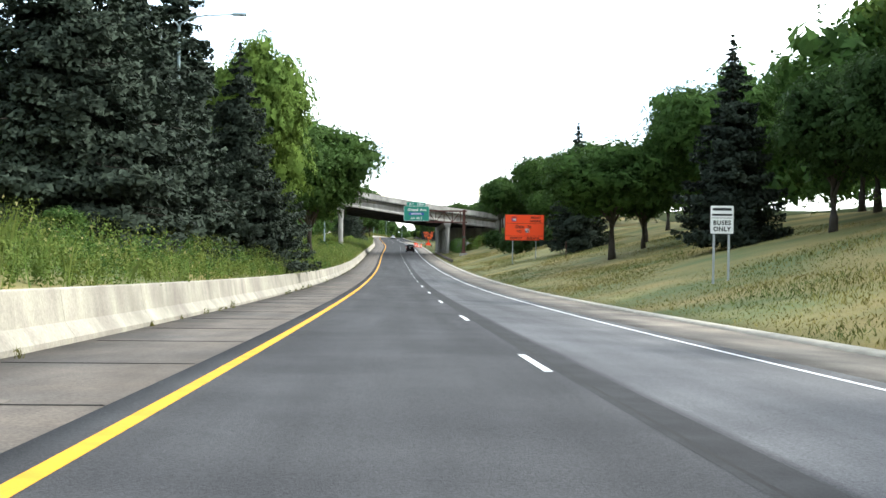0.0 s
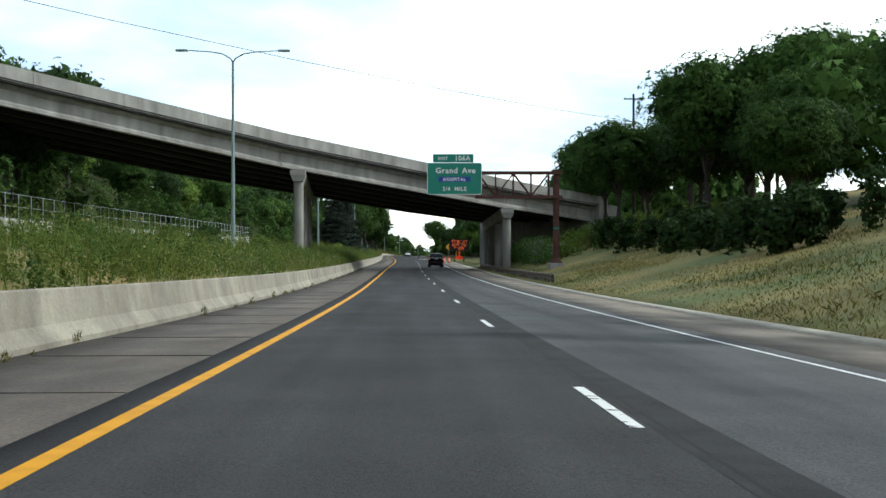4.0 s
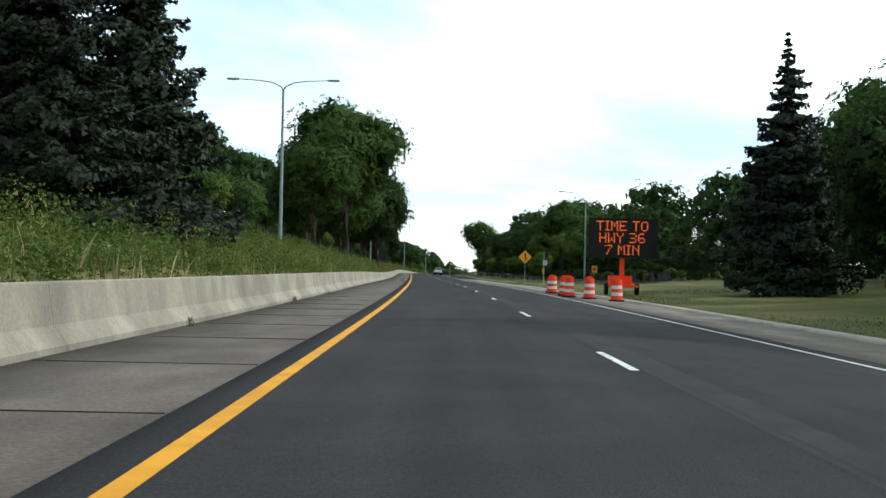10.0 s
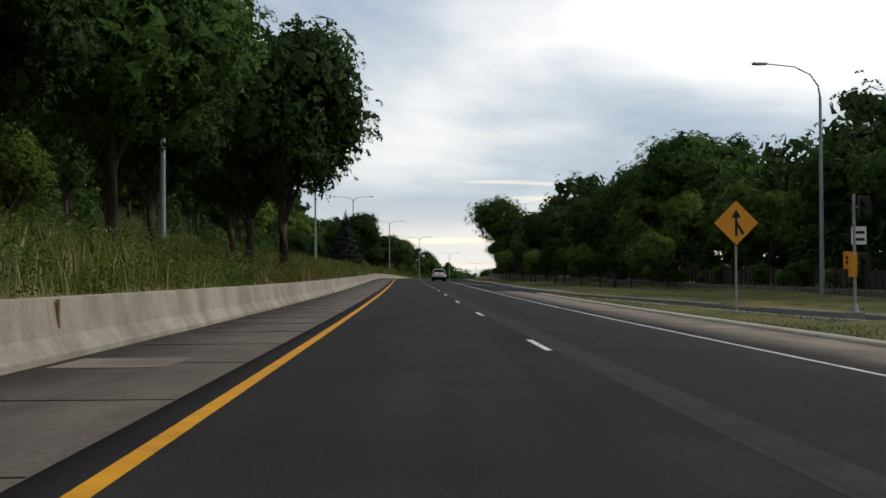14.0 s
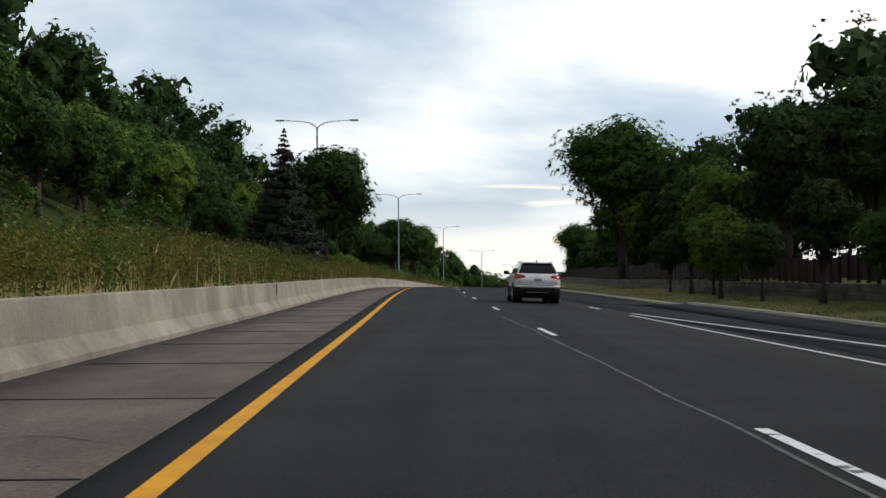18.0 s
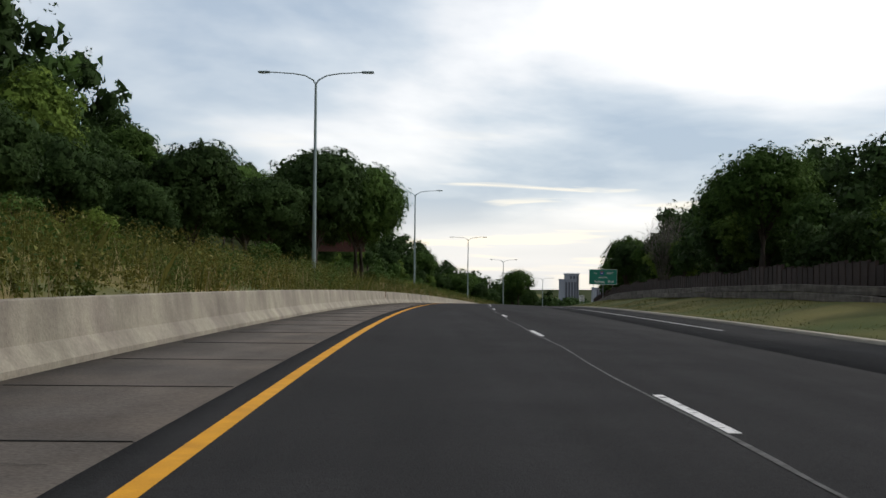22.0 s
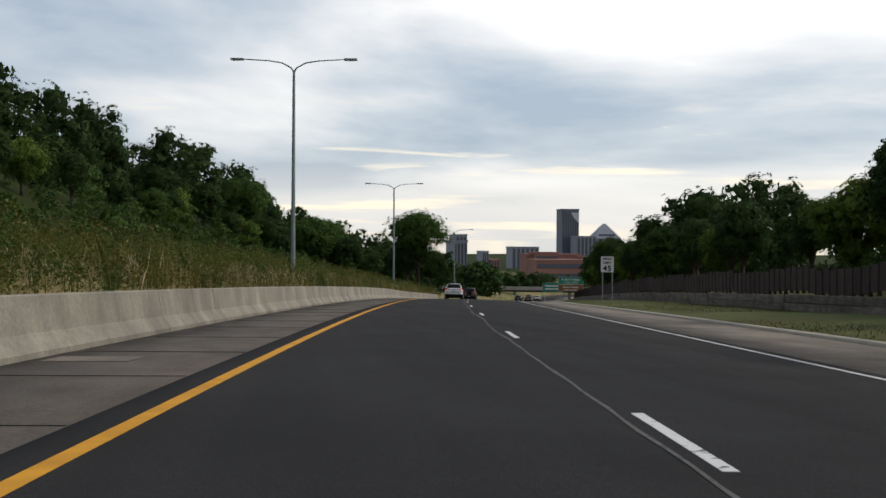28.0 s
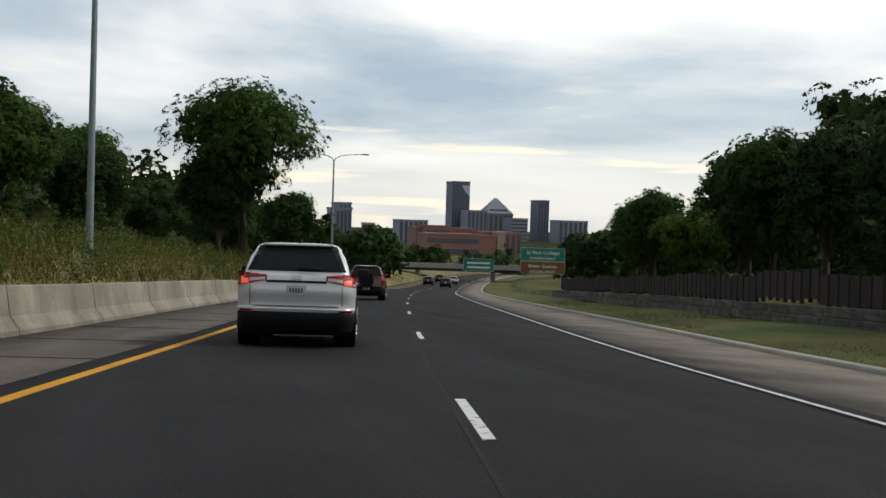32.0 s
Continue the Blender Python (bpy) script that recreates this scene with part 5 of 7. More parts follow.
def on_bridge(a, b, z):
    """a metres along from the left pier, b metres behind the front face, z over the soffit."""
    p = A + along * a + deep * b
    rise = float(np.interp(a, [-62, -31, 0, 29.7, 46], [3.9, 2.0, 0.5, -0.1, -0.1]))   # the deck steepens towards the far side
    return Vector((p.x, p.y, A.z + grade * a + rise + z))


def beam(name, prof, a0, a1, mat, parent, label="", n=2):
    """Extrudes a profile of (b, z) along the deck."""
    vs, fs = [], []
    for i in range(n):
        a = a0 + (a1 - a0) * i / (n - 1)
        vs += [on_bridge(a, b, z) for b, z in prof]
    k_ = len(prof)
    for i in range(n - 1):
        fs += [(i * k_ + j, i * k_ + (j + 1) % k_, (i + 1) * k_ + (j + 1) % k_, (i + 1) * k_ + j) for j in range(k_)]
    fs += [tuple(reversed(range(k_))), tuple(range((n - 1) * k_, n * k_))]
    return mesh_ob(name, vs, fs, mat, parent, label)


SPANS = ((-62.0, -31.0), (-31.0, 0.0), (0.0, 29.7), (29.7, 46.0))
for a0, a1 in SPANS:
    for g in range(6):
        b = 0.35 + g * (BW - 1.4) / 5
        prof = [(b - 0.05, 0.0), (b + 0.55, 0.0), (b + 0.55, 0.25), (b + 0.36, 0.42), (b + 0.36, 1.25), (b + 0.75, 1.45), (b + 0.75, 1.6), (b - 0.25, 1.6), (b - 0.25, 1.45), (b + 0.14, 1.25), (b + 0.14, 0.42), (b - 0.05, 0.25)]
        # girders behind the front one, and the deck, take the painted-shade colour
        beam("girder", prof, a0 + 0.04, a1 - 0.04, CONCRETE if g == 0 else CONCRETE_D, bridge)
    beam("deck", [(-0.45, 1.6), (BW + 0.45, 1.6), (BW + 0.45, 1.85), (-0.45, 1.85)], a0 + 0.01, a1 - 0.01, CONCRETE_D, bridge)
    # parapet panels
    a = a0
    while a < a1 - 0.1:
        e_ = a1 if a + 9 > a1 else a + 7.5
        for b0, b1 in ((-0.5, -0.2), (BW + 0.2, BW + 0.5)):
            beam("parapet", [(b0, 1.72), (b1, 1.72), (b1 - 0.04, 2.85), (b0 + 0.04, 2.85)], a + 0.015, e_ - 0.015, CONCRETE, bridge)
        a = e_
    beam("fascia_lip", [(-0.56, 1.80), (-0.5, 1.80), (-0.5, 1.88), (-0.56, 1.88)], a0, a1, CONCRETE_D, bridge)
for a in (-31.0, 2.0, 29.7):
    # the bents stand along the road, square across the skewed deck
    dirv = Vector((-0.04, 1, 0)).normalized()
    ln = (BW - 0.8) / dirv.dot(deep)
    top = on_bridge(a, 0.4, 0)
    side = Vector((dirv.y, -dirv.x, 0))
    vs, fs = [], []
    for t_ in (-0.9, ln + 0.4):
        c = top + dirv * t_
        zt = on_bridge((c - A).dot(along), 0, -0.04).z
        for o, dz in ((-0.62, 0), (0.62, 0), (0.62, -0.62), (0.42, -1.05), (-0.42, -1.05), (-0.62, -0.62)):
            vs.append(c + side * o + Vector((0, 0, zt - c.z + dz)))
    fs = [(i, (i + 1) % 6, (i + 1) % 6 + 6, i + 6) for i in range(6)] + [tuple(range(6)), tuple(range(6, 12))]
    mesh_ob("pier_cap", vs, fs, CONCRETE, bridge)
    # pale bearing block on the front end of each cap
    bmp = boxes((-0.66, 0.66, -1.02, -0.90, -0.46, -0.03), bevel=0.01)
    bmp.transform(Matrix.Translation(top + Vector((0, 0, -0.04))))
    part("cap_end", bmp, WALLC, bridge, "pale bearing block on the end of the pier cap")
    for t_ in (0.0, ln * 0.36, ln * 0.70, ln * 0.97):
        c = top + dirv * t_
        zt = on_bridge((c - A).dot(along), 0, -1.04).z
        bm = bmesh.new()
        cyl(bm, (c.x, c.y, -1.0), (c.x, c.y, zt), 0.44, 0.44, 24)
        part("column", bm, CONCRETE, bridge, smooth=False)
# abutment at the right end, with its slope paving
abv = []
for a, b in ((44.0, -0.8), (47.5, -0.8), (47.5, BW + 0.8), (44.0, BW + 0.8)):
    p = on_bridge(a, b, 2.0)
    abv += [(p.x, p.y, 0.0), (p.x, p.y, p.z)]
mesh_ob("abutment", abv, [(0, 2, 3, 1), (2, 4, 5, 3), (4, 6, 7, 5), (6, 0, 1, 7), (1, 3, 5, 7)], CONCRETE, bridge)
# stone facing with creeper under the right span
for i in range(150):
    t_ = i / 150
    s_ = 226 + float(rng.uniform(0, 26))
    u_ = 14.2 + float(rng.uniform(-0.2, 0.4)) + (s_ - 226) * 0.02
    h_ = float(rng.uniform(-0.2, 1.9))
    if i == 0:
        stone_wall = tagged(new("stone_wall"), "rough rubble stone facing below the abutment", "wall", kind="structure")
        bm = bmesh.new()
        bmesh.ops.create_icosphere(bm, subdivisions=1, radius=0.34)
        for v in bm.verts:
            v.co += v.co * noise.noise(v.co * 4.1) * 0.5
        stone0 = part("stone", bm, STONE, stone_wall)
        st = stone0
    else:
        st = share(stone0, "stone", stone_wall, Matrix())
    st.matrix_basis = Matrix.Translation(place(s_, u_, h_ - 0.1)) @ pose(0, 0, 0, float(rng.uniform(0, 360)), float(rng.uniform(0, 360)), 0) @ Matrix.Diagonal((1.0, 1.3, 0.8, 1))
stone_back = strip("stone_wall_core", 224, 254, 3, [14.5, 15.4, 16.2], [0.3, 2.4, 2.6], STONE)
tagged(stone_back, "packed stone core behind the facing", "wall", kind="structure")


# ---- signs and their posts ----
def board(name, w, h, mat, parent, border=None, round_=0.08, thick=0.04, x=0.0, z=0.0):
    """A sign plate that faces -y with its lower middle at (x, z): a rounded plate and an inset rim."""
    def plate(nm, w_, h_, y0, y1, m_, r_):
        pts = []
        for cx, cz, a0 in ((w_ / 2 - r_, h_ / 2 - r_, 0), (-w_ / 2 + r_, h_ / 2 - r_, 90), (-w_ / 2 + r_, -h_ / 2 + r_, 180), (w_ / 2 - r_, -h_ / 2 + r_, 270)):
            for k_ in range(5):
                a = radians(a0 + 22.5 * k_)
                pts.append((cx + r_ * math.cos(a) + x, cz + r_ * math.sin(a) + z + h / 2))
        n_ = len(pts)
        vs = [(px__, y0, pz) for px__, pz in pts] + [(px__, y1, pz) for px__, pz in pts]
        fs = [tuple(range(n_)), tuple(reversed(range(n_, 2 * n_)))] + [(i, (i + 1) % n_, (i + 1) % n_ + n_, i + n_) for i in range(n_)]
        return mesh_ob(nm, vs, fs, m_, parent)
    if border:
        e = max(0.018, min(w, h) * 0.018)
        plate(name, w, h, -thick / 2, thick / 2, border, round_)
        return plate("face", w - 2 * e, h - 2 * e, -thick / 2 - 0.004, thick / 2 - 0.006, mat, max(round_ - e, 0.01))
    return plate(name, w, h, -thick / 2, thick / 2, mat, round_)


def post(parent, x, z0, z1, w=0.09, mat=GALV, y=0.06, name="post"):
    bm = bmesh.new()
    box(bm, x - w / 2, x + w / 2, y - 0.012, y + 0.012, z0, z1)
    box(bm, x - 0.012, x + 0.012, y + 0.012, y + w * 0.8, z0, z1)
    return part(name, bm, mat, parent)


def bar(parent, x, z, w, h, mat, y=-0.03):
    return part("bar", boxes((x - w / 2, x + w / 2, y, y + 0.008, z, z + h)), mat, parent)


# cantilever gantry with the exit sign
gx, gy = 12.1, 212.0
g0 = place(gy, offset(gx, gy))
gantry = empty("cantilever_gantry", Matrix.Translation((gx, gy, 0)), "rusty brown steel cantilever gantry on a concrete footing", "gantry")
part("footing", boxes((-0.65, 0.65, -0.65, 0.65, g0.z - 0.5, 0.95), bevel=0.05), CONCRETE, gantry)
bm = bmesh.new()
cyl(bm, (0, 0, 0.95), (0, 0, 1.02), 0.5, 0.5, 20)
cyl(bm, (0, 0, 1.02), (0, 0, 1.35), 0.44, 0.27, 20)
cyl(bm, (0, 0, 1.35), (0, 0, 8.27), 0.255, 0.25, 20)
cyl(bm, (0, 0, 8.27), (0, 0, 8.32), 0.27, 0.27, 20)
part("column", bm, BROWN, gantry, smooth=False)
band = bmesh.new()
cyl(band, (0, 0, 3.62), (0, 0, 3.75), 0.262, 0.262, 20)
part("band", band, GREEN, gantry, "small green tape band")
for z_ in (6.17, 8.07):
    for y_ in (-0.35, 0.35):
        part("chord", boxes((-6.4, 0.45, y_ - 0.1, y_ + 0.1, z_ - 0.11, z_ + 0.11)), BROWN, gantry)
for i, x_ in enumerate((-0.6, -2.0, -3.4, -4.8, -6.2)):
    for y_ in (-0.35, 0.35):
        bm = bmesh.new()
        cyl(bm, (x_, y_, 6.22), (x_, y_, 8.02), 0.045, 0.045, 6)
        if i < 4:
            za_, zb_ = (6.22, 8.02) if i % 2 else (8.02, 6.22)
            cyl(bm, (x_, y_, za_), (x_ - 1.4, y_, zb_), 0.045, 0.045, 6)
        part("brace", bm, BROWN, gantry)
sign = empty("exit_sign", Matrix.Translation((4.03, gy - 0.62, -0.29)), "green overhead exit sign with white lettering and blue panel", "road sign")
board("panel", 4.3, 2.5, GREEN, sign, SIGNW, 0.18, 0.06, 0, 6.62)
board("exit_tab", 3.2, 0.66, GREEN, sign, SIGNW, 0.08, 0.06, -0.1, 9.14)
letters("word_exit", "EXIT", 0.34, SIGNW, sign, -0.92, 9.34, -0.06, 0.012)
letters("exit_code", "106A", 0.52, SIGNW, sign, 0.62, 9.29, -0.06, 0.014)
letters("destination_name", "Grand", 0.62, SIGNW, sign, -0.62, 8.30, -0.06, 0.016)
letters("destination_name", "Ave", 0.62, SIGNW, sign, 1.12, 8.30, -0.06, 0.016)
bar(sign, 0.0, 7.62, 2.5, 0.40, SIGNB, -0.05)
letters("word_hospital", "HOSPITAL", 0.36, SIGNW, sign, 0.0, 7.69, -0.06, 0.010)
letters("distance", "3/4  MILE", 0.44, SIGNW, sign, 0.0, 6.92, -0.06, 0.012)
for x_ in (-1.5, 1.5):
    part("bracket", boxes((x_ - 0.06, x_ + 0.06, 0.04, 0.26, 6.6, 9.0)), BROWN, sign)


def road_sign(name, x, y, label, w, h, bottom, mat, border, posts, category="road sign", face=None, extra=0.0):
    u_ = offset(x, y)
    p = place(y, u_)
    e = empty(name, Matrix.Translation(p) @ pose(0, 0, 0, 0, 0, turn(y)), label, category)
    board("panel", w, h, mat, e, border, 0.06, 0.03, 0, bottom)
    for q in posts:
        post(e, q, -0.4, bottom + h - 0.05)
    return e


o_g = float(ground_z(140, offset(14.8, 140)) + road_z(140))
s_o = road_sign("work_zone_sign", 14.8, 140, "large orange temporary roadwork sign on posts", 4.45, 2.95, 3.85 - o_g, ORANGE, BLACK, (-1.3, 1.3))
ob_ = 3.85 - o_g
board("shield", 0.62, 0.6, SIGNB, s_o, SIGNW, 0.2, 0.03, -1.15, ob_ + 2.15)
bar(s_o, -1.15, ob_ + 2.58, 0.5, 0.10, SIGNR, -0.026)
letters("shield_code", "94", 0.30, SIGNW, s_o, -1.15, ob_ + 2.27, -0.03, 0.008)
for txt, x_, z_, sz in (("ROAD", 1.25, 2.5, 0.36), ("WORK", 1.25, 2.08, 0.36), ("Dale", -0.55, 1.42, 0.46), ("St", 0.55, 1.42, 0.46), ("TO", -0.6, 0.92, 0.34)):
    letters("word_" + txt.lower(), txt, sz, BLACK, s_o, x_, ob_ + z_, -0.03, 0.012)
for z_ in (1.92, 0.52):
    bar(s_o, 0, ob_ + z_, 4.25, 0.03, BLACK, -0.024)
board("route_marker", 0.62, 0.6, SIGNW, s_o, BLACK, 0.2, 0.03, 0.28, ob_ + 0.78)
letters("route_code", "61", 0.34, BLACK, s_o, 0.28, ob_ + 0.94, -0.03, 0.010)
letters("word_expect", "EXPECT", 0.36, BLACK, s_o, -0.95, ob_ + 0.15, -0.03, 0.012)
letters("word_delays", "DELAYS", 0.36, BLACK, s_o, 0.95, ob_ + 0.15, -0.03, 0.012)

b_g = float(ground_z(49, offset(13.0, 49)) + road_z(49))
s_b = road_sign("bus_sign", 13.0, 49, "white regulatory sign with black lettering on two posts", 0.96, 1.14, 5.05 - b_g, SIGNW, BLACK, (-0.3, 0.3))
zb0 = 5.05 - b_g
for z_, w_, h_ in ((0.93, 0.75, 0.1), (0.72, 0.8, 0.08)):
    bar(s_b, 0, zb0 + z_, w_, h_, BLACK, -0.022)
bar(s_b, 0, zb0 + 0.63, 0.9, 0.02, BLACK, -0.022)
letters("word_buses", "BUSES", 0.24, BLACK, s_b, 0, zb0 + 0.37, -0.025, 0.008)
letters("word_only", "ONLY", 0.24, BLACK, s_b, 0, zb0 + 0.12, -0.025, 0.008)

bare = empty("marker_post", Matrix.Translation(place(122, offset(17.0, 122))), "short thin brown marker post in the grass", "post")
post(bare, 0, -0.3, 1.7, 0.07, BROWN, 0)

# merging traffic diamond
m_g = float(ground_z(434.3, offset(10.9, 434.1)) + road_z(434.3))
merge = empty("merge_sign", Matrix.Translation(place(434.3, offset(10.9, 434.1))), "yellow diamond merging traffic sign on a post", "road sign")
zc_ = 3.0 - m_g
for nm, sz, y0, m_ in (("rim", 1.26, 0.0, BLACK), ("panel", 1.20, -0.006, AMBER)):
    bm = boxes((-sz / 2, sz / 2, y0 - 0.012, y0 + 0.008, -sz / 2, sz / 2))
    bm.transform(Matrix.Translation((0, 0, zc_)) @ Matrix.Rotation(radians(45), 4, "Y"))
    part(nm, bm, m_, merge)
mesh_ob("arrow", [(-0.05, -0.024, zc_ - 0.5), (0.05, -0.024, zc_ - 0.5), (0.05, -0.024, zc_ + 0.2), (0.19, -0.024, zc_ + 0.2), (0, -0.024, zc_ + 0.52), (-0.19, -0.024, zc_ + 0.2), (-0.05, -0.024, zc_ + 0.2)],
        [(0, 1, 2, 3, 4, 5, 6)], BLACK, merge)
mesh_ob("arrow_branch", [(0.22, -0.025, zc_ - 0.45), (0.31, -0.025, zc_ - 0.40), (0.06, -0.025, zc_ + 0.02), (0.02, -0.025, zc_ - 0.1)], [(0, 1, 2, 3)], BLACK, merge)
post(merge, 0, -0.4, zc_ + 0.5, 0.08)

# small signs past the merge, and the ramp meter
e = road_sign("warning_plate", 22.2, 454.7, "small amber warning plate on a post", 0.8, 1.0, 1.7, AMBER, BLACK, (0.0,))
for z_ in (0.55, 0.3):
    bar(e, 0, 1.7 + z_, 0.48, 0.16, BLACK, -0.022)
meter = empty("ramp_meter", Matrix.Translation(place(425.7, offset(12.5, 425.7))), "ramp meter post with black signal heads and a small white sign", "traffic signal")
part("footing", boxes((-0.24, 0.24, -0.24, 0.24, -0.3, 0.16), bevel=0.03), CONCRETE, meter)
part("base", cyl(bmesh.new(), (0, 0, 0.16), (0, 0, 0.40), 0.13, 0.085, 14), GALV, meter)
part("post", cyl(bmesh.new(), (0, 0, 0.4), (0, 0, 3.85), 0.055, 0.05, 12), GALV, meter)
board("panel", 0.52, 0.60, SIGNW, meter, BLACK, 0.05, 0.02, 0.14, 2.25)
for z_ in (2.60, 2.38):
    bar(meter, 0.14, z_, 0.36, 0.09, BLACK, -0.024)
part("cabinet", boxes((-0.16, 0.06, -0.10, 0.12, 1.25, 1.98), bevel=0.02), AMBER, meter)
for z_, x_ in ((3.12, 0.32), (1.35, 0.30)):
    head = part("signal_head", boxes((x_ - 0.16, x_ + 0.16, -0.10, 0.12, z_, z_ + 0.66), bevel=0.03), BLACK, meter)
    for k_ in (0.17, 0.48):
        part("visor", cyl(bmesh.new(), (x_, -0.28, z_ + k_ + 0.01), (x_, -0.09, z_ + k_), 0.13, 0.12, 14), BLACK, head)
    part("bracket", boxes((0.0, x_, -0.02, 0.02, z_ + 0.30, z_ + 0.36)), GALV, meter)

# green guide sign: to the interstate
k_g = float(ground_z(767, offset(20.35, 767)) + road_z(767))
kb = (0.42 - k_g) / 0.83
ks = road_sign("guide_sign", 20.35, 767, "green guide sign with white lettering on three posts", 4.3, 2.35, kb, GREEN, SIGNW, (-1.5, 0.0, 1.5))
ks.scale = (0.83, 0.83, 0.83)
letters("word_to", "TO", 0.34, SIGNW, ks, -1.15, kb + 1.62, -0.03, 0.010)
board("shield", 0.62, 0.58, SIGNB, ks, SIGNW, 0.2, 0.03, -0.2, kb + 1.48)
bar(ks, -0.2, kb + 1.9, 0.5, 0.09, SIGNR, -0.026)
letters("shield_code", "94", 0.28, SIGNW, ks, -0.2, kb + 1.6, -0.03, 0.008)
letters("word_west", "WEST", 0.34, SIGNW, ks, 1.0, kb + 1.62, -0.03, 0.010)
letters("word_follow", "FOLLOW", 0.30, SIGNW, ks, 0.0, kb + 0.98, -0.03, 0.009)
letters("destination_name", "Kellogg", 0.46, SIGNW, ks, -0.55, kb + 0.32, -0.03, 0.012)
letters("destination_name", "Blvd", 0.46, SIGNW, ks, 1.2, kb + 0.32, -0.03, 0.012)

# speed limit
sp_g = float(ground_z(869.2, offset(31.75, 869.2)) + road_z(869.2))
sb = -3.75 - sp_g
sp = road_sign("speed_limit_sign", 31.75, 869.2, "white speed limit sign with black lettering on two posts", 1.06, 1.3, sb, SIGNW, BLACK, (-0.36, 0.42))
letters("word_speed", "SPEED", 0.25, BLACK, sp, 0, sb + 1.0, -0.025, 0.008)
letters("word_limit", "LIMIT", 0.25, BLACK, sp, 0, sb + 0.69, -0.025, 0.008)
letters("number", "45", 0.62, BLACK, sp, 0, sb + 0.12, -0.025, 0.016)

# college and river signs, on posts by the far curve
c_g = float(ground_z(1006, offset(60.6, 1006)) + road_z(1006))
cb = -10.8 - c_g
cs = empty("destination_sign", Matrix.Translation(place(1006, offset(60.6, 1006))) @ pose(0, 0, 0, 0, 0, turn(1006)), "green and brown destination sign with white lettering", "road sign")
board("panel", 4.7, 1.4, GREEN, cs, SIGNW, 0.1, 0.05, 0, cb + 1.4)
board("panel", 4.7, 1.28, SIGNBR, cs, SIGNW, 0.1, 0.05, 0, cb + 0.1)
letters("destination", "St Paul College", 0.50, SIGNW, cs, 0, cb + 2.15, -0.04, 0.012, squeeze=1.0)
letters("destination", "River Centre", 0.50, SIGNW, cs, 0, cb + 0.72, -0.04, 0.012)
for z_ in (1.6, 0.2):
    letters("direction", "SECOND RIGHT", 0.34, SIGNW, cs, 0, cb + z_, -0.04, 0.008)
for q in (-2.0, 2.0):
    post(cs, q, -0.4, cb + 2.8, 0.14)
far_s = empty("overhead_sign", Matrix.Translation(place(1100, 10.5)) @ pose(0, 0, 0, 0, 0, turn(1100)), "far green overhead sign before a bridge", "road sign")
board("panel", 5.6, 2.3, GREEN, far_s, SIGNW, 0.1, 0.05, 0, 3.2)
for z_ in (4.5, 3.7):
    bar(far_s, 0, z_, 4.2, 0.35, SIGNW, -0.04)
for q in (-2.2, 2.2):
    post(far_s, q, -0.4, 5.4, 0.16)

# back of the opposite carriageway's gantry
bx, by = -10.6, 774.6
bg_e = empty("sign_gantry", Matrix.Translation((bx, by, float(road_z(by)) + 1.15)), "rusty brown gantry seen with the backs of its signs", "gantry")
for z_ in (6.0, 8.1):
    part("chord", boxes((-13.4, 0.1, -0.12, 0.12, z_ - 0.12, z_ + 0.12)), BROWN, bg_e)
for i in range(9):
    bm = bmesh.new()
    x_ = -0.2 - i * 1.5
    cyl(bm, (x_, 0, 6.0), (x_ - 0.75, 0, 8.1), 0.05, 0.05, 6)
    cyl(bm, (x_ - 0.75, 0, 8.1), (x_ - 1.4, 0, 6.0), 0.05, 0.05, 6)
    part("brace", bm, BROWN, bg_e)
part("sign_back", boxes((-8.5, -0.05, 0.2, 0.26, 5.9, 8.5), bevel=0.02), BROWN, bg_e)
part("sign_back", boxes((-4.0, -0.5, 0.2, 0.26, 8.5, 9.2), bevel=0.02), BROWN, bg_e)
bm = bmesh.new()
cyl(bm, (-13.2, 0, -2.4), (-13.2, 0, 8.6), 0.26, 0.24, 16)
part("column", bm, BROWN, bg_e)


# ---- lamps ----
def lamp(kind, label):
    e = empty("street_lamp", Matrix(), label, "street lamp")
    bm = bmesh.new()
    cyl(bm, (0, 0, -0.3), (0, 0, 0.12), 0.2, 0.2, 12)
    part("base", bm, GALV, e)
    bm = bmesh.new()
    cyl(bm, (0, 0, 0.1), (0, 0, 11.8 if kind == "double" else 10.9), 0.13, 0.072, 12)
    part("pole", bm, POLE, e)
    for sx in ((-1, 1) if kind == "double" else (-1,)):
        if kind == "double":
            pts = [(0, 0, 11.75), (sx * 0.15, 0, 12.0), (sx * 0.65, 0, 12.28), (sx * 1.4, 0, 12.40), (sx * 2.75, 0, 12.48)]
        else:
            pts = [(0, 0, 10.85), (sx * 0.1, 0, 11.5), (sx * 0.5, 0, 12.1), (sx * 1.3, 0, 12.5), (sx * 2.7, 0, 12.62)]
        tubes("arm", [(pts, [0.05, 0.045, 0.04, 0.035, 0.03])], POLE, e, seg=8)
        tip = pts[-1]
        bm = bmesh.new()
        box(bm, tip[0] - (0.72 if sx < 0 else 0), tip[0] + (0 if sx < 0 else 0.72), -0.15, 0.15, tip[2] - 0.06, tip[2] + 0.06, 0.03)
        head = part("lamp_head", bm, POLE, e)
        bm = bmesh.new()
        box(bm, tip[0] - (0.6 if sx < 0 else -0.25), tip[0] + (-0.25 if sx < 0 else 0.6), -0.11, 0.11, tip[2] - 0.075, tip[2] - 0.058)
        part("lens", bm, LENS, head)
    return e


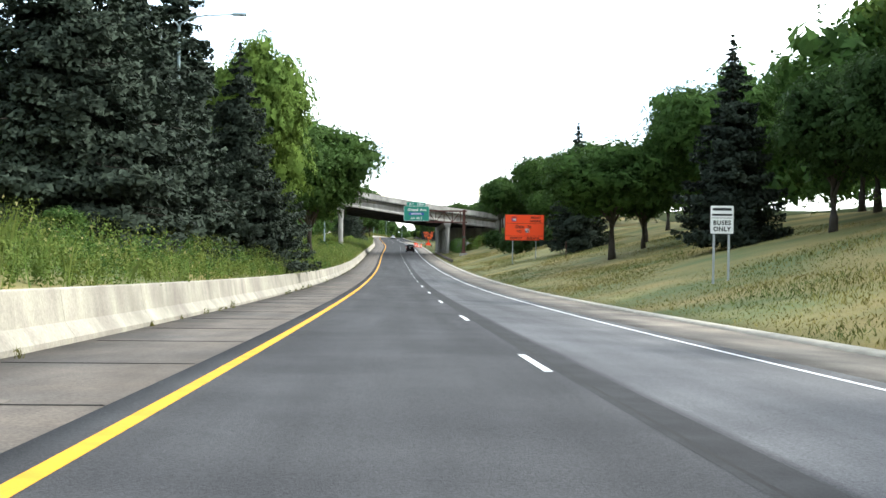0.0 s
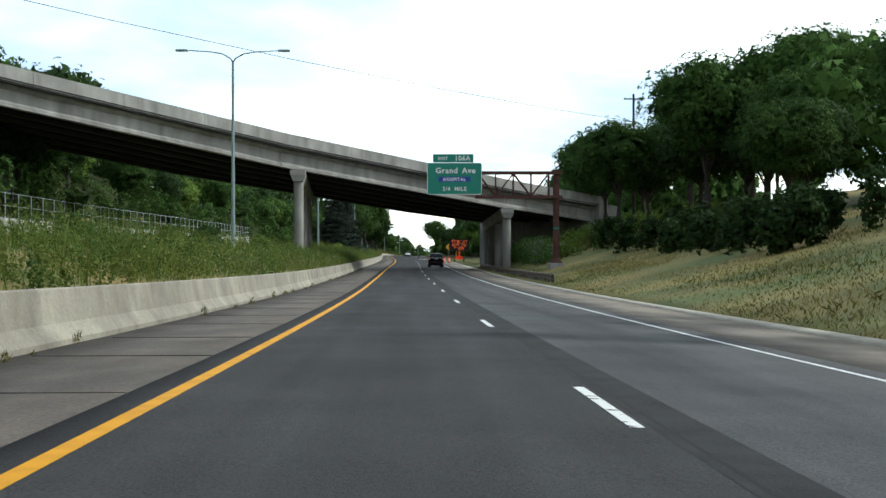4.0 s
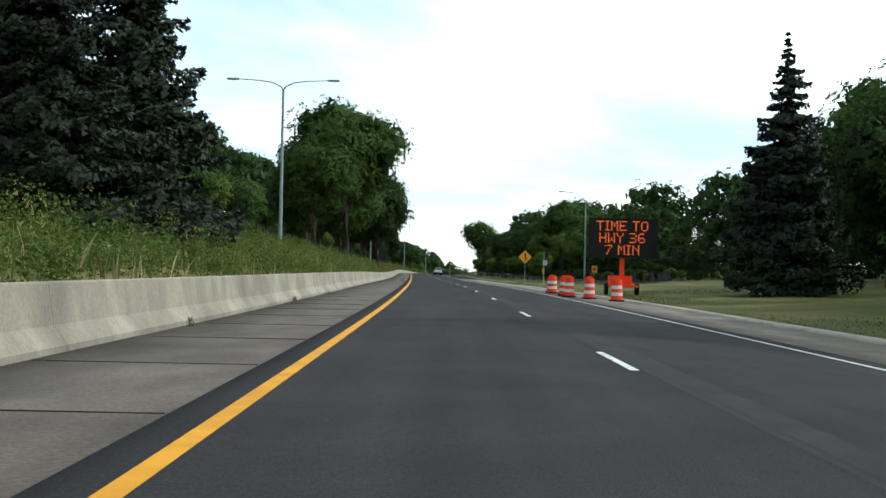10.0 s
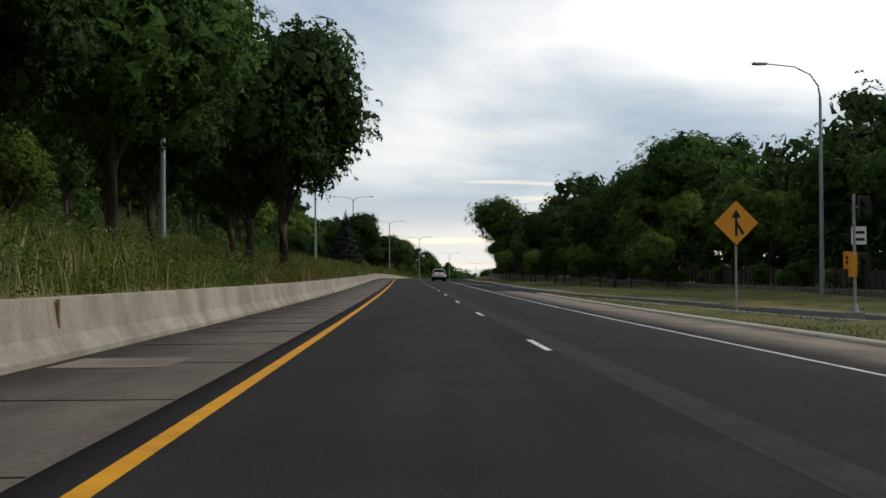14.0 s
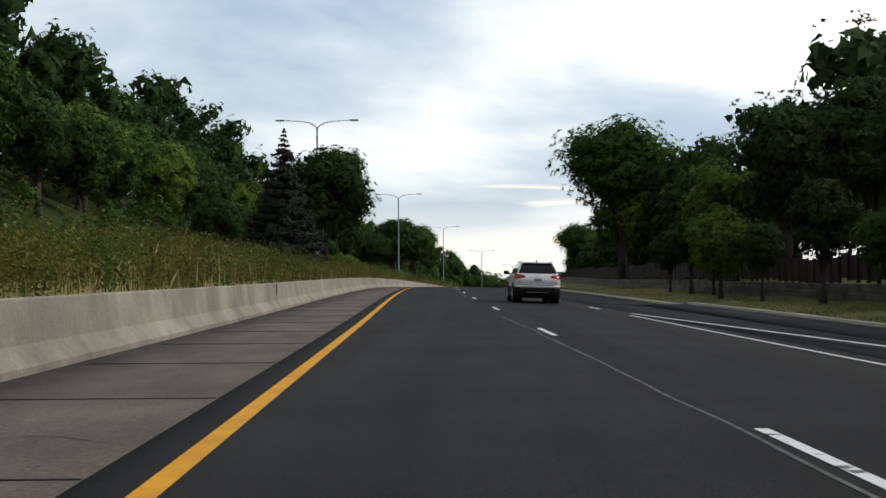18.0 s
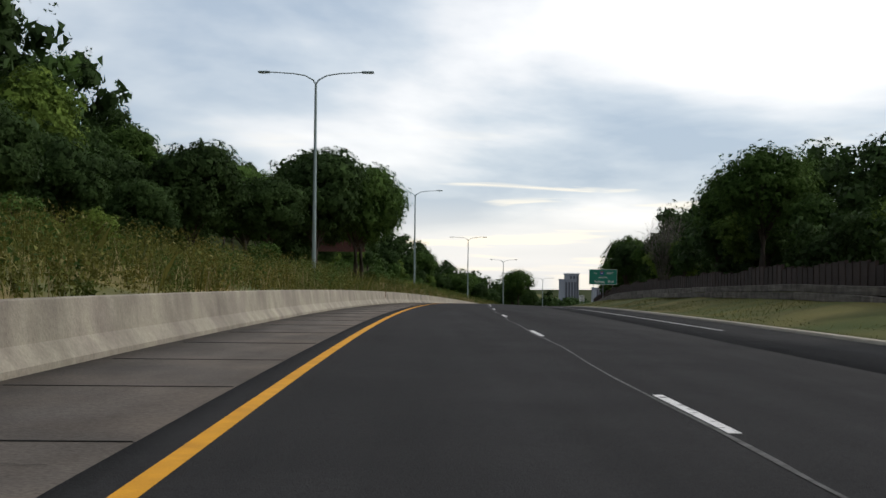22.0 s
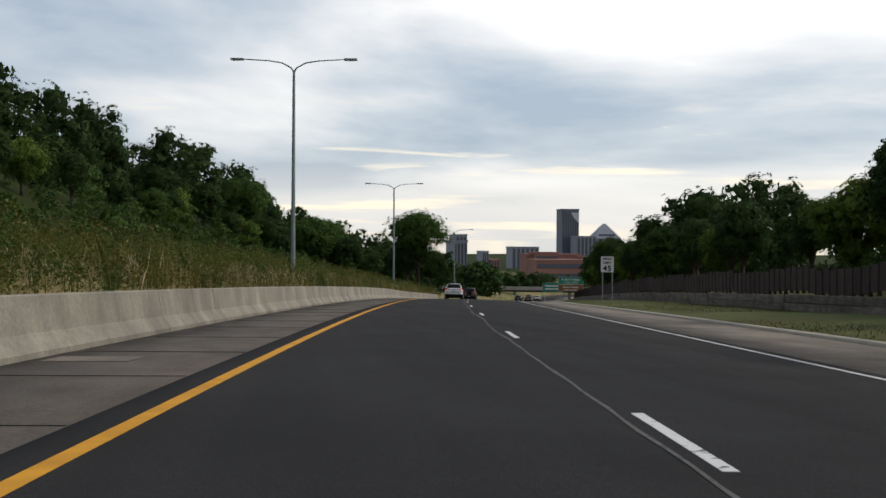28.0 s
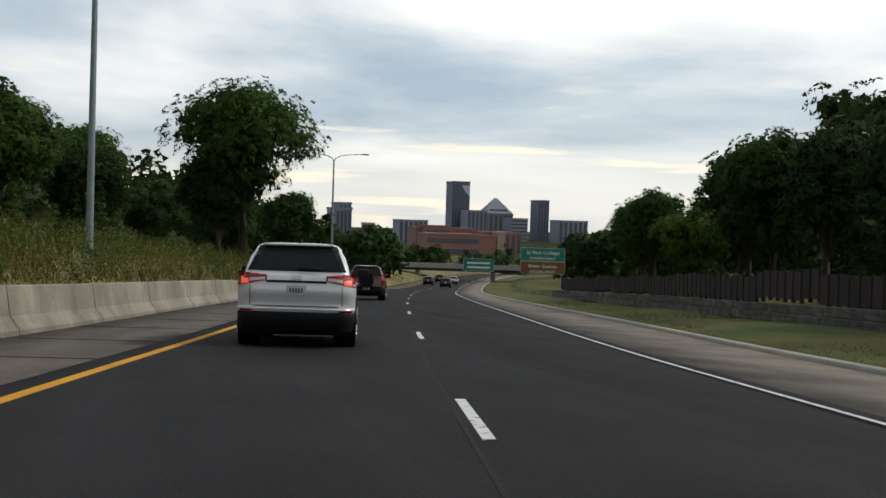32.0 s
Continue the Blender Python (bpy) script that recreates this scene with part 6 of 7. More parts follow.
double = lamp("double", "tall double-armed street lamp in the median")
for x_, y_ in ((-11.2, 65.7), (-10.3, 190.0), (-11.8, 283.7), (-9.9, 356.0), (-11.5, 437.0), (-12.5, 515.0), (-13.9, 601.5), (-10.2, 680.2), (-3.9, 764.5), (6.3, 838.0), (18.8, 917.0), (37.5, 1000.0)):
    p = place(y_, offset(x_, y_))
    tall_ = {356.0: 0.885, 838.0: 0.965, 764.5: 1.04}.get(y_, 1.0)
    t_ = copy_thing(double, Matrix.Translation((x_, y_, p.z)) @ pose(0, 0, 0, 0, 0, turn(y_)) @ Matrix.Diagonal((1, 1, tall_, 1)))
    tagged(t_, group="street lamps in the median")
for o in [*double.children_recursive, double]:
    bpy.data.objects.remove(o)
single = lamp("single", "single-armed curved street lamp on the grass verge")
single.matrix_basis = Matrix.Translation(place(455.5, offset(20.9, 455.5))) @ pose(0, 0, 0, 0, 0, 8) @ Matrix.Diagonal((1.15, 1, 1.035, 1))
for x_, y_, r_ in ((-49.0, 655, 180),):
    copy_thing(single, Matrix.Translation(place(y_, offset(x_, y_))) @ pose(0, 0, 0, 0, 0, r_))


# ---- utility pole beyond the bridge ----
up_z = place(264, offset(27.7, 264)).z
u_pole = empty("utility_pole", Matrix.Translation((27.7, 264, up_z)) @ pose(0, 0, 0, 0, 0, 6), "dark wooden utility pole with a crossarm above the trees", "utility pole")
part("pole", cyl(bmesh.new(), (0, 0, -0.6), (0, 0, 20.9 - up_z), 0.2, 0.13, 10), BARK, u_pole)
part("crossarm", boxes((-1.25, 1.25, -0.19, -0.08, 20.2 - up_z, 20.34 - up_z)), BARK, u_pole)
for x_ in (-1.1, -0.45, 0.45, 1.1):
    part("insulator", cyl(bmesh.new(), (x_, -0.13, 20.34 - up_z), (x_, -0.13, 20.55 - up_z), 0.05, 0.03, 8), GALV, u_pole)

# ---- overhead cable before the bridge ----
cable = empty("overhead_cable", Matrix(), "thin dark cable sagging across the road", "cable")
wp = [(-27.68 + 9.88 * i, 178 + 11 * i, 15.9 - 0.38 * i + 0.09 * (i - 3) ** 2) for i in range(9)]
tubes("wire", [(wp, [0.02] * len(wp))], BLACK, cable, seg=5)


# ---- message board trailer, barrels ----
vx, vy = 10.0, 347.5
vp_ = place(vy, offset(vx, vy))
vms = empty("message_board", Matrix.Translation(vp_), "portable black message board with lit orange letters on a trailer", "message board")
vb = 2.0 - vp_.z
part("panel", boxes((-1.85, 1.85, -0.1, 0.12, vb, vb + 2.15), bevel=0.03), BLACK, vms)
part("panel_frame", boxes((-1.9, 1.9, -0.13, -0.1, vb + 2.1, vb + 2.16), (-1.9, 1.9, -0.13, -0.1, vb - 0.02, vb + 0.04), (-1.9, -1.84, -0.13, -0.1, vb, vb + 2.1), (1.84, 1.9, -0.13, -0.1, vb, vb + 2.1)), BLACK, vms)
DOTS = {"T": "11111 00100 00100 00100 00100 00100 00100", "I": "111 010 010 010 010 010 111", "M": "10001 11011 10101 10101 10001 10001 10001", "E": "11111 10000 10000 11110 10000 10000 11111",
        "O": "01110 10001 10001 10001 10001 10001 01110", "H": "10001 10001 10001 11111 10001 10001 10001", "W": "10001 10001 10001 10101 10101 11011 10001", "Y": "10001 10001 01010 00100 00100 00100 00100",
        "3": "11110 00001 00001 01110 00001 00001 11110", "6": "01110 10000 10000 11110 10001 10001 01110", "7": "11111 00001 00010 00100 00100 01000 01000", "N": "10001 11001 10101 10011 10001 10001 10001", " ": "00 00 00 00 00 00 00"}
for r_, line in enumerate(("TIME TO", "HWY 36", "7 MIN")):
    width = sum(len(DOTS[c].split()[0]) + 1 for c in line) - 1
    step = 0.079
    x_ = -width * step / 2
    for c in line:
        g_ = DOTS[c].split()
        bm = bmesh.new()
        for i, row_ in enumerate(g_):
            for j, bit in enumerate(row_):
                if bit == "1":
                    xx, zz = x_ + j * step, vb + 1.98 - r_ * 0.66 - i * step
                    box(bm, xx - 0.028, xx + 0.028, -0.125, -0.101, zz - 0.028, zz + 0.028)
        if c != " ":
            part("lit_letter", bm, LED, vms, "letter of lit orange dots")
        else:
            bm.free()
        x_ += (len(g_[0]) + 1) * step
bm = bmesh.new()
box(bm, -0.12, 0.12, 0.0, 0.2, 0.5, vb + 0.2)
part("mast", bm, ORANGE, vms)
part("frame", boxes((-0.75, 0.75, -1.1, 1.5, 0.42, 0.56), (-0.05, 0.05, -2.4, -1.1, 0.42, 0.54)), ORANGE, vms)
part("battery_box", boxes((-0.6, 0.6, 0.3, 1.4, 0.56, 1.05), bevel=0.03), ORANGE, vms)
for sx in (-0.85, 0.85):
    bm = bmesh.new()
    cyl(bm, (sx - 0.09, 0.2, 0.32), (sx + 0.09, 0.2, 0.32), 0.32, 0.32, 20)
    part("wheel", bm, RUBBER, vms)

barrel = empty("traffic_barrel", Matrix(), "orange and white striped traffic barrel with a rubber base", "traffic barrel", "roadwork barrels")
for i, (z0, z1, m_) in enumerate(((0.06, 0.24, ORANGE), (0.24, 0.39, SIGNW), (0.39, 0.54, ORANGE), (0.54, 0.69, SIGNW), (0.69, 0.95, ORANGE))):
    bm = bmesh.new()
    cyl(bm, (0, 0, z0), (0, 0, z1), 0.27 - z0 * 0.06, 0.27 - z1 * 0.06, 20)
    part("band", bm, m_, barrel)
bm = bmesh.new()
cyl(bm, (0, 0, 0), (0, 0, 0.07), 0.36, 0.33, 12)
part("base", bm, RUBBER, barrel)
part("handle", boxes((-0.12, 0.12, -0.02, 0.02, 0.95, 1.03)), ORANGE, barrel)
spots_b = ((338.0, 7.9), (336.0, 8.6), (341.5, 8.1), (344.5, 8.4), (348.5, 8.2), (333.0, 9.4), (352, 8.5))
for i, (s_, u_) in enumerate(spots_b):
    m = Matrix.Translation(place(s_, u_, float(cross(u_)), False))
    if i == 0:
        barrel.matrix_basis = m
    else:
        copy_thing(barrel, m)

# ---- guardrail by the gantry ----
rail = empty("guardrail", Matrix(), "steel beam guardrail on short timber posts", "guardrail")
S_ = np.arange(188, 262.1, 2.0)
gp = [(-0.02, 0.48), (0.03, 0.53), (-0.04, 0.58), (-0.04, 0.64), (0.03, 0.66), (-0.04, 0.70), (-0.04, 0.74), (0.03, 0.79), (0.02, 0.80)]
vs, fs = [], []
for s_ in S_:
    for du, dz in gp:
        vs.append(place(s_, 10.75 + du, dz - 0.30, False))
ng = len(gp)
for i in range(len(S_) - 1):
    fs += [(i * ng + j, i * ng + j + 1, (i + 1) * ng + j + 1, (i + 1) * ng + j) for j in range(ng - 1)]
beam_ob = mesh_ob("beam", vs, fs, RAIL, rail)
beam_ob.modifiers.new("thickness", "SOLIDIFY").thickness = 0.008
gpost = None
for s_ in np.arange(188.5, 262, 1.9):
    m = Matrix.Translation(place(float(s_), 10.9, -0.30, False))
    if gpost is None:
        gpost = part("post", boxes((-0.09, 0.09, -0.08, 0.08, -0.4, 0.74)), TIMBER, rail)
        gpost.matrix_basis = m
    else:
        share(gpost, "post", rail, m)

# ---- walls left of the median, with mesh fence ----
wall = strip("retaining_wall", 60, 330, 3, [-25.6, -25.6, -25.2, -25.2], [0.8, 4.2, 4.2, 0.8], WALLC)
tagged(wall, "pale concrete retaining wall below the wooded slope", "wall", kind="structure")
wf = empty("chain_link_fence", Matrix(), "thin grey chain-link fence on top of the wall", "fence")
fpost = None
for s_ in np.arange(62, 330, 3.0):
    m = Matrix.Translation(place(float(s_), -25.4, 4.2, False))
    if fpost is None:
        bm = bmesh.new()
        cyl(bm, (0, 0, 0), (0, 0, 1.8), 0.035, 0.035, 6)
        fpost = part("post", bm, GALV, wf)
        fpost.matrix_basis = m
    else:
        share(fpost, "post", wf, m)
for z_ in (4.25, 5.1, 5.98):
    strip("wire", 62, 330, 6, [-25.42, -25.38], [z_, z_], GALV, wf, 0.03)
wall2 = strip("retaining_wall_far", 430, 560, 3, [-21.6, -21.6, -21.2, -21.2], [0.5, 2.9, 2.9, 0.5], WALLC)
tagged(wall2, "pale concrete wall beyond the weeds", "wall", kind="structure")

# ---- timber wall and board fence on the right ----


def fence_u(s_):
    return float(fence_line(s_))

sleeper_wall = empty("timber_wall", Matrix(), "low wall of grey weathered railway sleepers", "wall")
fence = empty("board_fence", Matrix(), "dark stained uneven board fence above the timber wall", "fence")
sl0 = bd0 = None
s_ = 405.0
i = 0
while s_ < 990:
    p, q = place(s_, fence_u(s_), -0.08 + float(bank_lift(s_) - dip(s_)), False), place(s_ + 5.2, fence_u(s_ + 5.2), -0.08 + float(bank_lift(s_ + 5.2) - dip(s_ + 5.2)), False)
    yaw = -math.degrees(math.atan2(q.x - p.x, q.y - p.y))
    pit = math.degrees(math.asin((q.z - p.z) / (q - p).length))
    for row_ in range(2):
        m = Matrix.Translation(p + Vector((row_ * 0.06 + float(rng.normal(0, 0.02)), 0, row_ * 0.33 + 0.03 + float(rng.normal(0, 0.012))))) @ pose(0, 0, 0, pit, 0, yaw)
        if sl0 is None:
            sl0 = part("sleeper", boxes((-0.13, 0.13, 0.01, 5.19, 0, 0.32), bevel=0.03), TIMBER, sleeper_wall)
            sl0.matrix_basis = m
        else:
            share(sl0, "sleeper", sleeper_wall, m)
    s_ += 5.2
    i += 1
s_ = 405.0
while s_ < 990:
    up = 0.62 + float(rng.uniform(-0.06, 0.06)) + (0.14 if int(s_ / 7) % 2 else 0.0)
    m = Matrix.Translation(place(s_, fence_u(s_) + 0.55, up + 0.62 * float(bank_lift(s_)) - float(dip(s_)), False)) @ pose(0, 0, 0, 0, float(rng.normal(0, 1.0)), turn(s_) + 90)
    if bd0 is None:
        bd0 = part("board", boxes((-0.42, 0.42, -0.02, 0.02, 0, 0.98), (-0.44, -0.36, -0.09, 0.05, -0.1, 1.03)), FENCE, fence)
        bd0.matrix_basis = m
    else:
        share(bd0, "board", fence, m)
    s_ += 0.9

# ---- cars ----


def plan(w, yr, yf, rr, rf, n=6):
    """Rounded outline of a car seen from above: half width, rear and front ends, corner radii."""
    pts = []
    for cx, cy, r, a0 in ((w - rr, yr + rr, rr, -90), (w - rf, yf - rf, rf, 0), (-w + rf, yf - rf, rf, 90), (-w + rr, yr + rr, rr, 180)):
        for k_ in range(n + 1):
            a = radians(a0 + 90 * k_ / n)
            pts.append((cx + r * math.cos(a), cy + r * math.sin(a)))
    return pts


def loft(name, levels, mat, parent, label="", cap=True):
    """levels: rows of (z, outline)."""
    vs, fs = [], []
    k_ = len(levels[0][1])
    for z, o in levels:
        vs += [(x, y, z) for x, y in o]
    for i in range(len(levels) - 1):
        fs += [(i * k_ + j, i * k_ + (j + 1) % k_, (i + 1) * k_ + (j + 1) % k_, (i + 1) * k_ + j) for j in range(k_)]
    if cap:
        fs += [tuple(reversed(range(k_))), tuple(range((len(levels) - 1) * k_, len(levels) * k_))]
    ob = mesh_ob(name, vs, fs, mat, parent, label, True)
    ob.modifiers.new("edges", "EDGE_SPLIT").split_angle = radians(38)
    return ob


def suv(label, paint, L, W, H, belt, waist, tail, inner, lit, plate_z, hub=0.36, rails=False, cladding=True, strip_z=None, strip_mat=None, lamp_split=True, reflect=True, skid=False):
    """A sport utility car: rear bumper at y = 0, nose at y = L, ground at z = 0. tail: the tail lamp's corner heights, outer pair then inner pair; inner: x where it ends."""
    e = empty("car", Matrix(), label, "car")
    w = W / 2
    RR, RF = 0.30, 0.36
    # z, half width, rear, front
    low = [(0.20, 0.86, 0.16, -0.16), (0.27, 0.955, 0.05, -0.06), (0.42, 0.985, -0.01, 0.0), (waist - 0.03, 0.995, -0.025, 0.0), (waist, 0.985, -0.012, -0.01)]
    mid = [(waist, 0.985, -0.012, -0.01), (waist + 0.045, 0.995, -0.035, -0.01), (waist + 0.065, 0.997, -0.02, -0.01), (waist + 0.08, 0.998, 0.065, -0.012), (plate_z + 0.0, 1.0, 0.005, -0.03), (plate_z + 0.03, 1.0, -0.008, -0.04), (plate_z + 0.10, 1.0, 0.0, -0.05),
           (max(tail[0] + 0.05, plate_z + 0.13), 0.995, 0.016, -0.09), (belt - 0.08, 0.97, 0.04, -0.17), (belt - 0.02, 0.94, 0.06, -0.28), (belt, 0.895, 0.09, -0.42)]
    gh = [(belt - 0.01, 0.89, 0.085, 0.735), (belt + (H - belt) * 0.18, 0.865, 0.135, 0.71), (belt + (H - belt) * 0.5, 0.81, 0.24, 0.645), (H - 0.15, 0.745, 0.345, 0.585), (H - 0.085, 0.715, 0.39, 0.555), (H - 0.045, 0.67, 0.44, 0.54), (H - 0.015, 0.58, 0.56, 0.52), (H, 0.42, 0.80, 0.47)]
    loft("bumper", [(z, plan(w * f, a, L + b, RR, RF)) for z, f, a, b in low], PLASTIC if cladding else paint, e)
    loft("body", [(z, plan(w * f, a, L + b, RR, RF)) for z, f, a, b in mid], paint, e)
    loft("cabin", [(z, plan(w * f, a, L * b, 0.16, 0.14)) for z, f, a, b in gh], paint, e)
    rear_tab = [(z, w * f, a, RR) for z, f, a, b in low + mid[1:]]
    gh_tab = [(z, w * f, a, 0.16) for z, f, a, b in gh]

    def rear_y(x, z):
        """Depth of the rear skin."""
        tab = rear_tab if z < belt - 0.005 else gh_tab
        zz = [q[0] for q in tab]
        hw, yr, r = (float(np.interp(z, zz, [q[i] for q in tab])) for i in (1, 2, 3))
        o = max(abs(x) - (hw - r), 0.0)
        return yr + r - math.sqrt(max(r * r - o * o, 0.0))

    def patch(name, quad, mat, proud=0.012, parent=None, lab="", nx=8, nz=4):
        """A plate laid on the rear skin; quad: corners (x, z) lower left, lower right, upper right, upper left."""
        v, f = [], []
        for back in (0, 1):
            for j in range(nz + 1):
                for i in range(nx + 1):
                    a, b = i / nx, j / nz
                    x = (quad[0][0] * (1 - a) + quad[1][0] * a) * (1 - b) + (quad[3][0] * (1 - a) + quad[2][0] * a) * b
                    z = (quad[0][1] * (1 - a) + quad[1][1] * a) * (1 - b) + (quad[3][1] * (1 - a) + quad[2][1] * a) * b
                    v.append((x, rear_y(x, z) - (proud if not back else -0.02), z))
        n_ = (nx + 1) * (nz + 1)
        for j in range(nz):
            for i in range(nx):
                o = j * (nx + 1) + i
                f.append((o, o + 1, o + nx + 2, o + nx + 1))
        ring = [i for i in range(nx + 1)] + [j * (nx + 1) + nx for j in range(1, nz + 1)] + [nz * (nx + 1) + i for i in range(nx - 1, -1, -1)] + [j * (nx + 1) for j in range(nz - 1, 0, -1)]
        for a, b in zip(ring, ring[1:] + ring[:1]):
            f.append((a, b, b + n_, a + n_))
        return mesh_ob(name, v, f, mat, parent or e, lab, False)
    z0, z1 = belt + 0.035, H - 0.105
    hw0, hw1 = float(np.interp(z0, [q[0] for q in gh_tab], [q[1] for q in gh_tab])), float(np.interp(z1, [q[0] for q in gh_tab], [q[1] for q in gh_tab]))
    rw = patch("rear_window", ((-hw0 + 0.045, z0), (hw0 - 0.045, z0), (hw1 - 0.05, z1), (-hw1 + 0.05, z1)), GLASS_CAR, 0.008, nx=20, nz=8)
    patch("window_band", ((-hw1 + 0.03, z1 - 0.02), (hw1 - 0.03, z1 - 0.02), (hw1 - 0.07, H - 0.055), (-hw1 + 0.07, H - 0.055)), BLACK, 0.013, nx=14, nz=3)
    part("spoiler", boxes((-w * 0.60, w * 0.60, 0.33, 0.62, H - 0.062, H - 0.026), bevel=0.016), paint, e)
    tubes("wiper", [([(0.02, rear_y(0, z0 + 0.04) - 0.03, z0 + 0.035), (0.20, rear_y(0, z0 + 0.05) - 0.03, z0 + 0.05), (0.40, rear_y(0, z0 + 0.04) - 0.03, z0 + 0.035)], [0.03, 0.022, 0.016])], PLASTIC, rw, seg=6)
    # side glass
    for sx in (-1, 1):
        for fa, fb in ((0.055, 0.20), (0.215, 0.47), (0.485, 0.80)):
            v = []
            zs = (belt + 0.035, belt + (H - belt) * 0.45, H - 0.13)
            for z in zs:
                tab = [q[0] for q in gh]
                hw = float(np.interp(z, tab, [w * q[1] for q in gh]))
                ya, yb = float(np.interp(z, tab, [q[2] for q in gh])) + 0.20, float(np.interp(z, tab, [L * q[3] for q in gh])) - 0.10
                for fr in (fa, fb):
                    y = ya + (yb - ya) * (fr - 0.055) / 0.745
                    v += [(sx * (hw + 0.006), y, z), (sx * (hw - 0.02), y, z)]
            f = [(0, 2, 6, 4), (4, 6, 10, 8), (0, 1, 3, 2), (8, 9, 11, 10), (0, 1, 5, 4), (4, 5, 9, 8), (2, 3, 7, 6), (6, 7, 11, 10)]
            mesh_ob("side_window", v, f, GLASS_CAR, e)
    # lamps
    for sx in (-1, 1):
        xo = w * 0.992
        lo, hi, lo_i, hi_i = tail
        q = ((sx * xo, lo), (sx * inner, lo_i), (sx * inner, hi_i), (sx * xo, hi))
        tl_ob = patch("tail_lamp", q if sx < 0 else (q[1], q[0], q[3], q[2]), TAIL, 0.016, nx=10)
        if lamp_split:
            def at_x(fr, top):
                return (hi * (1 - fr) + hi_i * fr) if top else (lo * (1 - fr) + lo_i * fr)
            a, b = 0.42, 0.94
            xa, xb = xo * (1 - a) + inner * a, xo * (1 - b) + inner * b
            q = ((sx * xa, at_x(a, 0) + 0.025), (sx * xb, at_x(b, 0) + 0.012), (sx * xb, at_x(b, 0) * 0.4 + at_x(b, 1) * 0.6), (sx * xa, at_x(a, 0) * 0.5 + at_x(a, 1) * 0.5))
            patch("reverse_lens", q if sx < 0 else (q[1], q[0], q[3], q[2]), LENS, 0.020, tl_ob, nx=5, nz=2)
        if lit:
            xa, xb = w * 0.93, w * 0.80
            q = ((sx * xa, lo + 0.025), (sx * xb, lo + 0.035), (sx * xb, lo + 0.10), (sx * xa, lo + 0.12))
            patch("lit_bulb", q if sx < 0 else (q[1], q[0], q[3], q[2]), TAIL_LIT, 0.021, tl_ob, "glowing red tail light", 4, 2)
        q = ((sx * w * 0.95, waist + 0.005), (sx * w * 0.72, waist + 0.005), (sx * w * 0.72, waist + 0.028), (sx * w * 0.95, waist + 0.035))
        if reflect:
            patch("reflector", q if sx < 0 else (q[1], q[0], q[3], q[2]), TAIL, 0.012, None, "", 4, 1)
        part("mirror", boxes((sx * (w + 0.11) - 0.11, sx * (w + 0.11) + 0.11, L * 0.66, L * 0.66 + 0.12, belt - 0.03, belt + 0.13), bevel=0.045), paint if not cladding else PLASTIC, e)
        part("mirror_arm", boxes((sx * (w - 0.04) - 0.07, sx * (w - 0.04) + 0.07, L * 0.665, L * 0.665 + 0.06, belt - 0.02, belt + 0.03)), PLASTIC, e)
        if rails:
            tubes("roof_rail", [([(sx * w * 0.655, 0.62, H - 0.05), (sx * w * 0.655, 0.74, H - 0.005), (sx * w * 0.65, L * 0.30, H + 0.012), (sx * w * 0.65, L * 0.44, H - 0.005), (sx * w * 0.655, L * 0.50, H - 0.05)], [0.02] * 5)], GALV, e, seg=6)
        for yw in (0.205 * L, 0.80 * L):
            well = part("wheel_well", cyl(bmesh.new(), (sx * (w - 0.34), yw, hub + 0.01), (sx * (w + 0.002), yw, hub + 0.01), hub + 0.045, hub + 0.045, 28), BLACK, e)
            wh = part("wheel", cyl(bmesh.new(), (sx * (w - 0.25), yw, hub), (sx * (w + 0.012), yw, hub), hub, hub, 32), RUBBER, e)
            part("rim", cyl(bmesh.new(), (sx * (w - 0.02), yw, hub), (sx * (w + 0.016), yw, hub), hub * 0.69, hub * 0.66, 28), BLACK, wh)
            bm = bmesh.new()
            for a in range(10):
                an = (a // 2) * 1.2566 + (0.16 if a % 2 else -0.16)
                cyl(bm, (sx * (w + 0.018), yw + math.cos(an) * 0.05, hub + math.sin(an) * 0.05), (sx * (w + 0.018), yw + math.cos(an) * hub * 0.65, hub + math.sin(an) * hub * 0.65), 0.022, 0.017, 6)
            cyl(bm, (sx * (w + 0.005), yw, hub), (sx * (w + 0.03), yw, hub), 0.065, 0.055, 14)
            part("spokes", bm, RIM, wh, "bright alloy spokes")
            v, f = [], []
            for q in range(15):
                an = math.pi * (q / 14) * 1.12 - 0.19
                for rr in (hub + 0.035, hub + 0.095):
                    for xo_ in (w - 0.05, w + 0.014):
                        v.append((sx * xo_, yw + math.cos(an) * rr, hub + math.sin(an) * rr))
            for q in range(14):
                o = q * 4
                f += [(o + 1, o + 3, o + 7, o + 5), (o, o + 1, o + 5, o + 4), (o + 2, o + 3, o + 7, o + 6)]
            mesh_ob("wheel_arch", v, f, PLASTIC if cladding else paint, e)
        part("sill", boxes((sx * (w - 0.03) - 0.05, sx * (w - 0.03) + 0.05, 0.31 * L, 0.69 * L, 0.22, 0.40), bevel=0.02), PLASTIC, e)
        part("door_trim", boxes((sx * (w + 0.002) - 0.008, sx * (w + 0.002) + 0.008, 0.32 * L, 0.67 * L, waist - 0.02, waist + 0.01)), CHROME if strip_mat else PLASTIC, e)
        for yh in (0.36 * L, 0.56 * L):
            part("door_handle", boxes((sx * (w + 0.005) - 0.018, sx * (w + 0.005) + 0.018, yh, yh + 0.2, belt - 0.15, belt - 0.12), bevel=0.008), paint, e)
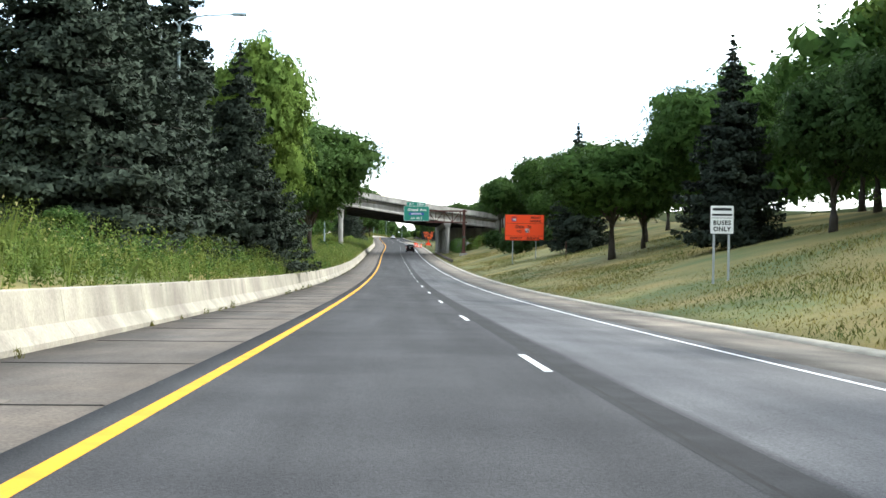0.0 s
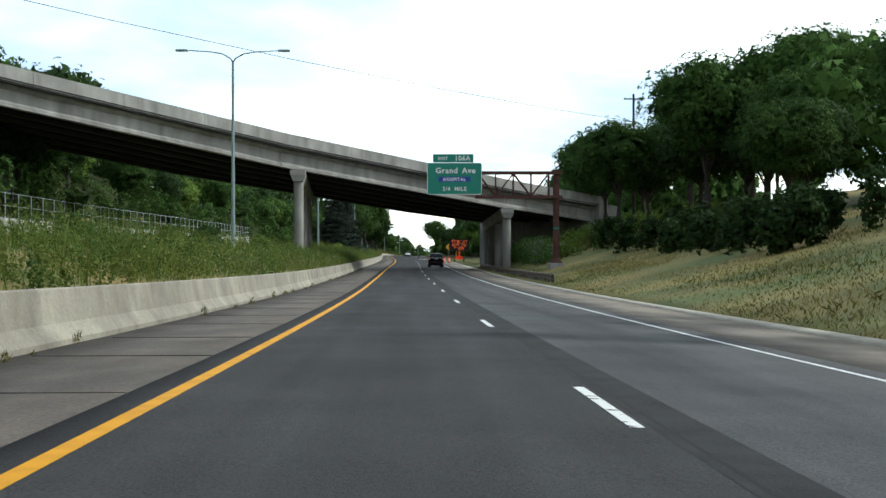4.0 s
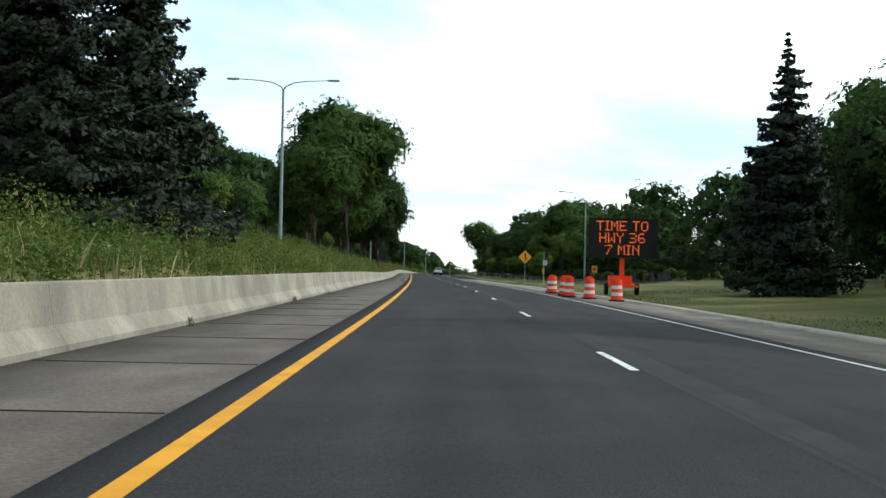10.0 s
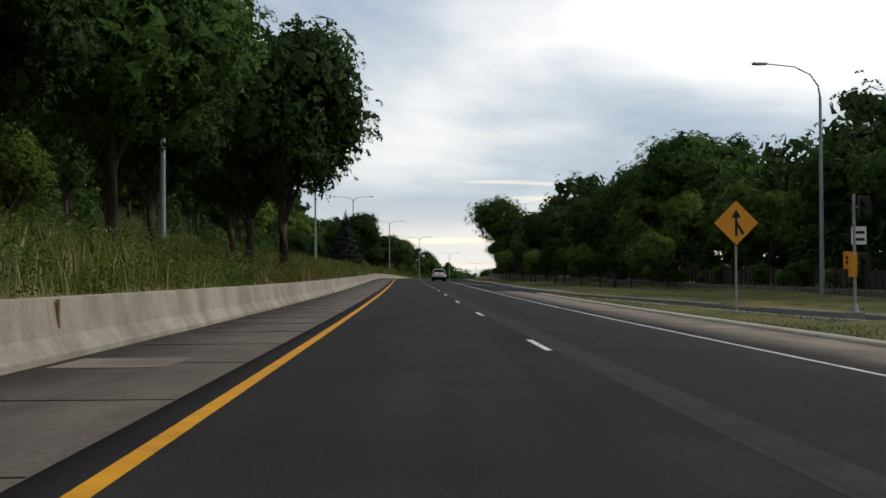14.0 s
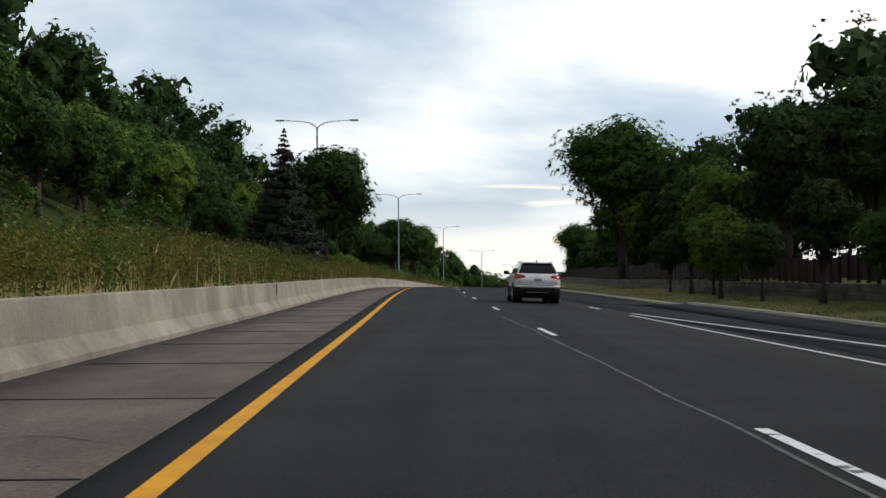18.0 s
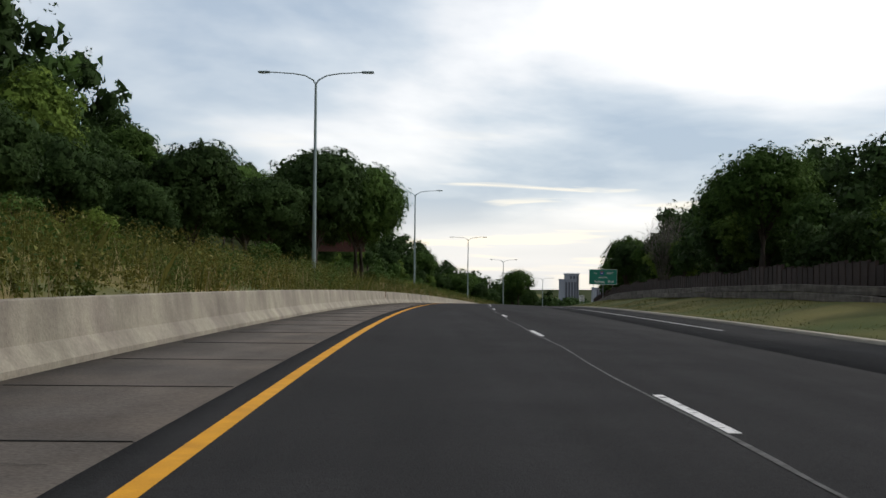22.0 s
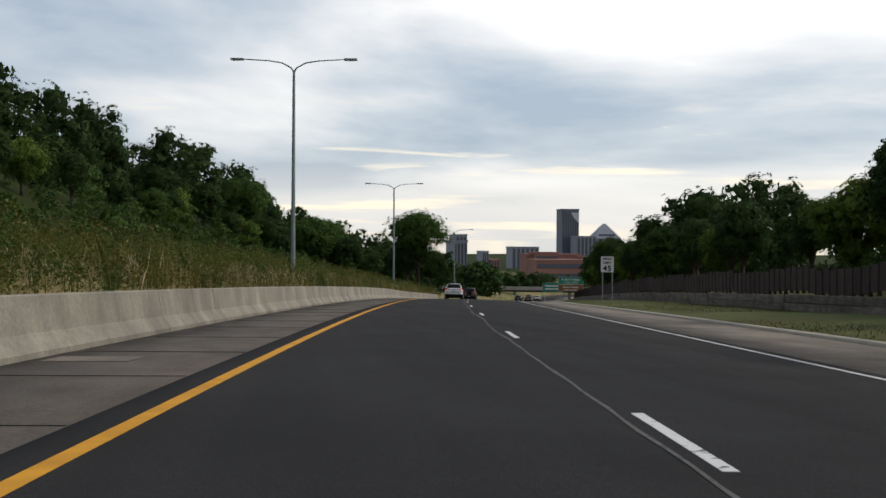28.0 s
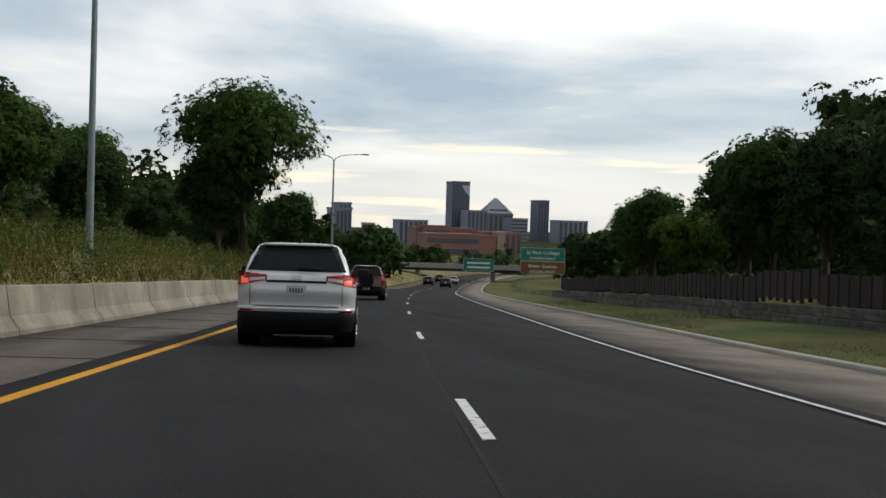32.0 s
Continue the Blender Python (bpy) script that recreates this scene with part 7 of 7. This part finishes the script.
    for sx in (-1, 1):
        xg = sx * w * 0.77
        patch("panel_gap", ((xg - 0.005, waist + 0.10), (xg + 0.005, waist + 0.10), (xg + 0.005, tail[0]), (xg - 0.005, tail[0])), BLACK, 0.004, nx=1, nz=5)
    patch("panel_gap", ((-w * 0.70, waist + 0.082), (w * 0.70, waist + 0.082), (w * 0.72, waist + 0.094), (-w * 0.72, waist + 0.094)), BLACK, 0.004, nx=12, nz=1)
    pl = patch("number_plate", ((-0.155, plate_z), (0.155, plate_z), (0.155, plate_z + 0.155), (-0.155, plate_z + 0.155)), PLATE, 0.022, nx=2, nz=1)
    for i in range(5):
        patch("bar", ((-0.105 + i * 0.045, plate_z + 0.045), (-0.078 + i * 0.045, plate_z + 0.045), (-0.078 + i * 0.045, plate_z + 0.11), (-0.105 + i * 0.045, plate_z + 0.11)), DARK_CAR, 0.027, pl, "", 1, 1)
    if strip_z:
        patch("tailgate_strip", ((-inner - 0.01, strip_z), (inner + 0.01, strip_z), (inner + 0.01, strip_z + 0.035), (-inner - 0.01, strip_z + 0.035)), strip_mat or PLASTIC, 0.014, nx=16, nz=1)
    patch("badge", ((-0.085, tail[2] + 0.02), (0.085, tail[2] + 0.02), (0.07, tail[2] + 0.075), (-0.07, tail[2] + 0.075)), CHROME, 0.022, nx=2, nz=1)
    part("antenna_fin", boxes((-0.025, 0.025, 0.74, 0.92, H - 0.01, H + 0.06), bevel=0.012), PLASTIC, e)
    if skid:
        patch("skid_bar", ((-w * 0.45, 0.405), (w * 0.45, 0.405), (w * 0.47, 0.435), (-w * 0.47, 0.435)), RIM, 0.02, None, "bright metal strip across the bumper", 8, 1)
        patch("plate_recess", ((-0.24, plate_z - 0.035), (0.24, plate_z - 0.035), (0.27, plate_z + 0.185), (-0.27, plate_z + 0.185)), PEARL if paint is not PEARL else paint, 0.004, nx=6, nz=2)
    part("muffler", boxes((-0.5, 0.1, 0.35, 0.75, 0.19, 0.29), bevel=0.04), RIM, e)
    part("axle", boxes((-w * 0.7, w * 0.7, 0.9, 1.05, 0.24, 0.34)), BLACK, e)
    return e


def park(ob, s_, u_, extra=0.0):
    pz = float(cross(max(u_, 0)))
    tilt = math.degrees(math.atan(float(road_z(s_ + 2) - road_z(s_)) / 2))
    lean_ = 0.2 if u_ < 3.66 else 1.7
    ob.matrix_basis = Matrix.Translation(place(s_, u_, pz + 0.002, False)) @ pose(0, 0, 0, tilt, lean_, turn(s_) + extra)
    return ob


park(suv("silver sport utility car with lit red tail lamps", SILVER, 4.65, 1.86, 1.66, 1.16, 0.56, (0.96, 1.18, 1.05, 1.13), 0.46, True, 0.82, strip_z=1.015), 895.9, 1.77, 1.0)
# maroon car's strip in silver paint: the chrome's bright reflection put into its colour
park(suv("dark maroon sport utility car with a chrome tailgate strip", MAROON, 5.0, 1.87, 1.70, 1.22, 0.62, (0.88, 1.21, 0.90, 1.19), 0.77, False, 0.92, hub=0.39, rails=True, strip_z=1.11, strip_mat=SILVER, cladding=False), 266.2, 5.62, 0.0)
park(suv("white compact sport utility car with red tail lamps", PEARL, 4.45, 1.77, 1.58, 1.10, 0.60, (0.90, 1.12, 0.98, 1.05), 0.48, False, 0.80, rails=True, lamp_split=False, reflect=False, skid=True), 544.3, 5.74, 0.0)
red_car = park(suv("dark red sport utility car with a black spare wheel cover", RED_CAR, 4.6, 1.83, 1.7, 1.15, 0.62, (0.9, 1.30, 0.9, 1.30), 0.76, False, 0.5, lamp_split=False), 937.0, 1.84, 0.0)
part("spare_wheel_cover", cyl(bmesh.new(), (0, -0.24, 0.98), (0, -0.01, 0.98), 0.36, 0.36, 28), RUBBER, red_car, "round black spare wheel cover")
for s_, u_, m_, lab in ((1078, 5.4, DARK_CAR, "dark distant car on the curve"), (1092, 1.8, DARK_CAR, "dark distant car on the curve"), (1110, 5.5, PEARL, "white distant car on the curve"), (1124, 2.0, DARK_CAR, "dark distant car in the queue")):
    park(suv(lab, m_, 4.5, 1.8, 1.5, 1.05, 0.58, (0.85, 1.02, 0.90, 1.0), 0.5, False, 0.7, lamp_split=False), s_, u_)


# ---- city ----


def tower(name, x0, x1, y, z0, z1, mat, label, fins=6, floors=0, depth=40, roof=None):
    e = empty(name, Matrix.Translation(((x0 + x1) / 2, y, z0)), label, "building")
    w, h = x1 - x0, z1 - z0
    part("wall", boxes((-w / 2, w / 2, 0, depth, 0, h)), mat, e)
    for i in range(fins):
        xx = -w / 2 + (i + 0.5) * w / fins
        part("window_strip", boxes((xx - w / fins * 0.28, xx + w / fins * 0.28, -0.5, 0, h * 0.03, h * 0.97)), WINDOW_F, e)
    for i in range(floors):
        zz = (i + 0.5) * h / floors
        part("window_band", boxes((-w / 2 + 1, w / 2 - 1, -0.4, 0, zz - h / floors * 0.22, zz + h / floors * 0.22)), WINDOW_F, e)
    part("roof", boxes((-w / 2 - 0.4, w / 2 + 0.4, -0.6, depth + 0.4, h, h + 1.5)), mat, e)
    if roof:
        bm = bmesh.new()
        r_ = bmesh.ops.create_cone(bm, cap_ends=True, segments=4, radius1=w * 0.70, radius2=w * 0.06, depth=roof, matrix=Matrix.Translation((0, depth / 2, h + 1.5 + roof / 2)) @ Matrix.Rotation(radians(45), 4, "Z"))
        part("pyramid_roof", bm, TOWER_L, e)
        part("roof_sign", boxes((-w * 0.3, w * 0.3, depth / 2 - w * 0.42, depth / 2 - w * 0.42 + 0.6, h + 3, h + 8)), WINDOW_F, e)
    return e


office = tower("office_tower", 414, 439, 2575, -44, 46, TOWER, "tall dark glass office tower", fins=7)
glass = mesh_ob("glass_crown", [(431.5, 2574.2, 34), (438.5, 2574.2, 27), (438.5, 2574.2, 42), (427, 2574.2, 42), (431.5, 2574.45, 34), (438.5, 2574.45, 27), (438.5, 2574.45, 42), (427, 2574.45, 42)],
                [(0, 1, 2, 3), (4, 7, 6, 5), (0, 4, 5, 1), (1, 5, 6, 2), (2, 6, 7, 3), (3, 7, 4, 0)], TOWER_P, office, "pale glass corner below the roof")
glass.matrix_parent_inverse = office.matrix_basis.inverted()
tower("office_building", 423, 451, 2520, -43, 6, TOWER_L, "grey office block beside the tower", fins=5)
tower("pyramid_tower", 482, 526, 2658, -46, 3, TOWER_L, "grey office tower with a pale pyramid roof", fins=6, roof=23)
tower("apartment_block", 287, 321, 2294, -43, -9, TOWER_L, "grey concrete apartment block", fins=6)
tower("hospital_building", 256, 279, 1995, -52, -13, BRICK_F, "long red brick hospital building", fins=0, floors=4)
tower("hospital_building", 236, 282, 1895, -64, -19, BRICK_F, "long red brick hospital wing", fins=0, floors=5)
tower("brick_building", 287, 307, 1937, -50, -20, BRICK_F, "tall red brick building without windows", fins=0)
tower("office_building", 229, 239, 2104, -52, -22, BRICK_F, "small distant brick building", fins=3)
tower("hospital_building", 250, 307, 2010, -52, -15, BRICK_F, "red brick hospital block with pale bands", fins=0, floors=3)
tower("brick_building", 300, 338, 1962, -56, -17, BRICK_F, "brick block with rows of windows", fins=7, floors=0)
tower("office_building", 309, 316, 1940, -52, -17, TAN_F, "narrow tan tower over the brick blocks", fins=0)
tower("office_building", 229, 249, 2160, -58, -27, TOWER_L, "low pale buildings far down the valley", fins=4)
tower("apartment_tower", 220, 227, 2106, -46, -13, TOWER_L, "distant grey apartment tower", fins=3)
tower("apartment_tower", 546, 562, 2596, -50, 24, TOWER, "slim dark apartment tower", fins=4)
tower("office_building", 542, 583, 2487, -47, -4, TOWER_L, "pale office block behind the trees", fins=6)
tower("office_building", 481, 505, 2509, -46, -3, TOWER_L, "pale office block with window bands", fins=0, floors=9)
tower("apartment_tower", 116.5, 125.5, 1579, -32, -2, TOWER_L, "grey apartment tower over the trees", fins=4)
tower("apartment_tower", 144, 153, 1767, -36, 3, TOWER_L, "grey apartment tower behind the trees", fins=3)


# ---- grass ----


def blades(name, n, u0, u1, s0, s1, h0, h1, w, mat, label, heads=None, lean=0.25, upow=1.0, clump=True):
    r = np.random.default_rng(len(name) * 7 + n % 97)
    k_ = int(n * (2.2 if clump else 1))
    s_, u_ = r.uniform(s0, s1, k_), u0 + (u1 - u0) * r.uniform(0, 1, k_) ** upow
    if clump:
        dens = np.array([noise.noise(Vector((a * 0.35, b * 0.6, 3.0))) for a, b in zip(s_[::1], u_[::1])])
        keep = r.uniform(0, 1, k_) < np.clip(0.45 + dens * 0.9, 0.05, 1)
        s_, u_ = s_[keep], u_[keep]
    off_road = ~in_ramp(s_, u_, 0.4) & ((u_ < 5) | (u_ > 10.38 + kerb_shift(s_)))
    off_road &= ~((s_ > 684) & (s_ < 717) & (u_ < -4.3) & (u_ > -17) & (np.sin(s_ * 5.1 + u_ * 3.7) < 0.75))
    s_, u_ = s_[off_road], u_[off_road]
    k_ = len(s_)
    big_ = 0.75 + 0.5 * np.sin(s_ * 0.21) * np.sin(s_ * 0.047 + u_ * 0.4)
    h = r.uniform(h0, h1, k_) * np.clip(big_, 0.5, 1.3)
    hd = heading(s_)
    X, Y = road_x(s_) + u_, s_ - u_ * hd
    Z = road_z(s_) + ground_z(s_, u_)
    P = np.stack([X, Y, Z - 0.03], 1)
    a = r.uniform(0, 6.283, k_)
    side = np.stack([np.cos(a), np.sin(a), np.zeros(k_)], 1) * (w * r.uniform(0.6, 1.4, k_))[:, None]
    ln = r.normal(0, lean, (k_, 2)) * h[:, None]
    mid_ = P + np.c_[ln * 0.35, h * 0.6]
    tip = P + np.c_[ln, h]
    V = np.stack([P - side, P + side, mid_ + side * 0.8, tip, mid_ - side * 0.8], 1).reshape(-1, 3)
    F = np.arange(5 * k_).reshape(k_, 5)
    ob = soup(name, V, F, mat)
    tagged(ob, label, "grass", kind="stuff")
    if heads:
        pick = r.uniform(0, 1, k_) < heads[0]
        V2, F2 = leaf_cards(tip[pick], r.normal(0, 1, (pick.sum(), 3)), heads[1], r)
        ob2 = soup(name + "_heads", V2, F2, heads[2])
        tagged(ob2, heads[3], "flowers", kind="stuff")
    return ob


for s0_, s1_, k_, m_, tone in ((-20, 430, 0.46, WEEDS_G, "green"), (430, 960, 0.54, WEEDS, "olive")):
    blades("tall_grass", int(110000 * k_), -9.5, -3.55, s0_, s1_, 0.45, 1.25, 0.008, m_, "tall " + tone + " weeds behind the barrier", (0.12, 0.09, WEED_TOP, "pale seed heads over the tall weeds"), upow=1.3)
    blades("tall_grass_back", int(50000 * k_), -17, -9, s0_, s1_, 0.6, 1.3, 0.011, m_, "tall " + tone + " weeds across the median", upow=1.0)
blades("dry_lawn", 40000, 10.4, 17.5, -10, 262, 0.04, 0.12, 0.012, LAWN, "short dry lawn beside the kerb", lean=0.6, upow=1.4, clump=False)
blades("lawn_grass", 110000, 10.4, 20.5, 262, 960, 0.04, 0.12, 0.012, LAWN_G, "short green lawn with yellowed patches beside the kerb", lean=0.6, upow=1.4, clump=False)
blades("bank_grass", 90000, 10.6, 30, 0, 262, 0.06, 0.20, 0.016, LAWN, "dry golden grass on the bank", lean=0.6, clump=False)
blades("bank_weeds", 16000, 14, 32, 222, 285, 0.3, 0.9, 0.03, WEEDS, "green weeds on the bridge embankment")


def weeds(name, n, u0, u1, s0, s1, h, size, mat, label, seed, flat=False):
    """Leafy stems: leaf cards gathered in uneven clumps."""
    r = np.random.default_rng(seed)
    c = int(n / 60)
    s_, u_ = r.uniform(s0, s1, c), r.uniform(u0, u1, c)
    hh = h * r.uniform(0.45, 1.25, c)
    hh = np.where((s_ > 684) & (s_ < 717) & (u_ < -4.3) & (u_ > -17), hh * 0.3, hh)
    base = np.stack([road_x(s_) + u_, s_ - u_ * heading(s_), road_z(s_) + ground_z(s_, u_)], 1)
    pk = np.repeat(np.arange(c), 60)
    z_ = r.uniform(0.05, 1, len(pk))
    off_ = r.normal(0, 0.22, (len(pk), 2)) * (1.1 - 0.7 * z_)[:, None] * hh[pk][:, None]
    P_ = base[pk] + np.c_[off_, z_ * hh[pk]]
    V_, F_ = leaf_cards(P_, np.c_[off_, np.full(len(pk), 0.6)], size * (1 if flat else 1.9), r, 0.5, 0 if flat else 0.13)
    return tagged(soup(name, V_, F_, mat), label, "weeds", kind="stuff")


blades("dry_stems", 9000, -5.2, -3.5, 150, 960, 0.5, 1.0, 0.010, STRAW, "pale dry stems standing along the barrier", lean=0.2, upow=1.6)
for s0_, s1_, k_, m_, tone in ((-20, 430, 0.46, WEEDS_G, "green"), (430, 960, 0.54, WEEDS, "olive")):
    weeds("low_weeds", int(260000 * k_), -5.6, -3.5, s0_, s1_, 0.62, 0.075, m_, "low leafy " + tone + " weeds along the top of the barrier", 41, flat=True)
    weeds("leafy_weeds", int(380000 * k_), -9, -3.6, s0_, s1_, 1.15, 0.065, m_, "leafy " + tone + " weeds behind the barrier", 31, flat=True)
    weeds("back_weeds", int(150000 * k_), -20, -9, s0_, s1_, 1.4, 0.10, m_, "tall " + tone + " weeds deeper in the median", 33, flat=True)
weeds("dark_weeds", 150000, -9, -3.6, -20, 960, 1.0, 0.085, LEAF, "darker green leafy weeds behind the barrier", 32, flat=True)
weeds("straw_clumps", 26000, -4.7, -3.5, 690, 960, 0.65, 0.06, STRAW, "pale dry growth along the foot of the weeds", 44)
weeds("pale_flowers", 9000, -9, -3.7, 150, 960, 1.1, 0.07, WEED_TOP, "small pale flowers among the weeds", 34)
weeds("bank_scrub", 30000, 16, 30, 219, 285, 1.2, 0.16, LEAF_B, "green scrub on the bridge embankment", 35, flat=True)
weeds("creeper", 16000, 13.7, 15.0, 222, 258, 2.1, 0.14, LEAF, "creeper hanging over the stone facing", 36, flat=True)

# far overpass on the curve
fo = empty("far_overpass", Matrix.Translation(place(1150, 0, -2.0, False)) @ pose(0, 0, 0, 0, 0, turn(1150)), "distant pale concrete overpass across the curve", "bridge")
part("parapet", boxes((-60, 60, -0.3, 0.0, 4.6, 5.7)), WALLC, fo)
part("deck", boxes((-60, 60, 0, 10, 4.0, 5.0)), CONCRETE_D, fo)
for x_ in (-24, -5, 12, 30):
    bm = bmesh.new()
    cyl(bm, (x_, 1, -3), (x_, 1, 4.0), 0.5, 0.5, 12)
    part("column", bm, CONCRETE, fo)
weeds("hill_foot_weeds", 60000, -28, -17, -20, 990, 1.5, 0.14, WEEDS, "tall weeds at the foot of the wooded hill", 37, flat=True)
weeds("joint_weeds", 5000, -2.93, -2.75, -10, 340, 0.28, 0.05, WEEDS, "tufts of weeds growing along the barrier base", 38)

weeds("leaf_litter", 7000, -2.92, -2.45, -10, 960, 0.05, 0.05, LITTER, "dead leaves and grit along the barrier base", 43, flat=True)
